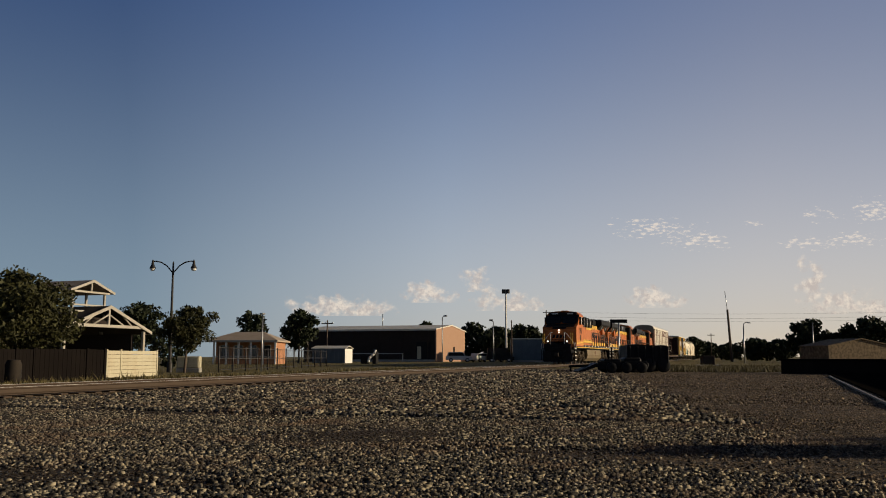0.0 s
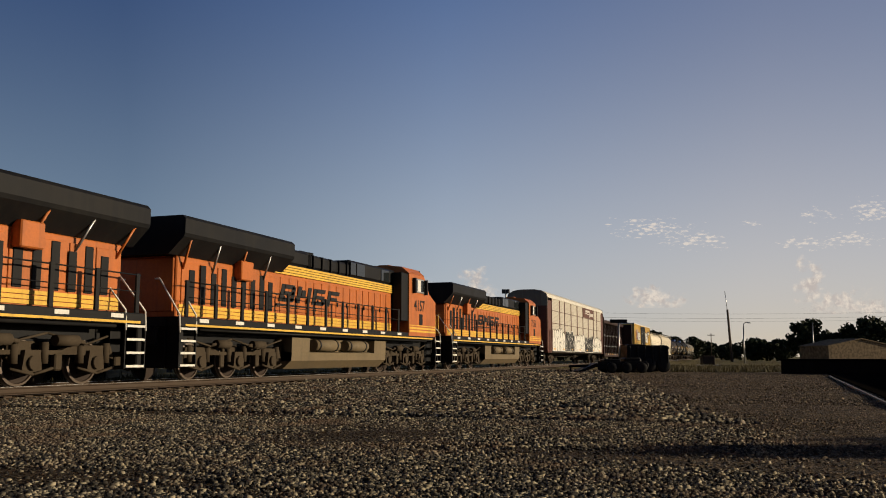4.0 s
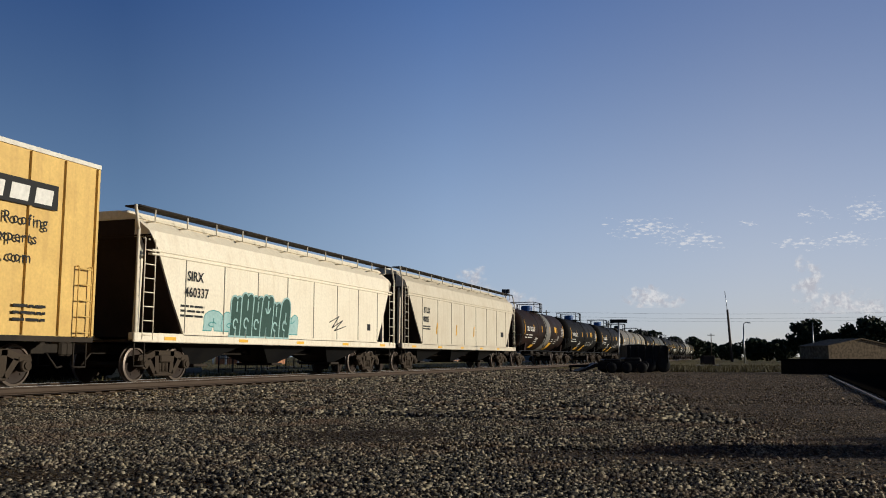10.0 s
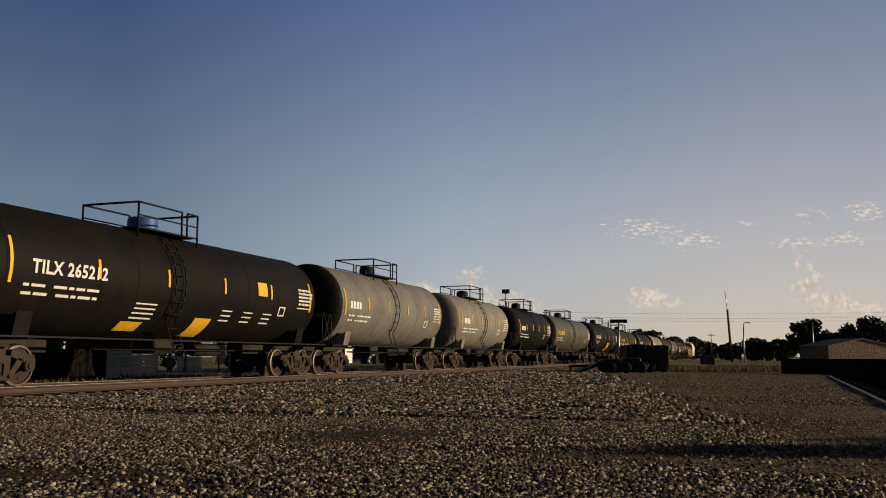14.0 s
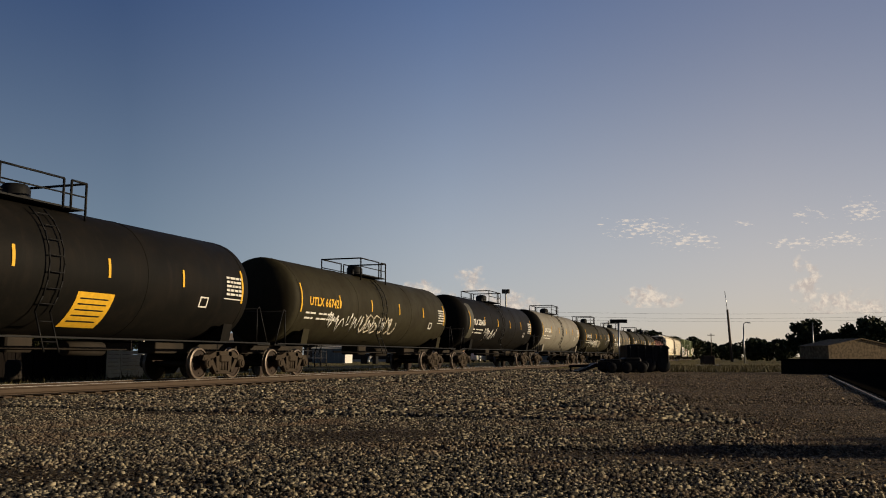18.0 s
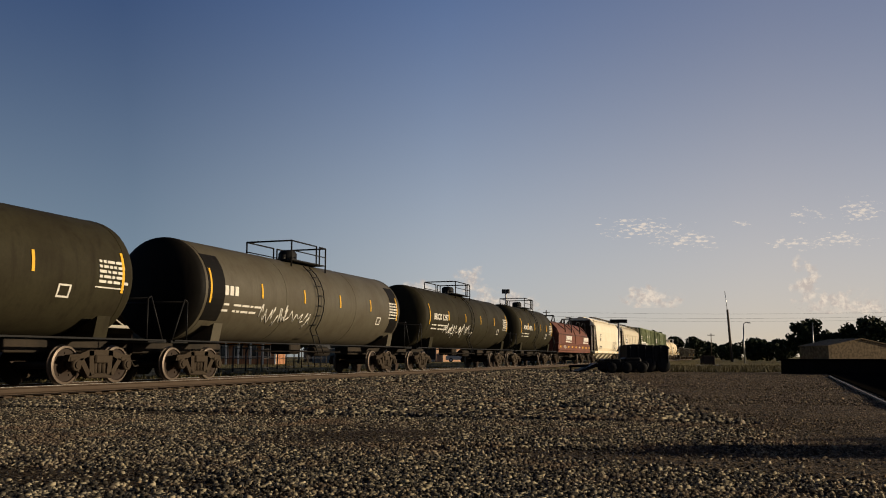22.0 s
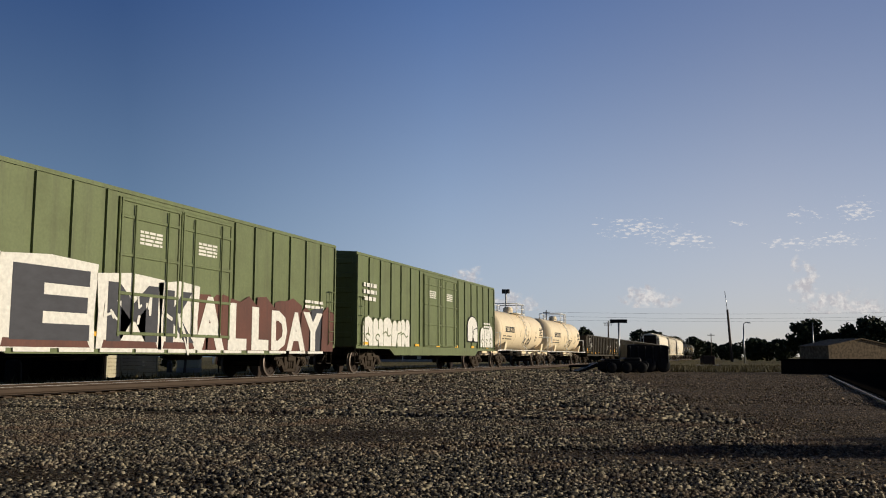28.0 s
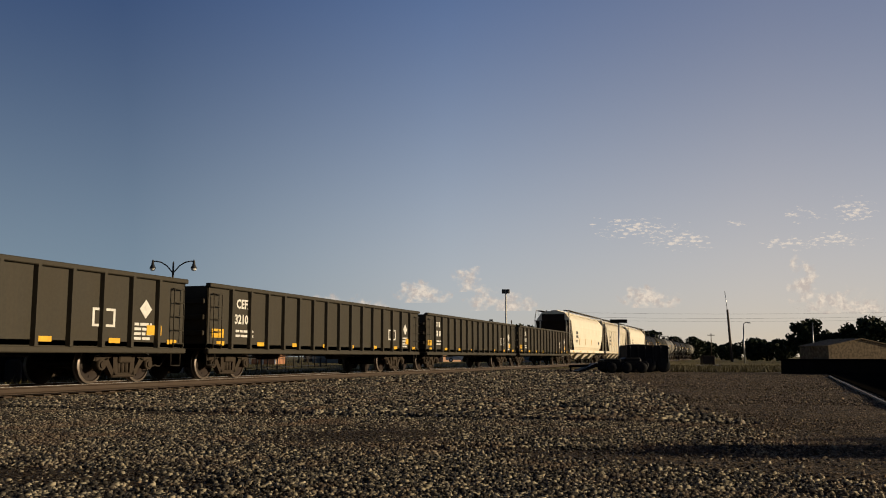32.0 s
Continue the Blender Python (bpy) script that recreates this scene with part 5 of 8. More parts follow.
def tank_car(shell, body, style, label, r=1.5, seed=0, rail=BLACK, number="", pitch=None, head=None, mark=""):
    """shell: length of the tank; the sill goes on past its ends."""
    L = shell + 2.0
    zc = 1.10 + r
    car = thing("tank_car", label, "railway car", CARS)
    h = shell / 2
    prof = [(-h, 0.05)] + [(-h + 0.52 * (1 - math.cos(a)), r * math.sin(a)) for a in (0.35, 0.7, 1.0, 1.25, 1.42, math.pi / 2)]
    full = prof + [(0, r)] + [(-y, rr) for y, rr in reversed(prof)]
    part("tank", Shape().lathe(full, 48, "y", (0, 0, zc)), body, car, "riveted cylindrical tank shell")
    # black skins over the tank ends put their shade into the colour
    if head is not None:
        for e in (-1, 1):
            hp = [(e * (h + 0.012), 0.05)] + [(e * (h - 0.52 * (1 - math.cos(a)) + 0.010), (r + 0.006) * math.sin(a)) for a in (0.35, 0.7, 1.0, 1.25, 1.42)]
            hp += [(e * (h - 0.53), (r + 0.006))]
            part("tank_head", Shape().lathe(hp, 48, "y", (0, 0, zc)), head, car)
    for y in (-h + 0.7, -h * 0.34, h * 0.36, h - 0.7):
        part("weld_seam", Shape().lathe([(y - 0.02, r), (y - 0.015, r + 0.008), (y + 0.015, r + 0.008), (y + 0.02, r)], 48, "y", (0, 0, zc)), body, car)
    # manway, valves and platform
    yc = 0.0 if pitch is None else pitch
    tz = zc + r
    if style in ("blue", "band"):
        part("valve_housing", Shape().lathe([(tz - 0.12, 0.42), (tz + 0.36, 0.42), (tz + 0.42, 0.36), (tz + 0.42, 0.02)], 20, "z", (0, yc, 0)), BLUE, car, "blue round valve housing")
    else:
        part("valve_housing", Shape().lathe([(tz - 0.12, 0.34), (tz + 0.32, 0.34), (tz + 0.42, 0.26), (tz + 0.46, 0.02)], 16, "z", (0, yc, 0)).tube((0.2, yc - 0.7, tz - 0.05), (0.2, yc - 0.7, tz + 0.2), 0.1, 8), body if style == "white" else BLACK, car)
    part("platform", Shape().box(-0.9, 0.9, yc - 0.35, yc + 1.25, tz - 0.06, tz - 0.02).box(-0.9, 0.9, yc - 1.3, yc - 0.35, tz - 0.06, tz - 0.02), rail, car, "grating platform on the tank top")
    g = Shape()
    a0, a1 = (yc - 1.15, yc + 1.1) if style == "white" else (yc - 1.35, yc + 1.3)
    for d in (-1, 1):
        g.bars([(d * 0.9, a0, tz - 0.3), (d * 0.9, a0, tz + 0.62), (d * 0.9, a1 - 0.75, tz + 0.62), (d * 0.9, a1 - 0.75, tz - 0.1)], 0.030)
        g.bars([(d * 0.9, a1, tz - 0.3), (d * 0.9, a1, tz + 0.62), (d * 0.9, a1 - 0.5, tz + 0.62), (d * 0.9, a1 - 0.5, tz - 0.1)], 0.030)
        g.tube((d * 0.9, a0, tz + 0.28), (d * 0.9, a1, tz + 0.28), 0.022, 6)
    for y in (a0, a1):
        g.bars([(-0.9, y, tz + 0.62), (0.9, y, tz + 0.62)], 0.030)
    part("safety_rail", g, rail, car, "tubular safety rails round the manway")
    for d in (-1, 1):
        lad = Shape()
        pts = []
        for k in range(8):
            a = radians(8 + k * 13)
            pts.append((d * (r + 0.09) * math.sin(a + 0.5), (r + 0.09) * math.cos(a + 0.5) + zc))
        pts.append((d * 1.6, 0.75))
        for k in (0, 0.44):
            lad.bars([(x, yc - 0.55 + k, z) for x, z in pts], 0.02)
        for (xa, za), (xb, zb) in zip(pts, pts[1:]):
            n = max(1, int(math.hypot(xb - xa, zb - za) / 0.34))
            for j in range(n):
                q = (j + 0.5) / n
                lad.tube((xa + (xb - xa) * q, yc - 0.55, za + (zb - za) * q), (xa + (xb - xa) * q, yc - 0.11, za + (zb - za) * q), 0.015, 6)
        part("ladder", lad, rail, car)
        part("running_board", Shape().box(min(d * 1.38, d * 1.56), max(d * 1.38, d * 1.56), -L / 2 + 0.1, L / 2 - 0.1, 1.06, 1.10), rail, car)
    # cradles and stub sills
    for e in (-1, 1):
        s = Shape().box(-0.3, 0.3, *sorted((e * (h - 3.2), e * L / 2)), 0.75, 1.05, 0.02)
        part("stub_sill", s, body if style == "white" else UNDER, car)
        part("cradle", Shape().prism([(-1.3, 1.02), (1.3, 1.02), (1.42, 1.62), (1.05, 1.42), (0.6, 1.2), (-0.6, 1.2), (-1.05, 1.42), (-1.42, 1.62)], *sorted((e * (h - 1.1), e * (h - 1.55))), "y"), body, car)
        part("end_platform", Shape().box(-1.5, 1.5, *sorted((e * (L / 2 - 0.75), e * L / 2)), 1.02, 1.08), rail, car)
        hr = Shape()
        for d in (-1, 1):
            hr.bars([(d * 1.45, e * (L / 2 - 0.75), 1.08), (d * 1.45, e * (L / 2 - 0.75), 2.15), (d * 1.45, e * (L / 2 - 0.62), 2.2), (d * 1.45, e * (L / 2 - 0.1), 1.08)], 0.022)
        hr.bars([(-1.45, e * (L / 2 - 0.72), 2.15), (1.45, e * (L / 2 - 0.72), 2.15)], 0.022)
        part("end_handrail", hr, rail, car)
        coupler(car, e * L / 2, e)
    part("bottom_outlet", Shape().box(-0.4, 0.4, -0.4, 0.4, 0.75, 1.15, 0.04).tube((0.2, 1.6, 0.85), (0.2, 2.9, 0.85), 0.18, 10).tube((0.5, -3.0, 0.85), (0.5, 3.5, 0.85), 0.03, 6), UNDER, car)

    def on_shell(y, z, dy, dz, name, mat, lab="", lift=0.012):
        """A patch that follows the shell on both sides."""
        for d in (1,):
            a0 = math.asin(max(-0.99, min(0.99, (z - zc) / r)))
            a1 = math.asin(max(-0.99, min(0.99, (z + dz - zc) / r)))
            k = max(1, int(abs(a1 - a0) / 0.12) + 1)
            rows = []
            for i in range(k + 1):
                a = a0 + (a1 - a0) * i / k
                rows.append([(d * (r + lift) * math.cos(a), y, zc + (r + lift) * math.sin(a)), (d * (r + lift) * math.cos(a), y + dy, zc + (r + lift) * math.sin(a)),
                             (d * (r - 0.02) * math.cos(a), y + dy, zc + (r - 0.02) * math.sin(a)), (d * (r - 0.02) * math.cos(a), y, zc + (r - 0.02) * math.sin(a))])
            part(name, Shape().loft(rows), mat, car, lab)
    rnd = random.Random(seed)
    if style == "band":
        part("shell_band", Shape().lathe([(yc - 0.1, r), (yc - 0.1, r + 0.012), (yc + 1.7, r + 0.012), (yc + 1.7, r)], 48, "y", (0, 0, zc)), TANKG, car, "repainted grey band")
    if style == "patch":
        for y in ((-h + 0.66,) if body is TANKB else (-h + 0.66, h - 1.5)):
            on_shell(y, zc - 0.9, 0.85, 1.9, "patch", TANKB if body is not TANKB else TANKV, "repainted patch on the shell")
    for k in range(6):
        y = -h + 0.75 + (shell - 1.6) * k / 5
        if style != "white":
            on_shell(y, zc - (0.40 if k in (0, 5) else 0.12), 0.085, 0.98 if k in (0, 5) else 0.46, "reflector", MARKY, lift=0.020)
        elif k in (2, 3, 4):
            on_shell(y + 0.3, zc - 0.42, 0.05, 0.5, "rust_run", RUST, "thin rust run", 0.004)
    light = MARKK if style == "white" else (MARKY if mark == "UTLX" else MARKW)
    y = -h + 1.25
    if style == "white":
        on_shell(y + 0.35, zc - 0.16, 2.3, 0.36, "stencil_panel", MARKK, "black stencil panel", 0.004)
        light = TANKW
    small = style == "white"
    if number:
        side_text("car_number", mark + " " + number, car, light, r + 0.018, y + (0.45 if small else 0.1), zc - (0.10 if small else 0.14), 0.24 if small else 0.30, 0.006 if small else 0.012, 0.0 if small else 0.08, 1.08)
    elif not style == "white":
        for k in range(4):
            on_shell(y + k * 0.27, zc - 0.14, 0.19, 0.28, "owner_mark", light, lift=0.006)
    light = MARKK if style == "white" else MARKW
    for k in range(2):
        p = y - 0.05
        for q in range(6):
            w = rnd.choice((0.16, 0.28, 0.40))
            on_shell(p, zc - 0.44 - k * 0.18, w, 0.06, "data_lettering", light, lift=0.006)
            p += w + (0.26 if q == 1 else 0.07)
    for k in range(5):
        p = h - 1.65
        while p < h - 0.85:
            w = rnd.choice((0.10, 0.16, 0.24))
            on_shell(p, zc - 0.20 + k * 0.12, w, 0.065, "data_lettering", light, lift=0.016)
            p += w + 0.05
    on_shell(h - 1.75, zc - 0.32, 1.0, 0.03, "data_lettering", light, lift=0.016)
    on_shell(h - 2.9, zc - 0.62, 0.05, 0.3, "data_lettering", light, lift=0.006)
    on_shell(h - 2.55, zc - 0.62, 0.05, 0.3, "data_lettering", light, lift=0.006)
    on_shell(h - 2.9, zc - 0.62, 0.4, 0.04, "data_lettering", light, lift=0.007)
    on_shell(h - 2.9, zc - 0.36, 0.4, 0.04, "data_lettering", light, lift=0.007)
    if style in ("blue", "band"):
        on_shell(h - 4.3, zc - 0.05, 0.55, 0.42, "placard", MARKY, "yellow warning panel")
        q = -2.6 if style == "blue" else -h + 4.2
        for k in range(4):
            on_shell(q + 0.1, zc - 0.62 - k * 0.12, 0.85, 0.035, "data_lettering", MARKW, lift=0.006)
        on_shell(q - 0.1, zc - 1.28, 0.85, 0.22, "placard", MARKY)
        on_shell(0.25 if style == "blue" else 2.0, zc - 1.36, 0.8, 0.50, "placard", MARKY)
        for k in range(9):
            on_shell(1.4 + (k // 3) * 1.15, zc - 0.62 - (k % 3) * 0.14, 0.52, 0.035, "data_lettering", MARKW, lift=0.006)
    if style in ("yellow_panel",):
        on_shell(0.55, zc - 1.30, 1.25, 0.8, "placard", MARKY, "large yellow warning panel")
        for k in range(5):
            on_shell(0.68, zc - 1.18 + k * 0.13, 0.95, 0.03, "data_lettering", MARKK, lift=0.015)
    if style in ("tag", "patch", "white"):
        a, b, col = {"tag": (-h + 3.0, h - 2.4, MARKW), "patch": (-h + 3.6, 1.6, MARKW), "white": (0.6, h - 1.4, MARKG)}[style]
        gpath = Shape()
        p, q = a, zc - 0.75
        pts = []
        for k in range(int((b - a) / 0.16)):
            p += rnd.uniform(-0.08, 0.26)
            q = zc - 0.62 + (0.38 if seed == 17 else 0.26) * math.sin(k * 2.3) + rnd.uniform(-0.14, 0.14)
            if p > b:
                break
            an = math.asin(max(-0.95, min(0.95, (q - zc) / r)))
            pts.append(((r + 0.008) * math.cos(an), p, q))
            if rnd.random() < 0.09:
                gpath.bars(pts, 0.026, 4)
                pts = []
        gpath.bars(pts, 0.022, 4)
        part("graffiti", gpath, col, car, "thin sprayed scrawl")
        if style == "tag" and seed in (9, 12):
            # a row of fat looping shapes that follow the curve of the shell
            for k in range(6):
                loop = STROKES[(7, 4, 1, 7, 9, 3)[k]]
                c = -2.2 + k * 0.66 + rnd.uniform(-0.1, 0.1)
                pts = []
                for (a0, b0), (a1, b1) in zip(loop, loop[1:]):
                    for q in (0.0, 0.5):
                        z = zc - 0.62 + 0.36 * (b0 + (b1 - b0) * q)
                        an = math.asin((z - zc) / r)
                        pts.append(((r + 0.006) * math.cos(an), c + 0.40 * (a0 + (a1 - a0) * q), z))
                part("graffiti_loop", Shape().bars(pts, 0.030, 5), HOPG, car, "pale sprayed loop")
    truck(car, -L / 2 + 1.95)
    truck(car, L / 2 - 1.95)
    return car


# ---- coil steel car ----


def coil_car():
    L = 15.7
    car = thing("coil_car", "rust-red coil steel car with two rounded lift-off covers", "railway car", CARS)
    underframe(car, L, 0.75, 1.0)
    part("body", Shape().prism([(-1.5, 1.02), (1.5, 1.02), (1.5, 1.75), (-1.5, 1.75)], -L / 2 + 0.4, L / 2 - 0.4, "y"), RUST, car, "low red-brown trough body")
    for d in (-1, 1):
        part("side_flange", Shape().box(min(d * 1.46, d * 1.56), max(d * 1.46, d * 1.56), -L / 2 + 0.4, L / 2 - 0.4, 1.66, 1.76, 0.01).box(min(d * 1.46, d * 1.58), max(d * 1.46, d * 1.58), -L / 2 + 0.4, L / 2 - 0.4, 1.18, 1.28, 0.01), RUST, car)
        for k in (0, 2, 3, 4, 5, 6, 7, 8):
            part("reflector", Shape().box(min(d * 1.5, d * 1.515), max(d * 1.5, d * 1.515), -6.8 + k * 1.7, -6.3 + k * 1.7, 1.42, 1.56), MARKW if k == 5 else MARKY, car)
    for e in (-1, 1):
        a, b = sorted((e * 0.05, e * (L / 2 - 0.55)))
        prof = [(-1.48, 1.78), (1.48, 1.78), (1.50, 2.5), (1.32, 2.95), (0.85, 3.45), (0.3, 3.62), (-0.3, 3.62), (-0.85, 3.45), (-1.32, 2.95), (-1.50, 2.5)]

        def ring(y, s):
            return [(x * (1 - 0.04 * s), y, 1.78 + (z - 1.78) * (1 - 0.30 * s)) for x, z in prof]
        hood = part("cover", Shape().loft([ring(a, 0.35 if e < 0 else 0.0), ring(a + (0.35 if e < 0 else 0.1), 0.0), ring(b - (0.9 if e > 0 else 0.1), 0.0), ring(b, 0.9 if e > 0 else 0.0)]), RUST, car, "rounded red-brown lift-off cover")
        for y in ((-4.3, -1.4) if e < 0 else (2.6, 5.4)):
            for d in (-1, 1):
                part("lifting_post", Shape().bars([(d * 1.46, y, 2.72), (d * 1.40, y + 0.04, 3.72), (d * 1.25, y - 0.12, 3.80), (d * 1.1, y - 0.5, 3.45)], 0.045), BLACK, hood, "black lifting bracket")
                part("brace", Shape().tube((d * 1.42, y - 0.05, 2.95), (d * 0.98, y - 0.75, 3.40), 0.03, 6), BLACK, hood)
        y = -3.9 if e < 0 else 3.6
        for x in (-0.35, 0.35):
            part("lifting_arch", Shape().bars([(x, y - 0.6, 3.55), (x, y - 0.2, 4.12), (x, y + 0.3, 4.14), (x, y + 0.7, 3.55)], 0.05), BLACK, hood)
        part("lifting_bar", Shape().tube((-0.4, y, 4.13), (0.4, y, 4.13), 0.05, 8).tube((0, a + 0.1, 3.72), (0, b - 0.9, 3.70), 0.02, 6), BLACK, hood)
        part("cover_rib", Shape().loft([[(x * 1.02, a + 0.05, z * 1.006) for x, z in prof], [(x * 1.02, a + 0.2, z * 1.006) for x, z in prof]]), RUST, hood)
        s = Shape()
        y0 = -4.1 if e < 0 else 4.2
        for k in range(4):
            y = y0 + k * 0.62
            s.prism([(y, 2.05), (y + 0.2, 2.05), (y + 0.24, 2.17), (y + 0.32, 2.17), (y + 0.29, 2.05), (y + 0.54, 2.05), (y + 0.66, 2.42), (y + 0.12, 2.42)], 1.492, 1.512)
        s.prism([(y0 - 0.28, 1.87), (y0 + 2.2, 1.87), (y0 + 2.24, 1.93), (y0 - 0.12, 2.01)], 1.49, 1.512)
        for d in (-1, 1):
            part("cover_seam", Shape().box(*sorted((d * 1.47, d * 1.512)), a + 0.2, b - 0.9 if e > 0 else b - 0.1, 2.50, 2.54), BLACK, hood)
        part("owner_sign", s, MARKW, hood, "white slanted owner's sign")
        coupler(car, e * L / 2, e)
        part("end_platform", Shape().box(-1.5, 1.5, *sorted((e * (L / 2 - 0.5), e * L / 2)), 1.0, 1.06), UNDER, car)
    side_text("car_number", "534141", car, MARKW, 1.518, -5.2, 1.36, 0.26, 0.008)
    end_steps(car, L)
    truck(car, -L / 2 + 1.95)
    truck(car, L / 2 - 1.95)
    return car


# ---- gondolas ----


def gondola(L, mark, number, label):
    W, T = 1.52, 2.64
    car = thing("gondola_car", label, "railway car", CARS)
    underframe(car, L, 0.72, 1.0)
    part("floor", Shape().box(-W, W, -L / 2, L / 2, 0.9, 1.02), DARKGREY, car)
    for d in (-1, 1):
        side = part("side_wall", Shape().box(min(d * (W - 0.05), d * W), max(d * (W - 0.05), d * W), -L / 2, L / 2, 0.86, T, 0.01), DARKGREY, car)
        part("top_chord", Shape().box(min(d * (W - 0.08), d * (W + 0.10)), max(d * (W - 0.08), d * (W + 0.10)), -L / 2, L / 2, T - 0.02, T + 0.10, 0.02), DARKGREY, car)
        part("side_sill", Shape().box(min(d * (W - 0.08), d * (W + 0.08)), max(d * (W - 0.08), d * (W + 0.08)), -L / 2, L / 2, 0.74, 0.88, 0.02), DARKGREY, car)
        n = 15
        for k in range(n):
            y = -L / 2 + 1.2 + (L - 2.4) * k / (n - 1)
            part("side_post", Shape().prism([(d * W, y - 0.09), (d * (W + 0.10), y - 0.05), (d * (W + 0.10), y + 0.05), (d * W, y + 0.09)], 0.88, T, "z"), DARKGREY, car)
        for e in (-1, 1):
            part("ladder", ladder(d * (W + 0.10), e * (L / 2 - 0.40) - 0.21, 0.9, 2.45), DARKGREY, car)
    for e in (-1, 1):
        part("end_wall", Shape().box(-W, W, *sorted((e * L / 2, e * (L / 2 - 0.06))), 0.86, T + 0.02, 0.01), DARKGREY, car)
        for z in (1.25, 1.7, 2.15):
            part("end_rib", Shape().box(-1.45, 1.45, *sorted((e * L / 2, e * (L / 2 + 0.08))), z, z + 0.14, 0.02), DARKGREY, car)
        coupler(car, e * L / 2, e)
    x = W + 0.004
    if mark == "CIGX":
        for text, a, b, z in ((mark, 1.5, 2.55, 2.06), (number[:4], 1.5, 2.5, 1.58), (number[4:], 2.85, 3.35, 1.58)):
            board = part("stencil_panel", Shape().box(x, x + 0.008, -L / 2 + a, -L / 2 + b, z, z + 0.36), MARKW, car, "white stencil panel")
            side_text("car_number", text, board, MARKK, x + 0.012, -L / 2 + a + 0.08, z + 0.06, 0.24, 0.006)
    elif mark:
        side_text("owner_mark", mark, car, MARKW, x + 0.008, -L / 2 + 1.5, 2.10, 0.27, 0.012)
        side_text("car_number", number, car, MARKW, x + 0.008, -L / 2 + 1.42, 1.64, 0.27, 0.012)
    else:
        part("owner_mark", bars_block(Shape(), x + 0.004, -L / 2 + 1.5, 2.36, 2, 1.0, 0.26, 0.7, 3, 0.18), MARKW, car)
    part("data_lettering", bars_block(bars_block(Shape(), x, -L / 2 + 1.5, 1.45, 2, 1.0, 0.07, 1.0, 4), x, L / 2 - 2.2, 1.5, 4, 0.8, 0.07, 0.7, 5), MARKW, car)
    part("diamond_placard", Shape().prism([(L / 2 - 1.9, 1.85), (L / 2 - 1.66, 1.61), (L / 2 - 1.42, 1.85), (L / 2 - 1.66, 2.09)], x, x + 0.008), MARKW, car, "white diamond placard")
    part("notice", Shape().box(x, x + 0.008, L / 2 - 3.6, L / 2 - 2.8, 1.36, 1.80), MARKW, car)
    part("notice_inset", Shape().box(x + 0.004, x + 0.012, L / 2 - 3.52, L / 2 - 3.24, 1.42, 1.74).box(x + 0.004, x + 0.012, L / 2 - 3.16, L / 2 - 2.88, 1.42, 1.74), DARKGREY, car)
    for k in range(8):
        part("reflector", Shape().box(x, x + 0.01, -L / 2 + 0.5 + k * 2.25, -L / 2 + 0.9 + k * 2.25, 0.98, 1.10), MARKY, car)
    part("yellow_patch", Shape().box(x, x + 0.01, -L / 2 + 0.25, -L / 2 + 0.85, 1.2, 1.45).box(x, x + 0.01, L / 2 - 1.6, L / 2 - 1.0, 1.2, 1.45), MARKY, car)
    end_steps(car, L)
    truck(car, -L / 2 + 1.85)
    truck(car, L / 2 - 1.85)
    return car


# ---- the train, from the head ----
couple(engine("7952", 1, True), 77.9, 99.9)
couple(engine("4157", -1, False), 100.6, 122.6, True)
couple(engine("7156", -1, False), 123.9, 145.9, True)
couple(autorack(), 147.2, 174.4)
couple(centrebeam(), 175.5, 199.6)
couple(boxcar(19.7, BOXYEL, 5.16, "yellow"), 201.5, 221.2)
couple(hopper(17.3, HOPW, "teal", "off-white covered hopper car with teal graffiti", 4.46, 3), 222.7, 240.0)
couple(hopper(20.2, HOPG, "plain", "grey-beige covered hopper car with rust streaks", 4.62, 3, mark="STLX", number="8005"), 240.8, 261.0)
BLK = "black tank car with yellow reflectors and blue valve housing"
couple(tank_car(14.9, TANKN, "band", "rusty brown-black tank car with a grey repainted band", seed=1, number="262365", mark="TILX"), 263.1, 278.0)
couple(tank_car(14.9, TANKB, "blue", BLK, seed=2, number="265237", mark="TILX"), 280.0, 294.9)
couple(tank_car(15.0, TANKB, "blue", BLK, seed=3, number="265212", mark="TILX", pitch=-0.6), 297.4, 312.4)
couple(tank_car(12.5, TANKG, "plain", "streaky grey tank car with heads blackened for shade and safety rails", 1.55, 4, head=TANKB), 313.6, 326.1)
couple(tank_car(11.0, TANKL, "plain", "light grey stained short tank car", seed=5), 328.3, 339.3)
couple(tank_car(11.0, TANKB, "plain", "black short tank car with stencilled panels", seed=6), 341.2, 352.2)
couple(tank_car(16.9, TANKV, "plain", "weathered olive-grey tank car with yellow lettering", 1.5, 7, number="662022", mark="UTLX", head=TANKB), 353.3, 370.2)
couple(tank_car(16.4, TANKB, "yellow_panel", "black tank car with a large yellow panel", 1.55, 8, number="5454", mark="BRCX"), 372.4, 388.8)
couple(tank_car(16.7, TANKO, "tag", "olive-brown tank car with white scrawls", seed=9, number="667429", mark="UTLX"), 391.1, 407.8)
couple(tank_car(16.0, TANKB, "patch", "black tank car with grey repainted patches", seed=10, number="250433", mark="TILX"), 410.7, 426.7)
couple(tank_car(16.2, TANKL, "plain", "light grey tank car with rust streaks", 1.55, 11, number="2086", mark="BRCX", head=TANKB), 429.0, 445.2)
couple(tank_car(16.2, TANKO, "tag", "dark olive tank car with white scrawls", seed=12, number="1323", mark="BRCX"), 447.8, 464.0)
couple(tank_car(15.8, TANKM, "patch", "tan-grey tank car with black patches and heads blackened for shade", 1.5, 13, head=TANKB), 466.2, 482.0)
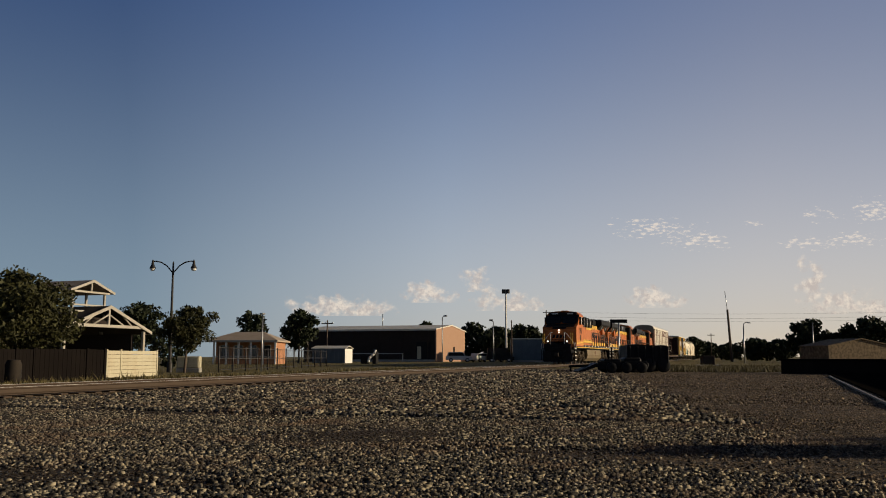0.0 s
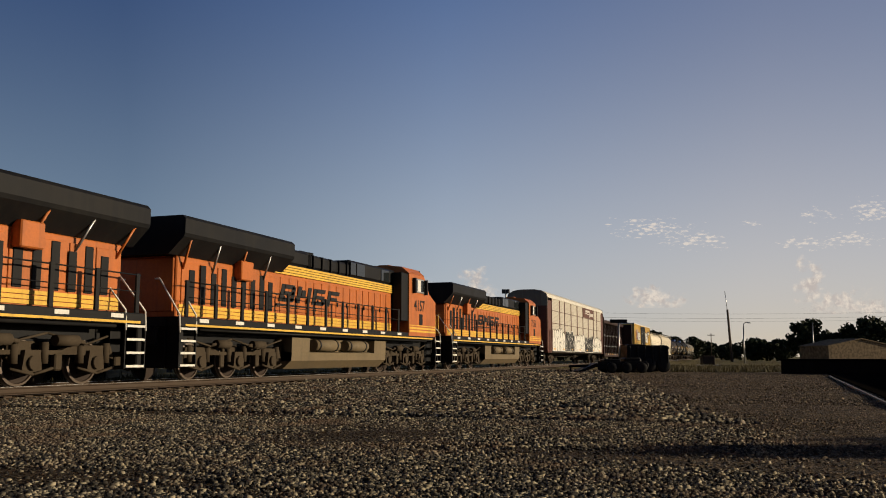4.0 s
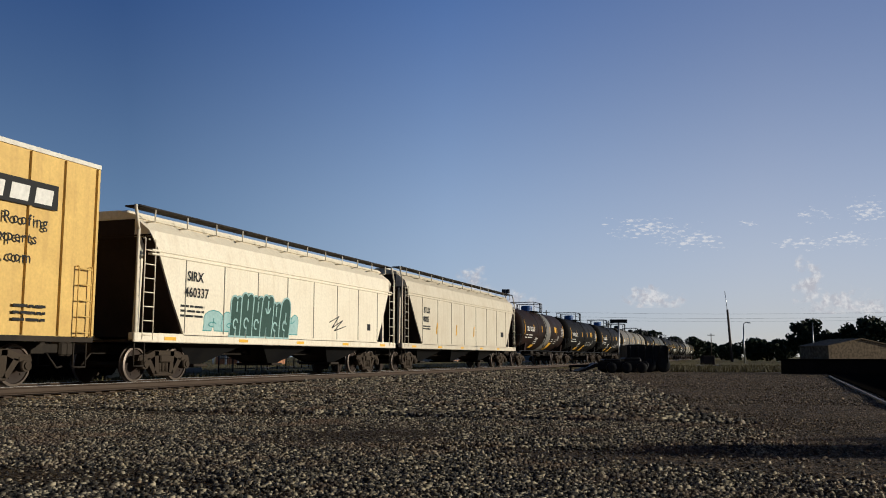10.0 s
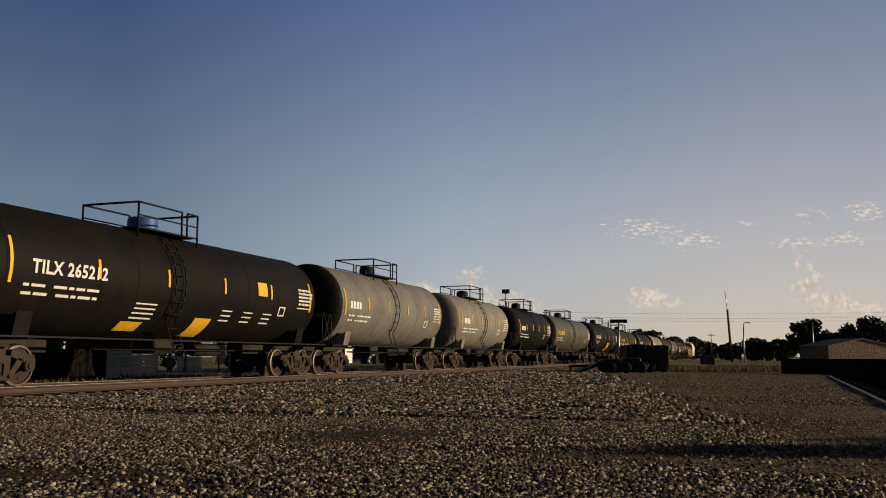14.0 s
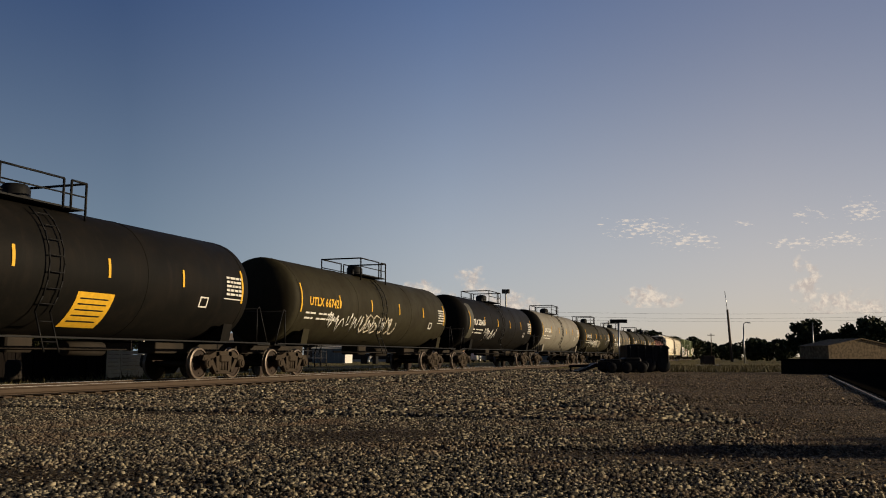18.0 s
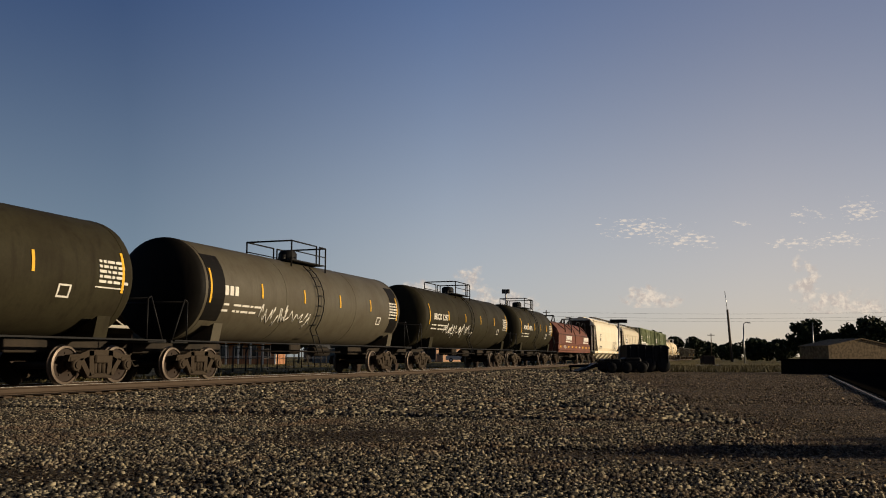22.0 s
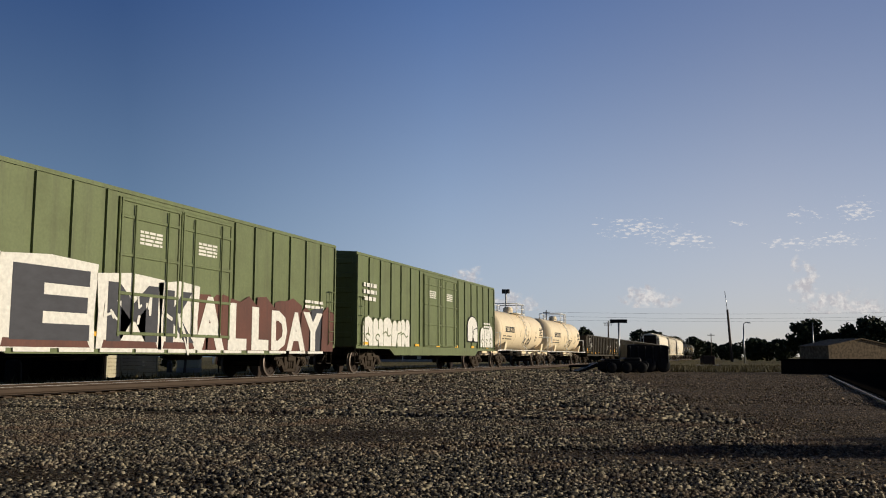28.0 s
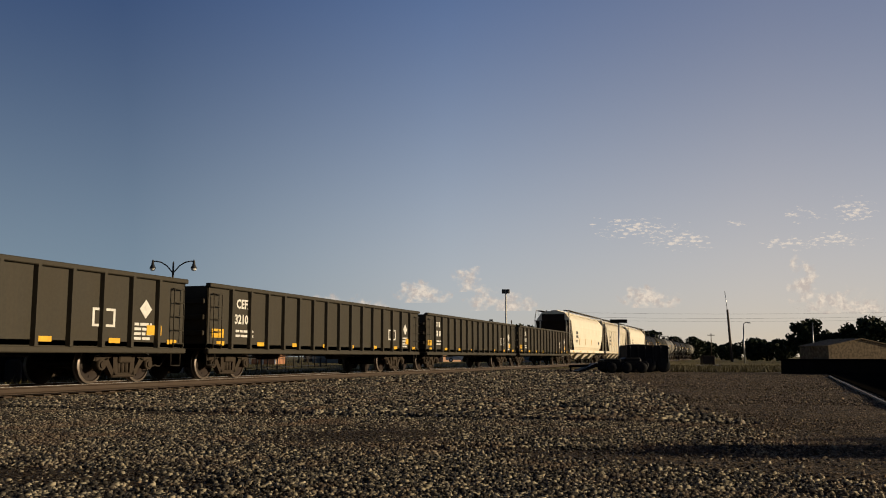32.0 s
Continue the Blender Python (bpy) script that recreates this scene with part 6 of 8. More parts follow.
couple(tank_car(15.9, TANKO, "tag", "dark olive tank car with white scrawls", 1.52, 14, number="1297", mark="BRCX"), 484.6, 500.6)
couple(tank_car(11.3, TANKO, "plain", "dark olive short tank car", 1.55, 15, number="16976", mark="ADMX"), 502.8, 514.1)
couple(coil_car(), 515.6, 531.3)
couple(hopper(18.6, HOPW, "tagged", "off-white bowed covered hopper car with sprayed digits", 4.55, 5, True), 533.7, 552.3)
couple(hopper(17.4, HOPG, "panel", "beige covered hopper car with a dark stripe", 4.52, 4), 554.5, 571.9)
couple(boxcar(19.3, GREEN, 4.76, "green"), 573.3, 592.6)
couple(boxcar(19.9, GREEN, 4.76, "green2"), 594.5, 614.4)
couple(tank_car(13.0, TANKW, "white", "cream white tank car with black stencils", 1.30, 16, WHITE, "140111", 0.6, mark="TCBX"), 616.5, 629.5)
couple(tank_car(13.2, TANKW, "white", "cream white tank car with black scrawls", 1.30, 17, WHITE, "140116", 0.4, mark="TCBX"), 631.8, 645.0)
for k, (mk, num) in enumerate((("CIGX", "801121"), ("CEFX", "32108"), ("", ""), ("", ""))):
    couple(gondola(17.0, mk, num, "dark grey ribbed gondola car with white stencils"), 646.7 + 18.05 * k, 663.7 + 18.05 * k)
couple(hopper(18.7, HOPW, "plain", "off-white bowed covered hopper car", 4.6, 4, True), 718.7, 737.4)
couple(hopper(17.4, HOPG, "plain", "beige covered hopper car", 4.6, 4), 738.8, 756.2)
couple(hopper(18.7, HOPW, "plain", "off-white bowed covered hopper car", 4.6, 4, True), 758.8, 777.5)
for k in range(9):
    couple(tank_car(16.0, (TANKB, TANKO, TANKG, TANKB)[k % 4], "plain", ("black tank car", "dark olive tank car", "weathered grey tank car", "black tank car")[k % 4] + " far down the train", seed=30 + k), 779.8 + 18.6 * k, 795.8 + 18.6 * k)
# ---- ground ----


def ground_material():
    mat, nt, n, bsdf = nodes_of("gravel_and_dirt")
    tc = nt.nodes.new("ShaderNodeTexCoord")
    sep = nt.nodes.new("ShaderNodeSeparateXYZ")
    nt.links.new(tc.outputs["Object"], sep.inputs[0])
    big = noise_at(nt, 0.35, 4.0)
    mid = noise_at(nt, 2.2, 5.0)
    fine = noise_at(nt, 30.0, 5.0)
    vor = add(nt, "ShaderNodeTexVoronoi", Scale=22.0)
    nt.links.new(tc.outputs["Object"], vor.inputs["Vector"])
    stone = mixed(nt, vor.outputs["Color"], (0.10, 0.095, 0.085), (0.34, 0.32, 0.28))
    sepc = nt.nodes.new("ShaderNodeSeparateColor")
    nt.links.new(vor.outputs["Color"], sepc.inputs[0])
    stone = mixed(nt, ramp(nt, sepc.outputs[0], 0.1, 0.9), (0.012, 0.009, 0.006), (0.13, 0.10, 0.062))
    dirt = mixed(nt, ramp(nt, mid, 0.35, 0.65), (0.125, 0.085, 0.046), (0.25, 0.170, 0.092))
    dirt = mixed(nt, ramp(nt, fine, 0.4, 0.62), dirt, (0.045, 0.034, 0.022))
    grass = mixed(nt, ramp(nt, fine, 0.3, 0.7), (0.07, 0.065, 0.022), (0.20, 0.16, 0.065))
    clod = noise_at(nt, 5.5, 6.0, rough=0.75)
    stone = mixed(nt, ramp(nt, clod, 0.44, 0.60), [0.040, 0.026, 0.014], stone)
    dirt = mixed(nt, ramp(nt, clod, 0.36, 0.56), [0.03, 0.024, 0.017], dirt)
    # loose stone on the track's side, packed dirt towards +x
    edge = nt.nodes.new("ShaderNodeMath"); edge.operation = "MULTIPLY_ADD"
    edge.inputs[1].default_value, edge.inputs[2].default_value = 3.0, 1.2
    nt.links.new(big, edge.inputs[0])
    lean = nt.nodes.new("ShaderNodeMath"); lean.operation = "MULTIPLY_ADD"
    lean.inputs[1].default_value = 0.19
    nt.links.new(sep.outputs[1], lean.inputs[0])
    nt.links.new(sep.outputs[0], lean.inputs[2])
    tot = nt.nodes.new("ShaderNodeMath"); tot.operation = "ADD"
    nt.links.new(lean.outputs[0], tot.inputs[0])
    nt.links.new(edge.outputs[0], tot.inputs[1])
    c = mixed(nt, ramp(nt, tot.outputs[0], 1.6, 3.4), stone, dirt)
    # rusty strip along the rails
    strip = nt.nodes.new("ShaderNodeMath"); strip.operation = "SUBTRACT"; strip.inputs[1].default_value = TRACK
    nt.links.new(sep.outputs[0], strip.inputs[0])
    ab = nt.nodes.new("ShaderNodeMath"); ab.operation = "ABSOLUTE"
    nt.links.new(strip.outputs[0], ab.inputs[0])
    rust = mixed(nt, ramp(nt, fine, 0.3, 0.7), (0.20, 0.135, 0.068), (0.10, 0.066, 0.034))
    wob = nt.nodes.new("ShaderNodeMath"); wob.operation = "MULTIPLY_ADD"; wob.inputs[1].default_value = 1.2
    nt.links.new(mid, wob.inputs[0])
    nt.links.new(ab.outputs[0], wob.inputs[2])
    c = mixed(nt, ramp(nt, wob.outputs[0], 3.0, 2.0), c, rust)
    # dry grass beyond the track and far off
    g1 = mixed(nt, ramp(nt, sep.outputs[0], TRACK - 3.5, TRACK - 6.0), c, grass)
    g2 = mixed(nt, ramp(nt, sep.outputs[1], 58.0, 72.0), g1, grass)
    patches = mixed(nt, ramp(nt, big, 0.60, 0.72), g2, (0.10, 0.062, 0.034))
    nt.links.new(patches, bsdf.inputs["Base Color"])
    bsdf.inputs["Roughness"].default_value = 0.95
    bsdf.inputs["Specular IOR Level"].default_value = 0.15
    hsum = nt.nodes.new("ShaderNodeMath"); hsum.operation = "ADD"
    nt.links.new(vor.outputs["Distance"], hsum.inputs[0])
    nt.links.new(fine, hsum.inputs[1])
    relief(nt, bsdf, hsum.outputs[0], 1.0, 0.045)
    return mat


def ground():
    """One sheet to the horizon, finer and slightly uneven near the camera."""
    xs = sorted(set([-3500, -1200, -400, -150, -80] + [round(-40 + i * 1.0, 2) for i in range(61)] + [40, 80, 200, 600, 3500]))
    ys = sorted(set([-3500, -600, -100, -30, -10] + [round(i * 1.0, 2) for i in range(81)] + [100, 150, 250, 500, 1200, 4500]))
    v = []
    for y in ys:
        for x in xs:
            z = 0.0
            if -13.5 < x < 20 and 0 < y < 80:
                z = 0.035 * noise.noise((x * 0.35, y * 0.35, 0)) + 0.02 * noise.noise((x * 1.1, y * 1.1, 3))
            v.append((x, y, z))
    n = len(xs)
    f = [(j * n + i, j * n + i + 1, j * n + n + i + 1, j * n + n + i) for j in range(len(ys) - 1) for i in range(n - 1)]
    s = Shape().put(v, f, True)
    return thing("ground", "gravel and packed dirt rail yard with dry grass", "ground", shape=s, material=ground_material(), kind="structure")


ground()


def stone_material(name, dark, pale):
    mat, nt, n, bsdf = nodes_of(name)
    geo = nt.nodes.new("ShaderNodeNewGeometry")
    c = mixed(nt, ramp(nt, geo.outputs["Random Per Island"], 0.48, 0.86), dark, pale)
    c = mixed(nt, ramp(nt, noise_at(nt, 0.8, 3.0), 0.5, 0.7), c, (0.17, 0.11, 0.065))
    c2 = mixed(nt, ramp(nt, noise_at(nt, 40.0, 3.0), 0.3, 0.7), c, (0.12, 0.10, 0.08))
    nt.links.new(mixed(nt, 0.35, c, c2), bsdf.inputs["Base Color"])
    bsdf.inputs["Roughness"].default_value = 0.9
    return mat


def stones(name, label, count, x0, x1, y0, y1, edge, size, seed, mat=None, flat=1.0):
    """Loose stones strewn over the lot, as one mesh of many small chips."""
    rng = np.random.default_rng(seed)
    base = np.array([(1, 0.1, -0.2), (-1, -0.1, -0.2), (0.1, 1, -0.25), (-0.1, -1, -0.25), (0.55, 0.3, 0.72), (-0.55, -0.35, 0.62)], float)
    tri = np.array([(0, 2, 4), (2, 5, 4), (2, 1, 5), (1, 3, 5), (3, 4, 5), (3, 0, 4)])
    y = y0 + (y1 - y0) * rng.random(count * 2) ** 1.3
    x = x0 + (x1 - x0) * rng.random(count * 2)
    keep = (x + 0.19 * y + rng.normal(0, 0.45, count * 2) < edge) & (x < 0.32 * y + 0.8) & (x > -1.15 * y - 0.5)
    bare = np.sin(y * 1.9 + 0.7 * np.sin(x * 0.55) + 0.3 * x) + 0.7 * np.sin(y * 0.83 - 0.42 * x + 1.0) + rng.normal(0, 0.35, count * 2)
    keep &= bare < 1.05
    x, y = x[keep][:count], y[keep][:count]
    k = len(x)
    s = size * np.exp(np.clip(rng.normal(0, 0.3, k), -0.7, 0.42))
    sc = np.stack([s * rng.uniform(0.7, 1.3, k), s * rng.uniform(0.6, 1.1, k), s * rng.uniform(0.5, 0.95, k) * flat], -1)
    v = base[None] * sc[:, None] + rng.normal(0, 0.15, (k, 6, 3)) * s[:, None, None]
    a = rng.uniform(0, 2 * np.pi, k)
    ca, sa = np.cos(a)[:, None], np.sin(a)[:, None]
    vx, vy = v[..., 0] * ca - v[..., 1] * sa, v[..., 0] * sa + v[..., 1] * ca
    v = np.stack([vx + x[:, None], vy + y[:, None], v[..., 2] + (s * 0.22)[:, None]], -1).reshape(-1, 3)
    f = (tri[None] + 6 * np.arange(k)[:, None, None]).reshape(-1, 3)
    me = bpy.data.meshes.new(name)
    me.vertices.add(len(v)); me.loops.add(f.size); me.polygons.add(len(f))
    me.vertices.foreach_set("co", v.ravel())
    me.loops.foreach_set("vertex_index", f.ravel())
    me.polygons.foreach_set("loop_start", np.arange(len(f)) * 3)
    me.update(calc_edges=True)
    me.materials.append(mat or STONE)
    return tagged(new(name, me), label, "gravel", kind="stuff")


STONE = stone_material("crushed_stone", (0.007, 0.006, 0.004), (0.51, 0.435, 0.29))
CLOD = stone_material("brown_dirt_clods", (0.030, 0.020, 0.011), (0.30, 0.215, 0.125))
stones("loose_gravel", "loose grey crushed stone on the lot", 130000, -13.6, 4.0, 4.0, 14.0, 1.6, 0.019, 3)
stones("loose_gravel", "loose grey crushed stone farther along the lot", 90000, -13.8, 3.0, 12.0, 32.0, 1.3, 0.041, 5)
stones("loose_gravel", "grey crushed stone at the far end of the lot", 30000, -14.2, 3.0, 27.0, 56.0, 1.0, 0.070, 6)
stones("sparse_gravel", "scattered small stones on packed dirt", 32000, -4.0, 7.0, 4.0, 18.0, 99.0, 0.013, 4, CLOD)
stones("sparse_gravel", "scattered stones on packed dirt farther off", 30000, -7.0, 6.0, 14.0, 48.0, 99.0, 0.024, 7, CLOD, 0.7)

# ---- added walls, out of view, that keep low sky light off the car ends ----
SHEET = paint("grey_brown_wall", (0.13, 0.105, 0.08), 0.85, (0.07, 0.055, 0.04), 0.4, 0.3)
thing("wall_south", "plain grey-brown wall added out of view to block sky light", "wall", shape=Shape().box(-11.0, 49.0, -10.4, -10.0, 0, 17.0), material=SHEET, kind="structure")
thing("wall_east", "plain grey-brown wall added out of view to block sky light", "wall", shape=Shape().box(49.0, 49.4, -10.4, 13.0, 0, 17.0), material=SHEET, kind="structure")

# ---- track ----
RAILM = paint("rail_steel", (0.060, 0.040, 0.025), 0.7, (0.05, 0.03, 0.02), 0.5, 0.0)
RAILTOP = plain("polished_rail_head", (0.85, 0.83, 0.78), 0.32, 0.85)
TIE = paint("weathered_tie_wood", (0.065, 0.045, 0.030), 0.85, (0.10, 0.07, 0.045), 0.6, 0.0)


def track(name, cx, y0, y1, zr, ties=True):
    ob = thing(name, "railway track of steel rails on wooden ties", "railway track", kind="structure")
    for d in (-1, 1):
        c = cx + d * 0.7525
        r = part("rail", Shape().prism([(c - 0.07, zr - 0.17), (c + 0.07, zr - 0.17), (c + 0.07, zr - 0.155), (c + 0.012, zr - 0.13), (c + 0.012, zr - 0.05), (c + 0.036, zr - 0.035), (c + 0.036, zr - 0.004),
                                         (c - 0.036, zr - 0.004), (c - 0.036, zr - 0.035), (c - 0.012, zr - 0.05), (c - 0.012, zr - 0.13), (c - 0.07, zr - 0.155)], y0, y1, "y"), RAILM, ob)
        part("rail_head", Shape().box(c - 0.030, c + 0.030, y0, y1, zr - 0.004, zr), RAILTOP, r, "polished rail head")
    if ties:
        me = Shape().box(-1.3, 1.3, -0.115, 0.115, -0.10, 0.035, 0.012).mesh("tie")
        me.materials.append(TIE)
        for k in range(150):
            part("tie", me, TIE, ob, m=pose(cx + random.uniform(-0.03, 0.03), 4 + k * 0.54, zr - 0.205, 0, 0, random.uniform(-0.8, 0.8)))
    return ob


track("track_main", TRACK, -60.0, 900.0, RAIL)

# ---- structures beyond the track ----
BRICK_O = paint("orange_brick", (0.42, 0.20, 0.10), 0.8, (0.22, 0.11, 0.06), 0.4, 0.1)
BRICK_T = paint("tan_brick", (0.37, 0.225, 0.145), 0.85, (0.30, 0.18, 0.11), 0.3, 0.1)
ROOFM = paint("tan_roof_sheet", (0.40, 0.32, 0.24), 0.7, (0.22, 0.17, 0.12), 0.4, 0.2)
TIMBER = paint("pale_timber", (0.40, 0.37, 0.31), 0.7, (0.25, 0.21, 0.16), 0.4, 0.3)
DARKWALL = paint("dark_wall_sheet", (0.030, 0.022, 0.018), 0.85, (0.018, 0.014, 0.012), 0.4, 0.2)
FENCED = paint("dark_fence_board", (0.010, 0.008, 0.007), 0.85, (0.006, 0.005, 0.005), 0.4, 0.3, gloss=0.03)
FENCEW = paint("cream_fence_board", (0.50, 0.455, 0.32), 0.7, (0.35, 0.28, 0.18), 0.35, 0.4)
CONC = paint("weathered_concrete", (0.34, 0.32, 0.28), 0.9, (0.16, 0.14, 0.12), 0.5, 0.2)
IRON = paint("black_iron", (0.02, 0.02, 0.022), 0.5)
BLUEGREY = paint("blue_grey_sheet", (0.10, 0.13, 0.15), 0.7, (0.05, 0.06, 0.06), 0.4, 0.3)
BARK = paint("bark", (0.10, 0.075, 0.055), 0.9)


def leaf_material(name, colour):
    mat, nt, n, bsdf = nodes_of(name)
    geo = nt.nodes.new("ShaderNodeNewGeometry")
    c = mixed(nt, geo.outputs["Random Per Island"], [v * 0.6 for v in colour], [v * 1.5 for v in colour])
    nt.links.new(c, bsdf.inputs["Base Color"])
    bsdf.inputs["Roughness"].default_value = 0.65
    bsdf.inputs["Specular IOR Level"].default_value = 0.2
    return mat


LEAF = leaf_material("green_leaves", (0.036, 0.036, 0.011))
LEAF_D = leaf_material("dark_leaves", (0.020, 0.026, 0.010))


def tree(x, y, height, width, leaf, label, seed, count=2600, trunk=0.32, size=0.16, low=0.25):
    """Tapered trunk with limbs and a crown of many small leaves in clumps."""
    ob = thing("tree", label, "tree", "trees round the yard", pose(x, y, 0))
    rnd = random.Random(seed)
    rng = np.random.default_rng(seed)
    s = Shape()
    base = height * low
    s.tube((0, 0, -0.1), (0.05, 0.02, base), trunk * 0.5, 8, trunk * 0.36, False)
    s.tube((0.05, 0.02, base), (0, 0.05, height * 0.8), trunk * 0.36, 7, trunk * 0.1, False)
    tips = []
    for k in range(9):
        a, h = k * 2.4 + rnd.random(), base + (height * 0.62 - base) * k / 8
        r = width * 0.5 * rnd.uniform(0.5, 0.85)
        tip = (r * math.cos(a), r * math.sin(a), h + rnd.uniform(0.12, 0.3) * height)
        s.tube((0.02, 0.02, h), tip, trunk * 0.17, 6, trunk * 0.05, False)
        tips.append(tip)
    part("trunk", s, BARK, ob, "brown trunk with limbs")
    cl = []
    mid, half = height * (0.5 + low * 0.5), height * (0.5 - low * 0.5)
    for k in range(46):
        a, q, zz = rnd.uniform(0, 2 * math.pi), rnd.uniform(0, 1) ** 0.5, rnd.uniform(-1, 1)
        wide = math.sqrt(max(0.05, 1 - abs(zz) ** 2.4)) * (1.0 if zz > -0.3 else 0.85)
        rr = width * rnd.uniform(0.10, 0.17)
        cl.append(((0.5 * width * wide - rr * 0.7) * q * math.cos(a), (0.5 * width * wide - rr * 0.7) * q * math.sin(a), mid + zz * (half - rr * 0.5), rr))
    cl += [(t[0], t[1], min(t[2], height - width * 0.1), width * 0.12) for t in tips]
    cl = np.array(cl)
    pick = rng.integers(0, len(cl), count)
    off = rng.normal(0, 1, (count, 3))
    off *= (rng.random((count, 1)) ** 0.45) / np.linalg.norm(off, axis=1)[:, None]
    p = cl[pick, :3] + off * cl[pick, 3:4] * np.array([1.0, 1.0, 0.8])
    p[:, 2] = np.maximum(p[:, 2], 0.25)
    u = rng.normal(0, 1, (count, 3)); u /= np.linalg.norm(u, axis=1)[:, None]
    w = np.cross(u, rng.normal(0, 1, (count, 3))); w /= np.linalg.norm(w, axis=1)[:, None]
    ln = size * rng.uniform(0.6, 1.5, (count, 1))
    v = np.stack([p - u * ln, p + w * ln * 0.5, p + u * ln, p - w * ln * 0.5], 1).reshape(-1, 3)
    f = np.arange(count * 4).reshape(-1, 4)
    me = bpy.data.meshes.new("crown")
    me.from_pydata(v.tolist(), [], f.tolist())
    me.materials.append(leaf)
    part("crown", me, leaf, ob, "ragged crown of small leaves")
    return ob


tree(-31.0, 31.2, 4.65, 6.4, LEAF, "broad leafy green tree behind the dark fence", 11, 17000, 0.3, 0.09, 0.12)
tree(-28.7, 40.9, 3.6, 3.4, LEAF, "small rounded green tree by the lamp", 12, 8000, 0.16, 0.075, 0.3)
tree(-33.6, 46.2, 2.3, 2.6, LEAF_D, "dark rounded shrub beside the pavilion", 16, 1500, 0.12, 0.11, 0.1)
tree(-46.2, 59.6, 5.3, 4.4, LEAF_D, "dark green tree behind the pavilion", 13, 3200)
tree(-63.5, 105.2, 7.2, 4.6, LEAF_D, "dark green tree beyond the depot", 14, 2400, size=0.24)
tree(-58.8, 110.0, 7.2, 6.6, LEAF_D, "dark green tree beside the warehouse", 15, 3200, size=0.26)
for i, (x, y, h, w) in enumerate(((-62, 170, 7.8, 7), (-53, 172, 7.6, 9), (-46, 168, 6.6, 9), (-41, 172, 6.8, 8), (-36, 178, 5.8, 8), (-29, 165, 6.2, 5), (-44, 176, 7.2, 7), (-50, 180, 7.0, 8))):
    tree(x, y, h, w, LEAF_D, "dark tree in the row behind the warehouse", 20 + i, 2200, 0.4, 0.42, 0.05)
for i, (x, y, h, w) in enumerate(((10.3, 173, 7.6, 8.6), (19.6, 166, 7.4, 11.0), (27.0, 172, 7.6, 12.0), (1.0, 210, 4.8, 9.0), (6.5, 205, 4.6, 8.0), (-4.5, 232, 4.0, 7.0), (-15.0, 262, 6.4, 7.5), (-11.0, 270, 5.0, 7.0), (-27.0, 268, 8.5, 9.0), (-31.0, 275, 9.0, 9.0), (-22.0, 280, 7.0, 9.0), (14.5, 172, 5.6, 8.0))):
    tree(x, y, h, w, LEAF_D, "dark round-topped tree against the evening sky", 40 + i, 3000, 0.45, 0.42, 0.04)


def lamp_post():
    ob = thing("street_lamp", "tall black lamp post with two curved arms and bell lamps", "street lamp", m=pose(-30.52, 42.09, 0))
    part("pole", Shape().lathe([(0, 0.16), (0.5, 0.14), (0.55, 0.09), (3.0, 0.075), (6.1, 0.05), (6.2, 0.02)], 12, "z"), IRON, ob)
    for d in (-1, 1):
        pts = [(d * 0.02, 0, 5.55), (d * 0.35, d * 0.1, 5.95), (d * 0.65, d * 0.2, 6.15), (d * 1.0, d * 0.33, 6.22), (d * 1.08, d * 0.36, 6.15)]
        part("arm", Shape().bars(pts, 0.035, 8), IRON, ob)
        lamp = part("shade", Shape().lathe([(6.30, 0.03), (6.18, 0.06), (6.0, 0.09), (5.85, 0.17), (5.80, 0.18)], 14, "z", (d * 1.10, d * 0.37, 0)), IRON, ob)
        part("lens", Shape().lathe([(5.80, 0.15), (5.70, 0.13), (5.66, 0.04)], 12, "z", (d * 1.10, d * 0.37, 0)), MARKW, lamp, "white glass lens")
    return ob


lamp_post()


def post(name, label, x, y, h, r, mat, extra=None, cat="pole", lean=(0, 0)):
    ob = thing(name, label, cat, m=pose(x, y, 0))
    part("shaft", Shape().tube((0, 0, -0.1), (lean[0], lean[1], h), r, 10, r * 0.7), mat, ob)
    if extra is not None:
        part("head", extra[0], extra[1], ob)
    return ob


post("light_pole", "slim grey light pole by the fence", -27.42, 46.72, 3.4, 0.05, STEEL, (Shape().box(-0.12, 0.12, -0.2, 0.12, 3.36, 3.46, 0.03), STEEL))
post("light_pole", "grey light pole by the warehouse", -45.58, 132.6, 7.1, 0.10, STEEL, (Shape().tube((0, 0, 7.1), (0.5, 0.1, 7.25), 0.05, 6).box(0.2, 0.8, -0.1, 0.2, 7.15, 7.4, 0.05), STEEL))
post("light_pole", "grey light pole by the parked cars", -39.36, 140.2, 6.6, 0.10, STEEL, (Shape().tube((0, 0, 6.5), (-0.4, 0, 6.8), 0.06, 6).box(-0.7, -0.1, -0.12, 0.12, 6.7, 6.95, 0.05), IRON))
post("utility_pole", "thin dark pole by the yard", -37.8, 146.0, 7.0, 0.13, BARK)
mast = post("high_mast_lamp", "tall pale steel mast with dark floodlight boxes", -38.52, 145.1, 11.6, 0.20, MARKW)
for d in (-1, 1):
    part("floodlight", Shape().box(min(d * 0.05, d * 0.62), max(d * 0.05, d * 0.62), -0.3, 0.3, 11.5, 12.2, 0.05), IRON, mast)
up = post("utility_pole", "leaning wooden utility pole with a whip antenna", -2.7, 157.6, 8.8, 0.24, BARK, (Shape().tube((-0.47, 0, 8.7), (-0.75, 0, 11.9), 0.05, 6), STEEL), lean=(-0.45, 0))
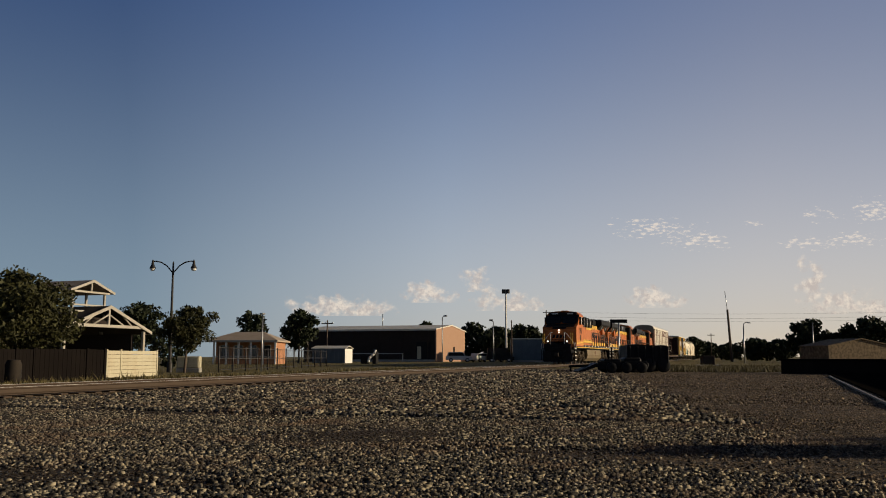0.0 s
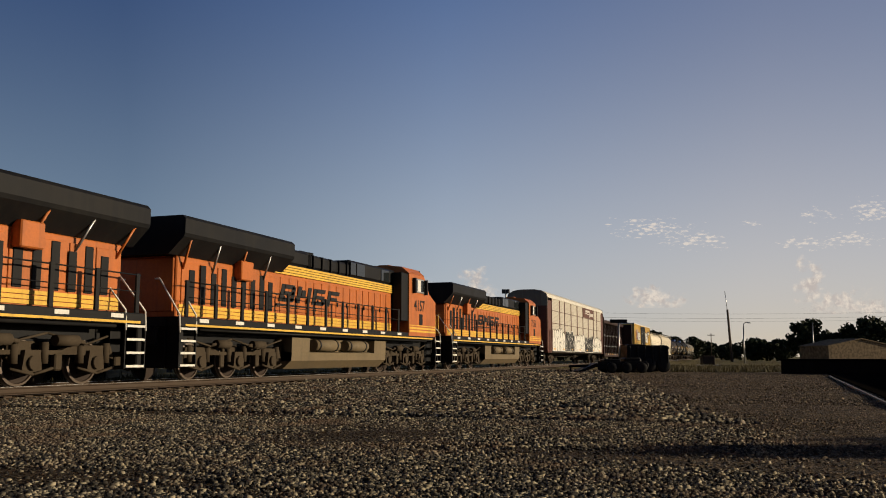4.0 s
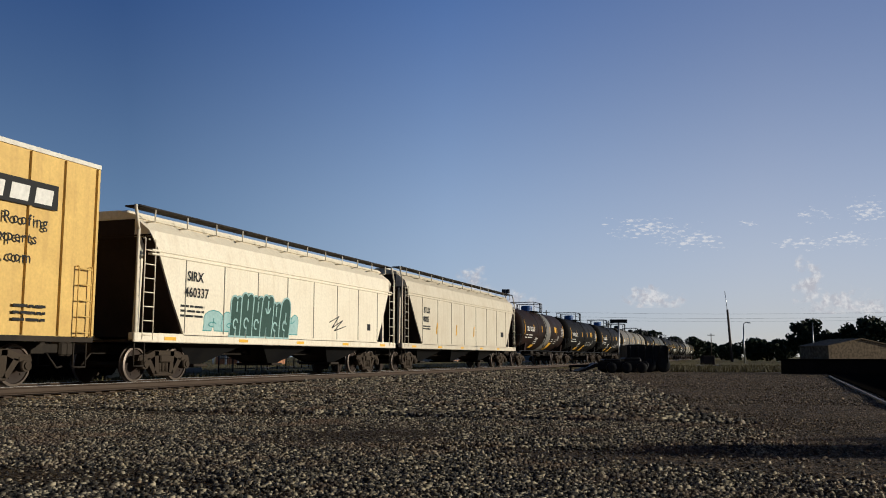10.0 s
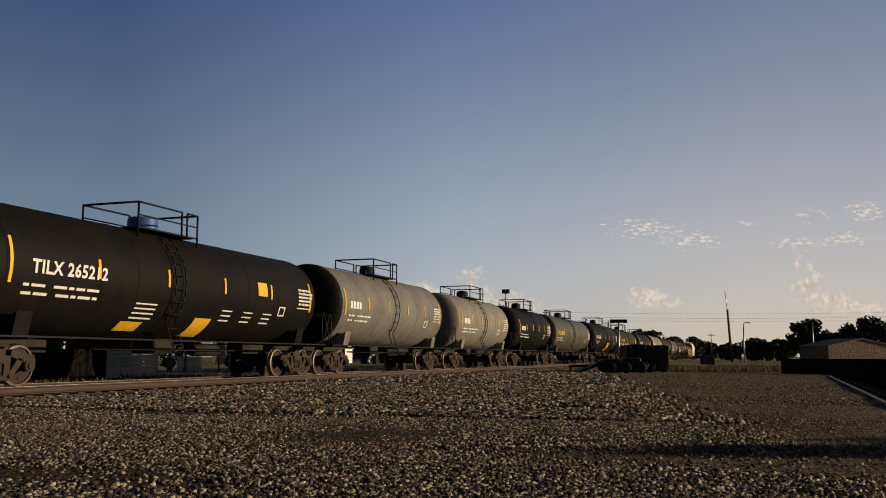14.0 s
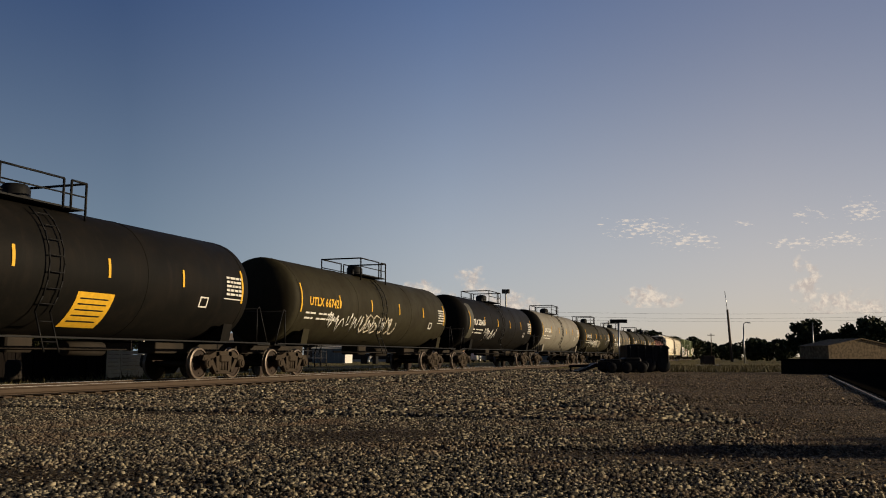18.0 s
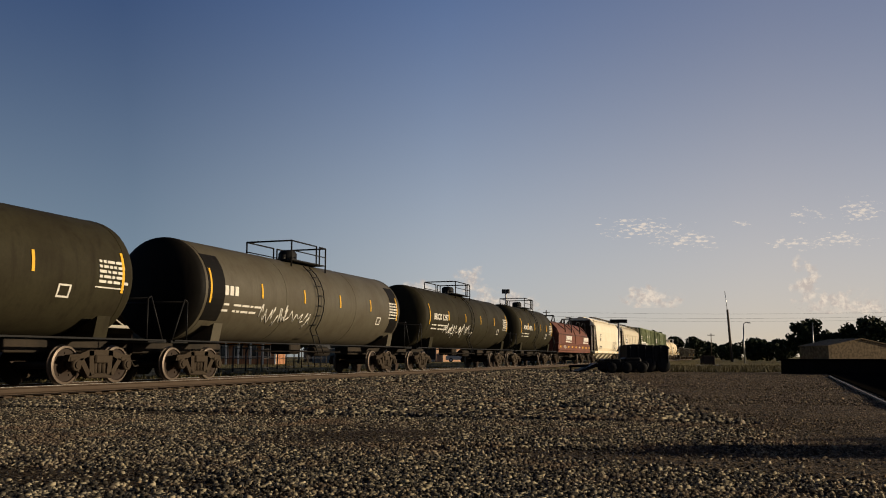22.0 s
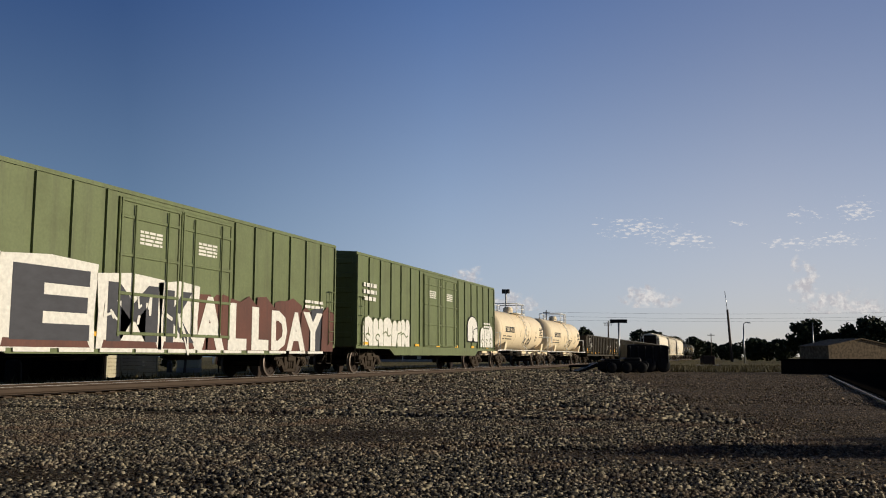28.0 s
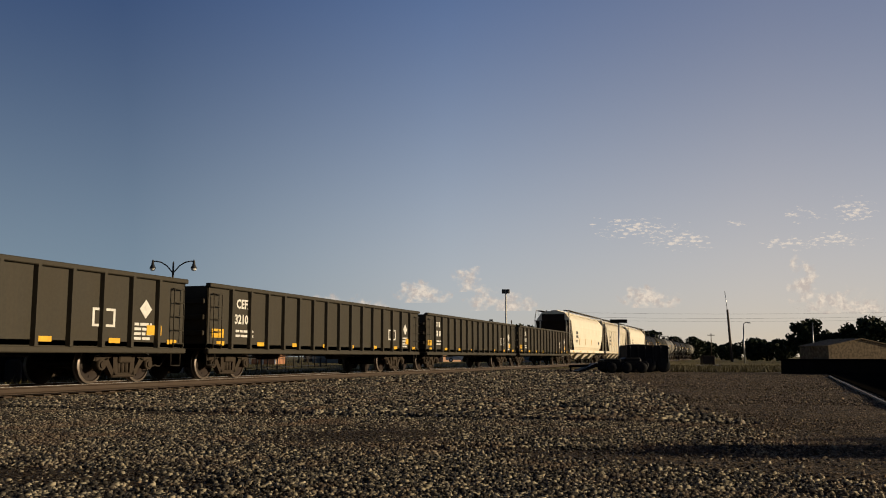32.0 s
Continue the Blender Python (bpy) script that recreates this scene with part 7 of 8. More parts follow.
post("street_lamp", "yard lamp on a pale pole with a short curved arm", -0.55, 127.1, 4.9, 0.12, STEEL, (Shape().bars([(0, 0, 4.85), (0.05, 0, 5.3), (0.35, 0.1, 5.5), (0.7, 0.2, 5.45)], 0.06, 8).box(0.55, 0.95, 0.05, 0.35, 5.36, 5.5, 0.04), STEEL), "street lamp")
post("light_pole", "thin pale pole before the trees", 9.6, 150.0, 6.2, 0.10, STEEL)
for i, (x, y, h) in enumerate(((-61.0, 116.8, 6.2), (-62.8, 126.8, 6.6), (-28.0, 190, 8.5), (-10.0, 265, 7.5), (-34.0, 230, 9.5))):
    p = post("utility_pole", "dark wooden utility pole with a crossarm", x, y, h, 0.14, BARK)
    part("crossarm", Shape().box(-1.0, 1.0, -0.06, 0.06, h - 0.6, h - 0.45, 0.01), BARK, p)
    for k in (-0.9, -0.3, 0.3, 0.9):
        part("insulator", Shape().tube((k, 0, h - 0.45), (k, 0, h - 0.25), 0.06, 6), STEEL, p)
for i, (x, y) in enumerate(((-44.0, 202.0), (34.0, 229.0))):
    p = post("utility_pole", "tall dark wooden utility pole carrying the wires", x, y, 11.6, 0.16, BARK)
    part("crossarm", Shape().box(-0.8, 0.8, -0.06, 0.06, 11.0, 11.15, 0.01), BARK, p)
wires = thing("power_line", "thin dark overhead wires slung between tall poles", "wire")
for z, sag in ((11.15, 0.45), (10.2, 0.55), (9.3, 0.3)):
    part("wire", Shape().bars([(-44 + 78 * k / 16, 202 + 27 * k / 16, z - sag * math.sin(math.pi * k / 16)) for k in range(17)], 0.022, 4), IRON, wires)


def warehouse():
    ob = thing("warehouse", "long warehouse with dark shaded front, pale roof and tan brick end", "building", m=pose(-62.5, 142, 0))
    # shade of the front is put into its near-black colour
    part("wall", Shape().box(-12.4, 12.4, 0, 0.25, 0, 5.5).box(-12.4, -12.15, 0.25, 15.8, 0, 5.5).box(-12.4, 12.4, 15.6, 15.85, 0, 5.5), DARKWALL, ob, "front wall coloured dark for its shaded side")
    part("end_wall", Shape().prism([(0.0, 0), (16.0, 0), (16.0, 5.5), (8.0, 6.35), (0.0, 5.5)], 12.40, 12.62), BRICK_T, ob, "sunlit tan brick gable end")
    part("roof", Shape().prism([(-0.5, 5.42), (8.0, 6.32), (16.5, 5.42), (16.5, 5.6), (8.0, 6.5), (-0.5, 5.6)], -12.7, 12.75), ROOFW, ob, "pale metal roof")
    part("fascia", Shape().box(-12.7, 12.75, -0.56, -0.5, 5.3, 5.58), ROOFW, ob)
    for k in range(6):
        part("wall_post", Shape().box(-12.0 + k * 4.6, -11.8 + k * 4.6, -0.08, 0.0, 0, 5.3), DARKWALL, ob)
    part("door", Shape().box(9.0, 11.6, -0.06, 0.0, 0, 3.4, 0.02), BLACK, ob, "dark doorway")
    part("door_poster", Shape().box(9.2, 9.9, -0.12, -0.06, 0.5, 2.6, 0.02), FENCEW, ob, "pale door panel")
    part("window", Shape().box(12.62, 12.66, 9.0, 9.9, 1.2, 2.6), GLASS, ob)
    part("base_wall", Shape().box(-3, 12.4, -0.3, 0.0, 0, 0.4, 0.02), CONC, ob)
    part("flagpole", Shape().tube((-0.6, 8, 6.3), (-0.6, 8, 8.6), 0.08, 6), STEEL, ob)
    part("porch_rail", Shape().box(-2.0, 7.5, -2.4, -2.3, 1.35, 1.45).box(-2.0, -1.9, -2.4, -2.3, 0, 1.45).box(2.7, 2.8, -2.4, -2.3, 0, 1.45).box(7.4, 7.5, -2.4, -2.3, 0, 1.45), STEEL, ob)
    return ob


warehouse()


def depot():
    ob = thing("depot_building", "low orange brick depot with a pale porch roof on white columns", "building", m=pose(-53.0, 88, 0, 0, 0, 18.9))
    part("wall", Shape().box(-4.4, 2.5, 1.6, 7.5, 0, 2.75, 0.02), BRICK_O, ob, "orange brick wall")
    part("roof", Shape().loft([[(-5.2, -0.4, 2.55), (3.0, -0.4, 2.55), (3.0, 8.2, 2.55), (-5.2, 8.2, 2.55)], [(-5.2, -0.4, 2.70), (3.0, -0.4, 2.70), (3.0, 8.2, 2.70), (-5.2, 8.2, 2.70)], [(-2.6, 3.6, 3.75), (0.6, 3.6, 3.75), (0.6, 4.2, 3.75), (-2.6, 4.2, 3.75)]]), ROOFM, ob, "pale tan hip roof")
    part("fascia", Shape().box(-5.2, 3.0, -0.46, -0.4, 2.48, 2.72), TIMBER, ob)
    for k in range(6):
        part("column", Shape().box(-4.3 + k * 1.38, -4.1 + k * 1.38, -0.2, 0.02, 0, 2.55, 0.02), MARKW, ob, "white porch column")
    part("porch_rail", Shape().box(-4.3, 2.6, -0.12, -0.06, 0.85, 0.93), TIMBER, ob)
    for k in range(4):
        w = part("window", Shape().box(-3.9 + k * 1.6, -2.9 + k * 1.6, 1.54, 1.6, 0.7, 2.2), TIMBER, ob)
        part("pane", Shape().box(-3.82 + k * 1.6, -2.98 + k * 1.6, 1.51, 1.54, 0.78, 2.12), GLASS, w)
    return ob


depot()


def pavilion():
    ob = thing("playground_pavilion", "timber pavilion with white gable truss and an open roofed cupola", "pavilion", m=pose(-39.62, 47.77, 0))
    part("roof", Shape().prism([(-4.5, 2.42), (0, 4.02), (4.3, 2.42), (4.3, 2.54), (0, 4.16), (-4.5, 2.54)], -7.5, 0.25), DARKWALL, ob, "brown gable roof")
    for e, y in ((-1, -4.5), (1, 4.3)):
        part("barge_board", Shape().prism([(0, 3.98), (0, 4.2), (y, 2.58), (y, 2.38)], 0.25, 0.33), TIMBER, ob, "white barge board")
        part("eave_board", Shape().box(-7.5, 0.25, *sorted((y, y + e * 0.05)), 2.36, 2.56), TIMBER, ob)
        for x in (-7.0, -3.5, 0.05):
            part("post", Shape().box(x - 0.1, x + 0.1, y * 0.86 - 0.1, y * 0.86 + 0.1, 0, 2.6, 0.015), TIMBER, ob)
    part("tie_beam", Shape().box(0.10, 0.24, -3.4, 3.2, 2.74, 2.94, 0.01), TIMBER, ob, "white tie beam")
    part("king_post", Shape().box(0.12, 0.22, -0.08, 0.08, 2.9, 4.0), TIMBER, ob)
    for a, b in (((-1.5, 2.9), (0, 3.6)), ((1.5, 2.9), (0, 3.6)), ((-2.3, 2.9), (-1.4, 3.5)), ((2.3, 2.9), (1.4, 3.5))):
        part("strut", Shape().tube((0.17, *a), (0.17, *b), 0.055, 6), TIMBER, ob)
    part("back_wall", Shape().box(-7.4, -7.2, -3.8, 3.6, 0, 2.5).box(-7.2, -0.6, 3.3, 3.5, 0, 2.4), DARKWALL, ob)
    # cupola over the ridge
    for x in (-4.3, -2.6, -1.1):
        for y in (-2.0, 1.0):
            part("cupola_post", Shape().box(x - 0.07, x + 0.07, y - 0.07, y + 0.07, 3.3, 5.12, 0.01), TIMBER, ob)
    part("cupola_roof", Shape().prism([(-2.6, 5.02), (-0.52, 5.72), (1.56, 5.02), (1.56, 5.12), (-0.52, 5.84), (-2.6, 5.12)], -4.8, -0.75), ROOFM, ob, "pale cupola roof")
    for y in (-2.6, 1.56):
        part("cupola_barge", Shape().prism([(-0.52, 5.68), (-0.52, 5.86), (y, 5.14), (y, 4.98)], -0.75, -0.68), TIMBER, ob)
    part("cupola_tie", Shape().box(-0.95, -0.82, -2.2, 1.2, 4.98, 5.1).box(-4.6, -0.9, -2.1, -1.98, 4.98, 5.1), TIMBER, ob)
    part("cupola_king_post", Shape().box(-0.95, -0.85, -0.57, -0.47, 5.0, 5.7), TIMBER, ob)
    for z in (3.75, 4.15):
        part("cupola_rail", Shape().box(-4.5, -0.9, -2.06, -1.96, z, z + 0.1).box(-1.16, -1.06, -2.0, 1.0, z, z + 0.1), TIMBER, ob)
    part("cupola_curb", Shape().box(-4.6, -0.9, -2.15, 1.15, 2.9, 3.42, 0.02), DARKWALL, ob)
    return ob


pavilion()


def board_fence(label, x0, y0, x1, y1, h, mat, n, rails=True):
    ob = thing("board_fence", label, "fence", m=Matrix.Translation((x0, y0, 0)) @ Matrix.Rotation(math.atan2(y1 - y0, x1 - x0), 4, "Z"))
    L = math.hypot(x1 - x0, y1 - y0)
    for k in range(n):
        a = L * k / n
        part("board", Shape().box(a + 0.004, a + L / n - 0.004, -0.012, 0.012, 0.03, h - random.uniform(0, 0.02), 0.004), mat, ob)
    for z in (0.25, h * 0.55, h - 0.12):
        part("rail", Shape().box(0, L, -0.06, -0.012, z, z + 0.07, 0.005), mat, ob)
    for a in (0.0, L * 0.27, L):
        part("post", Shape().box(a - 0.05, a + 0.05, -0.07, 0.05, 0, h + 0.03, 0.01), mat, ob)
    return ob


def slat_fence(label, x0, y0, x1, y1, h, mat):
    ob = thing("slat_fence", label, "fence", m=Matrix.Translation((x0, y0, 0)) @ Matrix.Rotation(math.atan2(y1 - y0, x1 - x0), 4, "Z"))
    L = math.hypot(x1 - x0, y1 - y0)
    for a, b in ((0.02, L * 0.74 - 0.03), (L * 0.74 + 0.03, L - 0.02)):
        for k in range(7):
            z = 0.06 + (h - 0.08) * k / 7
            part("board", Shape().box(a, b, -0.012, 0.012 + 0.004 * (k % 2), z, z + h / 7 - 0.022, 0.005), mat, ob)
    for a in (0.0, L * 0.74, L):
        part("post", Shape().box(a - 0.04, a + 0.04, -0.05, 0.04, 0, h + 0.02, 0.008), mat, ob)
    return ob


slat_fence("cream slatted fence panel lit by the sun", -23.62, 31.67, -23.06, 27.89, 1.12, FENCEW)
# these boards hold their shade in a near-black colour
board_fence("weathered board fence coloured near black for shade", -23.08, 27.8, -23.31, 24.57, 1.14, FENCED, 16)
board_fence("weathered board fence coloured near black for shade", -23.32, 24.5, -22.38, 20.6, 1.12, FENCED, 18)
junk = thing("scrap_barrel", "pale dented plastic barrel beside the dark fence", "barrel", m=pose(-21.7, 22.0, 0))
part("body", Shape().lathe([(0, 0.2), (0.05, 0.24), (0.3, 0.25), (0.32, 0.235), (0.6, 0.25), (0.72, 0.2)], 14, "z"), UNDER, junk)
part("lid", Shape().lathe([(0.72, 0.21), (0.75, 0.2), (0.76, 0.05)], 14, "z"), UNDER, junk)


ub = thing("utility_cabinet", "pale low utility cabinet under the small tree", "cabinet", m=pose(-28.9, 41.6, 0, 0, 0, 20))
part("plinth", Shape().box(-0.62, 0.62, -0.3, 0.3, 0, 0.25, 0.02), CONC, ub)
part("box", Shape().box(-0.6, 0.6, -0.28, 0.28, 0.25, 0.88, 0.03), FENCEW, ub)
for k in (-1, 1):
    part("door", Shape().box(*sorted((k * 0.03, k * 0.55)), -0.31, -0.28, 0.30, 0.82, 0.01), FENCEW, ub)


def iron_fence():
    ob = thing("iron_fence", "black wire fence on slim posts along the park", "fence")
    for k in range(13):
        x, y = -27.3 + k * 0.0 - 0.75 * k, 42.0 + k * 2.6
        part("post", Shape().tube((x, y, 0), (x, y, 1.45), 0.045, 8), IRON, ob)
    for z in (0.15, 0.75, 1.35):
        part("rail", Shape().tube((-27.3, 42.0, z), (-27.3 - 9.0, 42.0 + 31.2, z), 0.02, 6), IRON, ob)
    for k in range(80):
        q = k / 80
        part("wire", Shape().tube((-27.3 - 9.0 * q, 42.0 + 31.2 * q, 0.15), (-27.3 - 9.0 * q, 42.0 + 31.2 * q, 1.35), 0.008, 4), IRON, ob)
    return ob


iron_fence()


def shed():
    ob = thing("storage_shed", "pale metal storage shed, front coloured for shade, sunlit white end", "shed", m=pose(-53.9, 109.3, 0, 0, 0, 8))
    # white shed: blue-grey on the front paints in its shade
    part("wall", Shape().box(-2.3, 2.3, 0, 3.4, 0, 1.95, 0.02), BLUEGREY, ob)
    part("end_wall", Shape().box(2.3, 2.36, 0, 3.4, 0, 1.95), MARKW, ob, "white end wall")
    part("roof", Shape().prism([(-0.15, 1.93), (1.7, 2.3), (3.55, 1.93), (3.55, 2.0), (1.7, 2.38), (-0.15, 2.0)], -2.45, 2.5), ROOFW, ob)
    for k in range(8):
        part("wall_rib", Shape().box(-2.1 + k * 0.58, -2.05 + k * 0.58, -0.03, 0, 0, 1.93), BLUEGREY, ob)
    return ob


shed()


def car_thing(name, label, x, y, rz, mat, L=4.6, H=1.6, cab=(0.25, 0.95)):
    ob = thing(name, label, "car", "parked cars", pose(x, y, 0, 0, 0, rz))
    w = 0.9
    part("body", Shape().prism([(-L / 2, 0.35), (L / 2, 0.35), (L / 2, 0.85), (L / 2 - 0.9, 1.0), (-L / 2, 1.0)], -w, w, "y"), mat, ob)
    a, b = -L / 2 + L * (1 - cab[1]), -L / 2 + L * (1 - cab[0])
    part("cabin", Shape().prism([(a, 0.98), (b, 0.98), (b - 0.55, H), (a + 0.2, H)], -w + 0.08, w - 0.08, "y"), mat, ob)
    for d in (-1, 1):
        part("side_window", Shape().prism([(a + 0.15, 1.02), (b - 0.15, 1.02), (b - 0.6, H - 0.08), (a + 0.3, H - 0.08)], d * (w - 0.09), d * (w - 0.06), "y"), GLASS, ob)
        for e in (-1, 1):
            wh = part("wheel", Shape().lathe([(-0.1, 0.1), (-0.1, 0.34), (0.1, 0.34), (0.1, 0.1)], 16, "y", (e * L * 0.31, d * (w - 0.08), 0.34)), BLACK, ob)
            part("hub", Shape().lathe([(-0.11, 0.02), (-0.11, 0.2), (0.11, 0.2), (0.11, 0.02)], 12, "y", (e * L * 0.31, d * (w - 0.08), 0.34)), STEEL, wh)
    return ob


SILVER = paint("silver_car_paint", (0.45, 0.45, 0.46), 0.3, dirt=0.1, streak=0.1, metal=0.4)
car_thing("parked_suv", "silver sport utility car parked by the warehouse", -45.8, 141.8, 20, SILVER, 4.4, 1.65)
car_thing("parked_car", "pale car parked by the warehouse", -43.0, 146.0, 60, MARKW, 4.3, 1.45)
car_thing("parked_car", "grey car parked in the row", -41.5, 147.5, 70, SILVER, 4.3, 1.45)
car_thing("parked_van", "dark van parked beside the light pole", -39.3, 143.9, 20, BLACK, 4.6, 2.3, (0.12, 0.98))


def container():
    ob = thing("storage_building", "dark blue-grey ribbed metal storage building", "building", m=pose(-34.5, 147.5, 0, 0, 0, 18.9))
    part("wall", Shape().box(-3.6, 3.6, 0, 3.0, 0.3, 3.8, 0.03), BLUEGREY, ob)
    for k in range(16):
        part("wall_rib", Shape().box(-3.5 + k * 0.46, -3.42 + k * 0.46, -0.05, 0, 0.35, 3.75), BLUEGREY, ob)
    part("roof", Shape().prism([(-0.1, 3.8), (1.5, 4.0), (3.1, 3.8)], -3.65, 3.65), BLUEGREY, ob)
    part("base", Shape().box(-3.4, 3.4, 0.1, 2.9, 0, 0.3), CONC, ob)
    return ob


container()


def slide():
    ob = thing("playground_slide", "dark playground frame with a curved pale slide", "slide", m=pose(-44.5, 101.8, 0))
    part("frame", Shape().box(-1.1, -0.2, -0.4, 0.4, 0, 1.0, 0.05).box(0.5, 1.0, -0.4, 0.4, 0, 1.5, 0.05), BLACK, ob)
    part("chute", Shape().bars([(0.9, -0.3, 1.7), (0.75, -0.4, 1.2), (0.35, -0.5, 0.9), (0.1, -0.6, 0.5), (0.15, -0.7, 0.15)], 0.16, 8), MARKW, ob, "pale curved chute")
    return ob


slide()

# ---- dock, siding and yard things on the near side of the track ----


# near-black dock colour, with the shade on its face put in
DOCKDARK = paint("shaded_dock_timber", (0.016, 0.013, 0.011), 0.9, (0.03, 0.024, 0.02), 0.5, 0.4, gloss=0.05)


def dock():
    ob = thing("loading_dock", "low dark timber and concrete loading dock wall", "dock", kind="structure")
    part("wall", Shape().prism([(1.52, 48.2), (7.2, 46.8), (6.3, 18.0), (30.0, 18.0), (30.0, 52.0), (1.6, 49.4)], -0.05, 0.66, "z"), DOCKDARK, ob, "dark dock wall")
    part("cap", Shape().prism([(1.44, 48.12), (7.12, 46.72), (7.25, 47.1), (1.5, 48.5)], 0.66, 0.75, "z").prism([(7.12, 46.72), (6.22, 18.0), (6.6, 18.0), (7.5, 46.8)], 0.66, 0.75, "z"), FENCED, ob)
    return ob


dock()
# black sheet over the dirt deepens the shadow that the dock casts
DOCKSHADOW = paint("dock_shadow_black", (0.010, 0.009, 0.008), 0.95, (0.018, 0.015, 0.012), 0.5, 0.0, bump=0.8, gloss=0.0)
thing("siding_bed", "black sheet on the ground for the dock's shadow", "track bed", shape=Shape().prism([(2.25, 12.0), (3.45, 42.0), (3.6, 47.6), (7.1, 46.7), (6.2, 18.1), (6.0, 12.0)], -0.08, 0.045, "z"), material=DOCKSHADOW, kind="structure")
sid = thing("siding_rails", "old worn rail set in the dirt beside the dock", "railway track", kind="structure")
part("rail", Shape().prism([(2.03, 12.0), (2.08, 12.0), (3.28, 42.0), (3.23, 42.0)], -0.02, 0.05, "z"), paint("worn_rail", (0.26, 0.23, 0.19), 0.5, (0.1, 0.06, 0.04), 0.5, 0.0, 0.4), sid)


SPECK = plain("speckled_tan_shingle", (0.24, 0.175, 0.105), 0.9, 0.0, 0.75, 2.5)


def gable_house():
    ob = thing("tan_building", "low tan building with a wide gable behind the dock", "building", m=pose(15.6, 143.3, 0, 0, 0, 31))
    part("wall", Shape().prism([(-5.4, 0), (5.4, 0), (5.4, 2.45), (0, 3.5), (-5.4, 2.45)], 0, 7, "y"), SPECK, ob, "speckled tan gable wall")
    part("roof", Shape().prism([(-5.6, 2.38), (0, 3.46), (5.6, 2.38), (5.6, 2.5), (0, 3.58), (-5.6, 2.5)], -0.25, 7.2, "y"), SPECK, ob)
    return ob


gable_house()


def road_wheel(ob, x, y, r, w):
    tyre = part("wheel", Shape().lathe([(-w, r * 0.4), (-w, r * 0.9), (-w * 0.8, r), (w * 0.8, r), (w, r * 0.9), (w, r * 0.4)], 18, "y", (x, y, r)), BLACK, ob)
    part("hub", Shape().lathe([(-w * 0.9, r * 0.1), (-w * 0.9, r * 0.45), (w * 0.9, r * 0.45), (w * 0.9, r * 0.1)], 12, "y", (x, y, r)), UNDER, tyre)


def flat_trailer():
    ob = thing("equipment_trailer", "dark low flatbed equipment trailer on small wheels", "trailer", m=pose(-6.75, 48.6, 0, 0, 0, 18.9))
    part("deck", Shape().box(-1.3, 1.5, -1.0, 1.0, 0.30, 0.52, 0.03), BLACK, ob)
    part("side_board", Shape().box(-1.2, 1.4, -1.03, -0.98, 0.18, 0.62, 0.01), BLACK, ob)
    part("tongue", Shape().tube((-1.3, 0, 0.4), (-2.6, 0, 0.34), 0.07, 6).tube((-2.5, 0, 0.34), (-2.5, 0, 0.0), 0.05, 6), BLACK, ob)
    part("ramp", Shape().prism([(-1.3, 0.5), (-2.2, 0.10), (-2.2, 0.0), (-1.3, 0.3)], -0.9, 0.9, "y"), BLACK, ob)
    part("load", Shape().box(-0.8, 0.1, -0.7, 0.7, 0.52, 0.74, 0.06).box(0.3, 1.2, -0.6, 0.8, 0.52, 0.82, 0.08), BLACK, ob, "dark tarped load")
    for e in (-0.5, 0.3, 1.1):
        for d in (-1, 1):
            road_wheel(ob, e, d * 1.08, 0.28, 0.11)
    return ob


flat_trailer()


def dump_bed():
    ob = thing("loaded_dump_trailer", "dark high-sided dump trailer heaped with scrap", "trailer", m=pose(-5.6, 51.6, 0, 0, 0, 18.9))
    part("bed", Shape().prism([(-1.20, 0.50), (0.95, 0.50), (1.08, 1.30), (1.02, 1.48), (-1.2, 1.50)], -1.05, 1.05, "y"), BLACK, ob)
    rnd = random.Random(8)
    for k in range(18):
        x, z = rnd.uniform(-1.0, 0.95), rnd.uniform(1.3, 1.45)
        part("scrap_piece", Shape().box(x - 0.2, x + 0.2, -0.7 + rnd.random() * 0.3, 0.6, z - 0.2, z + rnd.uniform(0.04, 0.14), 0.05), BLACK, ob)
    for k in range(6):
        x = -1.1 + k * 0.42
        part("side_rib", Shape().box(x, x + 0.09, -1.12, -1.04, 0.52, 1.44, 0.02), BLACK, ob)
    for k in range(4):
        z = 0.55 + k * 0.24
        part("tail_rib", Shape().box(1.0, 1.16 + 0.04 * (k % 2), -0.95, 0.95, z, z + 0.12, 0.03), BLACK, ob)
    part("chassis", Shape().box(-1.3, 1.15, -0.95, 0.95, 0.28, 0.54, 0.02), BLACK, ob)
    part("mud_flap", Shape().box(1.08, 1.11, -1.0, -0.4, 0.08, 0.5).box(1.08, 1.11, 0.4, 1.0, 0.08, 0.5), BLACK, ob)
    for e in (-0.8, 0.02, 0.8):
        for d in (-1, 1):
            road_wheel(ob, e, d * 0.95, 0.38, 0.14)
    return ob


dump_bed()
sg = thing("yard_sign", "dark sign board on a slim post", "sign", m=pose(-6.85, 50.4, 0, 0, 0, 18.9))
part("post", Shape().tube((0, 0, 0), (0, 0, 2.8), 0.05, 8), STEEL, sg)
part("board", Shape().box(-0.48, 0.48, -0.05, 0.05, 2.74, 2.94, 0.01), BLACK, sg)
eb = thing("electric_box", "dark blue-grey electric cabinet on a concrete pad", "electric cabinet", m=pose(-3.3, 78.2, 0, 0, 0, 18.9))
part("pad", Shape().box(-0.9, 0.9, -0.6, 0.6, 0, 0.2, 0.02), CONC, eb)
part("cabinet", Shape().box(-0.5, 0.5, -0.4, 0.4, 0.2, 0.95, 0.03), DARKWALL, eb)
part("door", Shape().box(-0.44, 0.44, -0.43, -0.4, 0.26, 0.88, 0.01), DARKWALL, eb)

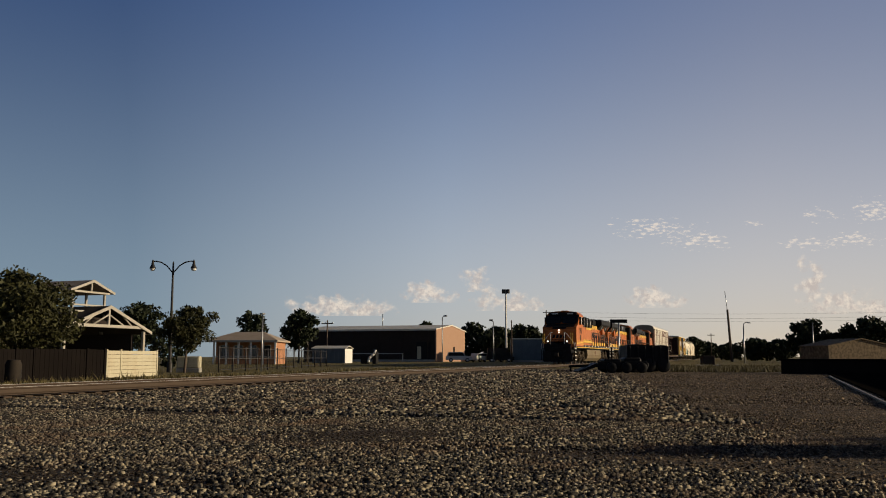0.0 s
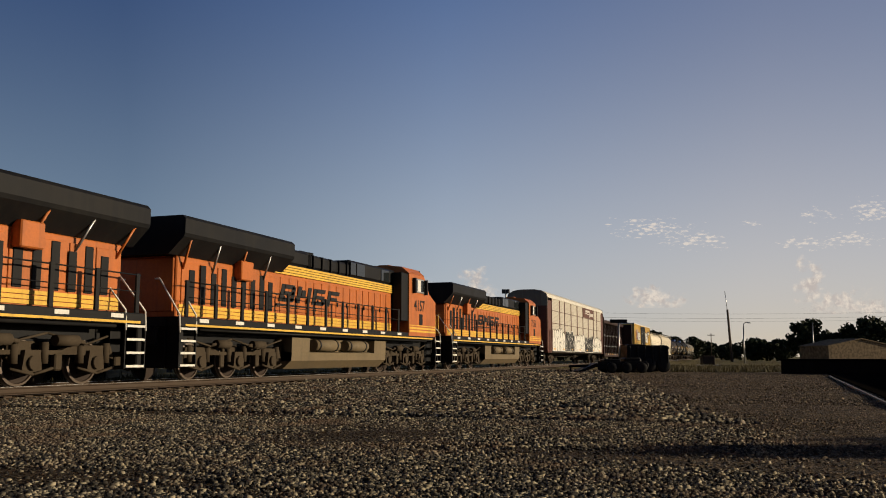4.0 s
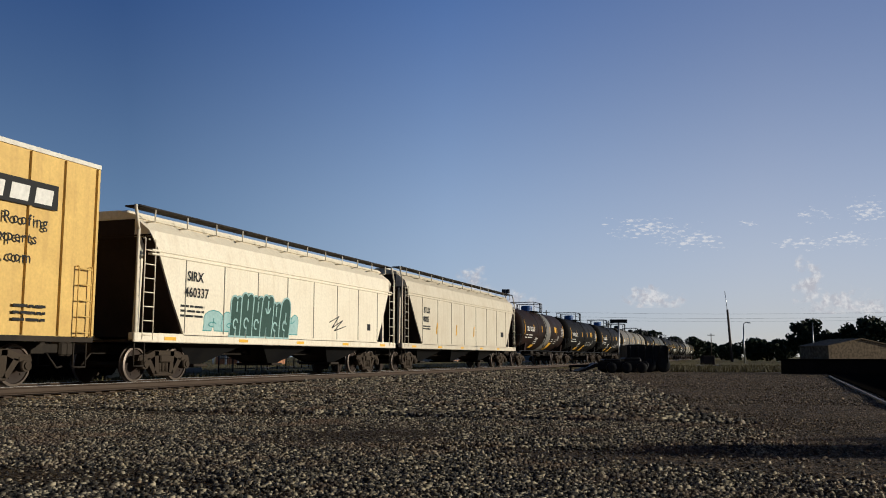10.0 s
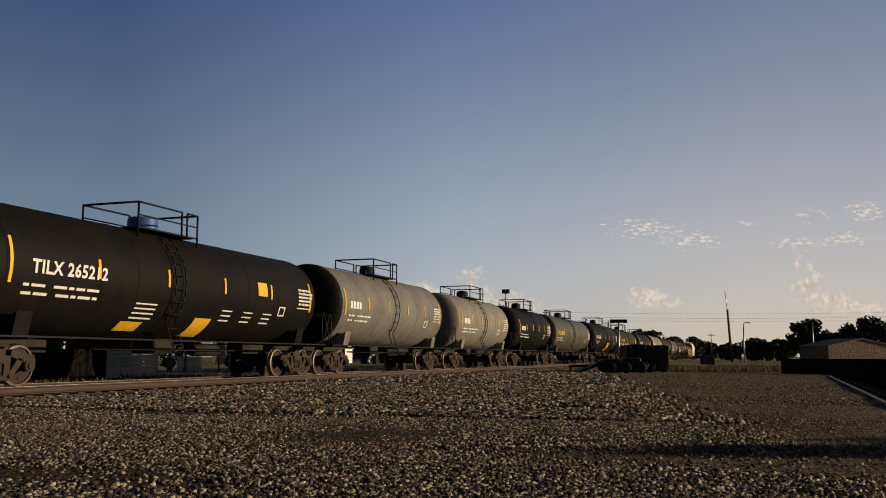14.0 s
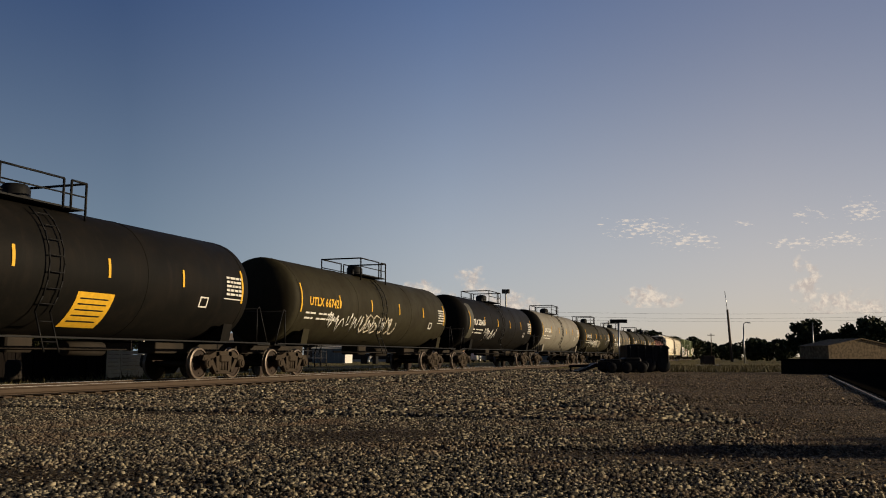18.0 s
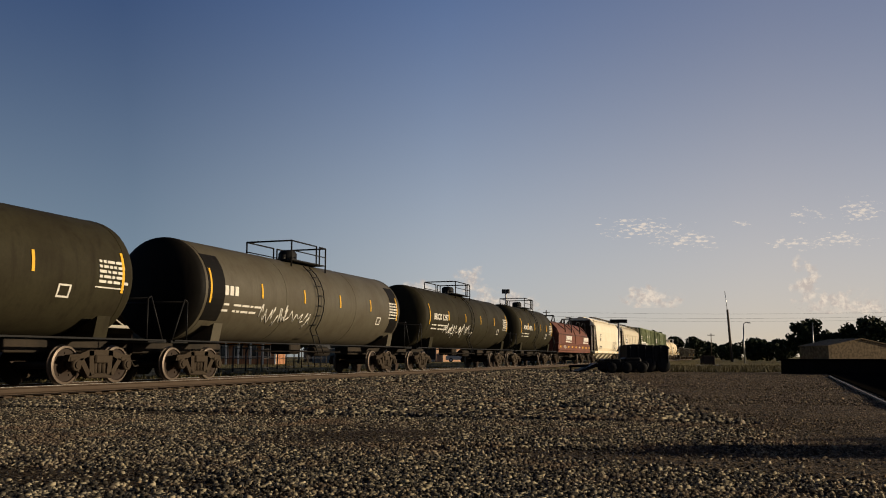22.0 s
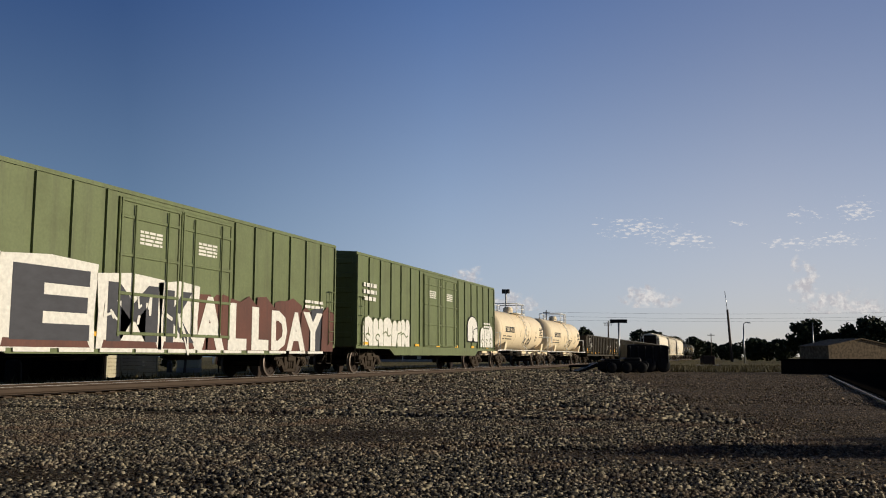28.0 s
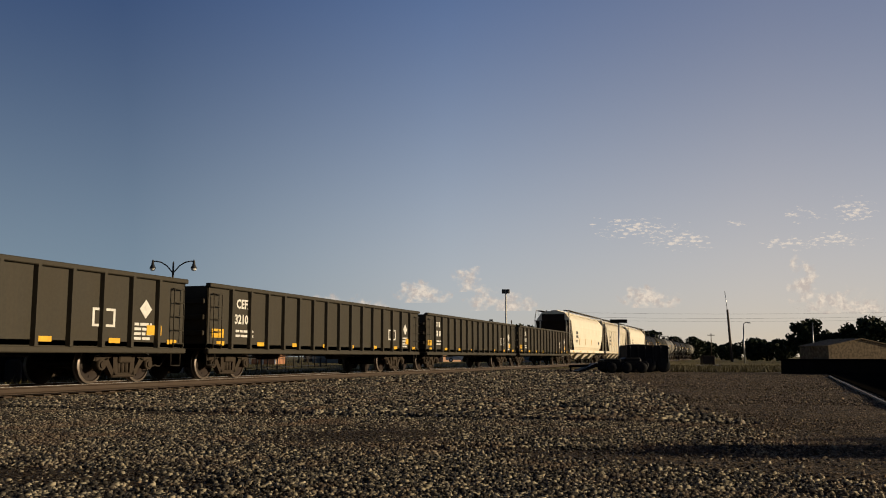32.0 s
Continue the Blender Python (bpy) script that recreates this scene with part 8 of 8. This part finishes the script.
tree(17.3, 14.6, 3.7, 3.4, LEAF, "leafy tree beside the lot whose shadow falls on the gravel", 71, 6000, 0.2, 0.12, 0.3)


def weeds(name, label, count, x0, x1, y0, y1, height, seed):
    """Dry grass tufts: many thin bent blades as one mesh."""
    rng = np.random.default_rng(seed)
    k = count
    c = np.stack([rng.uniform(x0, x1, k), rng.uniform(y0, y1, k), np.full(k, -0.01)], -1)
    hubs = rng.integers(0, k // 30 + 1, k)
    hx, hy = rng.uniform(x0, x1, k // 30 + 2), rng.uniform(y0, y1, k // 30 + 2)
    near = rng.random(k) < 0.75
    c[near, 0] = hx[hubs[near]] + rng.normal(0, 0.25, near.sum())
    c[near, 1] = hy[hubs[near]] + rng.normal(0, 0.25, near.sum())
    a = rng.uniform(0, 2 * np.pi, k)
    w = 0.018 + 0.02 * rng.random(k)
    h = height * np.exp(rng.normal(0, 0.35, k))
    side = np.stack([np.cos(a) * w, np.sin(a) * w, np.zeros(k)], -1)
    tip = c + np.stack([rng.normal(0, 0.3, k) * h, rng.normal(0, 0.3, k) * h, h], -1)
    v = np.stack([c - side, c + side, tip], 1).reshape(-1, 3)
    me = bpy.data.meshes.new(name)
    me.from_pydata(v.tolist(), [], np.arange(3 * k).reshape(-1, 3).tolist())
    me.materials.append(WEED)
    return tagged(new(name, me), label, "grass", kind="stuff")


WEED = leaf_material("dry_grass", (0.085, 0.068, 0.024))
weeds("dry_grass", "yellow-green dry grass strip beyond the lot", 16000, -7.0, 5.0, 52.0, 80.0, 0.16, 81)
weeds("dry_grass", "low weeds along the far side of the track", 9000, -22.0, -18.4, 18.0, 60.0, 0.14, 82)


# ---- clouds, far off ----
def cloud_material(name, heap):
    """Thin vapour, sunlight given as glow: ragged towards its edges, brightest in its folds."""
    mat, nt, n, bsdf = nodes_of(name)
    tc = nt.nodes.new("ShaderNodeTexCoord")
    info = nt.nodes.new("ShaderNodeObjectInfo")

    def calc(op, a, b):
        node = nt.nodes.new("ShaderNodeMath")
        node.operation = op
        for sock, value in zip(node.inputs, (a, b)):
            if isinstance(value, bpy.types.NodeSocket):
                nt.links.new(value, sock)
            else:
                sock.default_value = value
        return node.outputs[0]
    own = calc("MULTIPLY", info.outputs["Random"], 90.0)

    def vapour(scale, detail, stretch):
        mp = nt.nodes.new("ShaderNodeMapping")
        mp.inputs["Scale"].default_value = stretch
        nt.links.new(tc.outputs["Object"], mp.inputs[0])
        tex = nt.nodes.new("ShaderNodeTexNoise")
        tex.noise_dimensions = "4D"
        tex.inputs["Scale"].default_value, tex.inputs["Detail"].default_value, tex.inputs["Roughness"].default_value = scale, detail, 0.6
        nt.links.new(mp.outputs[0], tex.inputs["Vector"])
        nt.links.new(own, tex.inputs["W"])
        return tex.outputs[0]
    sep = nt.nodes.new("ShaderNodeSeparateXYZ")
    nt.links.new(tc.outputs["Generated"], sep.inputs[0])
    u = calc("MULTIPLY", calc("SUBTRACT", sep.outputs[0], 0.5), 2.0)
    v = calc("MULTIPLY", calc("SUBTRACT", sep.outputs[2], 0.3 if heap else 0.5), 1.45 if heap else 2.0)
    off = calc("ADD", calc("MULTIPLY", u, u), calc("MULTIPLY", v, v))
    body = vapour(0.024, 3.5, (1, 1, 1.3)) if heap else vapour(0.085, 4.0, (0.6, 1, 1.7))
    thick = calc("SUBTRACT", body, calc("MULTIPLY", off, 0.26 if heap else 0.16))
    veil = nt.nodes.new("ShaderNodeMapRange")
    veil.interpolation_type = "SMOOTHSTEP"
    for i, value in enumerate((0.30, 0.56, 0.0, 0.8) if heap else (0.47, 0.62, 0.0, 0.85)):
        veil.inputs[1 + i].default_value = value
    nt.links.new(thick, veil.inputs[0])
    clear = nt.nodes.new("ShaderNodeBsdfTransparent")
    soft = nt.nodes.new("ShaderNodeEmission")
    tone = mixed(nt, ramp(nt, vapour(0.06, 4.0, (1, 1, 1)), 0.42, 0.62), (0.54, 0.46, 0.40), (0.86, 0.73, 0.58)) if heap else (0.78, 0.68, 0.57)
    if heap:
        nt.links.new(tone, soft.inputs["Color"])
    else:
        soft.inputs["Color"].default_value = (*tone, 1)
    mix = nt.nodes.new("ShaderNodeMixShader")
    nt.links.new(veil.outputs[0], mix.inputs[0])
    nt.links.new(clear.outputs[0], mix.inputs[1])
    nt.links.new(soft.outputs[0], mix.inputs[2])
    nt.links.new(mix.outputs[0], nt.nodes["Material Output"].inputs["Surface"])
    nt.nodes.remove(bsdf)
    return mat


HEAP = cloud_material("heaped_cloud", True)
FLECK = cloud_material("thin_cloud", False)
CLOUDS = []


def cloud(x, y, z, width, height, drift, label, heap=True):
    """A far cloud as one gently bowed sheet of vapour; heap: a rising cumulus, else a thin scattered sheet."""
    n, m = 14, 6
    v = [(width * (i / n - 0.5), 6.0 * math.sin(math.pi * i / n) + 3.0 * math.sin(math.pi * j / m), height * j / m) for j in range(m + 1) for i in range(n + 1)]
    f = [(j * (n + 1) + i, j * (n + 1) + i + 1, (j + 1) * (n + 1) + i + 1, (j + 1) * (n + 1) + i) for j in range(m) for i in range(n)]
    ob = thing("cloud", label, "cloud", "clouds", pose(x, y, z, 0, 0, 18.9), Shape().put(v, f, True), HEAP if heap else FLECK, "stuff")
    CLOUDS.append((ob, (x, y, z), drift))
    return ob


cloud(-752, 2483, 190, 110, 95, 22, "small white cumulus heap over the yard")
cloud(-915, 2534, 165, 190, 85, 20, "low pale cumulus bank")
cloud(-690, 2610, 140, 280, 75, 20, "low pale cumulus bank")
cloud(185, 2811, 160, 110, 150, 22, "rising white cumulus heap at the horizon")
cloud(291, 2954, 130, 320, 90, 20, "low pale cumulus bank")
cloud(-263, 2763, 150, 210, 85, 20, "low pale cumulus bank")
cloud(-1220, 2544, 130, 420, 80, 18, "faint low cloud bank")
cloud(-240, 2521, 318, 330, 85, 50, "thin sheet of small broken clouds", False)
cloud(-120, 2568, 290, 240, 70, 50, "thin sheet of small broken clouds", False)
cloud(30, 2610, 362, 110, 26, 50, "thin sheet of small broken clouds", False)
cloud(205, 2675, 368, 150, 60, 52, "thin sheet of small broken clouds", False)
cloud(175, 2676, 292, 200, 55, 52, "thin sheet of small broken clouds", False)
cloud(351, 2732, 360, 150, 110, 52, "bright broken patch of cloud", False)
cloud(296, 2716, 298, 230, 60, 52, "thin sheet of small broken clouds", False)


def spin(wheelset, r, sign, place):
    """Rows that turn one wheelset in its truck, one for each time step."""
    steps = frame(32.0)
    rows = []
    for k in range(steps):
        t = k / FPS
        d = np.interp(t, [a for a, b in DRIFT], [b for a, b in DRIFT])
        rows.append((t, pose(*place, math.degrees(sign * (SPEED * t - d) / r) % 360.0, 0, 0)))
    walk(wheelset, rows)


def motions():
    """The train runs along its track, its wheels roll, the clouds drift."""
    for car, place, turned in TRAIN:
        walk(car, [(t, pose(TRACK, place - SPEED * t + d, RAIL, 0, 0, 180 if turned else 0)) for t, d in DRIFT])
    for ob, (x, y, z), drift in CLOUDS:
        walk(ob, [(0, pose(x, y, z, 0, 0, 18.9)), (32, pose(x - 0.946 * drift, y - 0.324 * drift, z, 0, 0, 18.9))])
    shared = {}
    for car, place, turned in TRAIN:
        for t in car.children:
            for w in t.children:
                if not w.name.startswith("wheelset"):
                    continue
                r = w.location.z
                key = (round(w.location.y, 2), round(r, 2), turned)
                if key in shared:
                    first = shared[key].animation_data
                    w.rotation_mode = "QUATERNION"
                    w.animation_data_create()
                    w.animation_data.action = first.action
                    w.animation_data.action_slot = first.action_slot
                else:
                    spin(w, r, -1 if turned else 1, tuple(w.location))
                    shared[key] = w


motions()
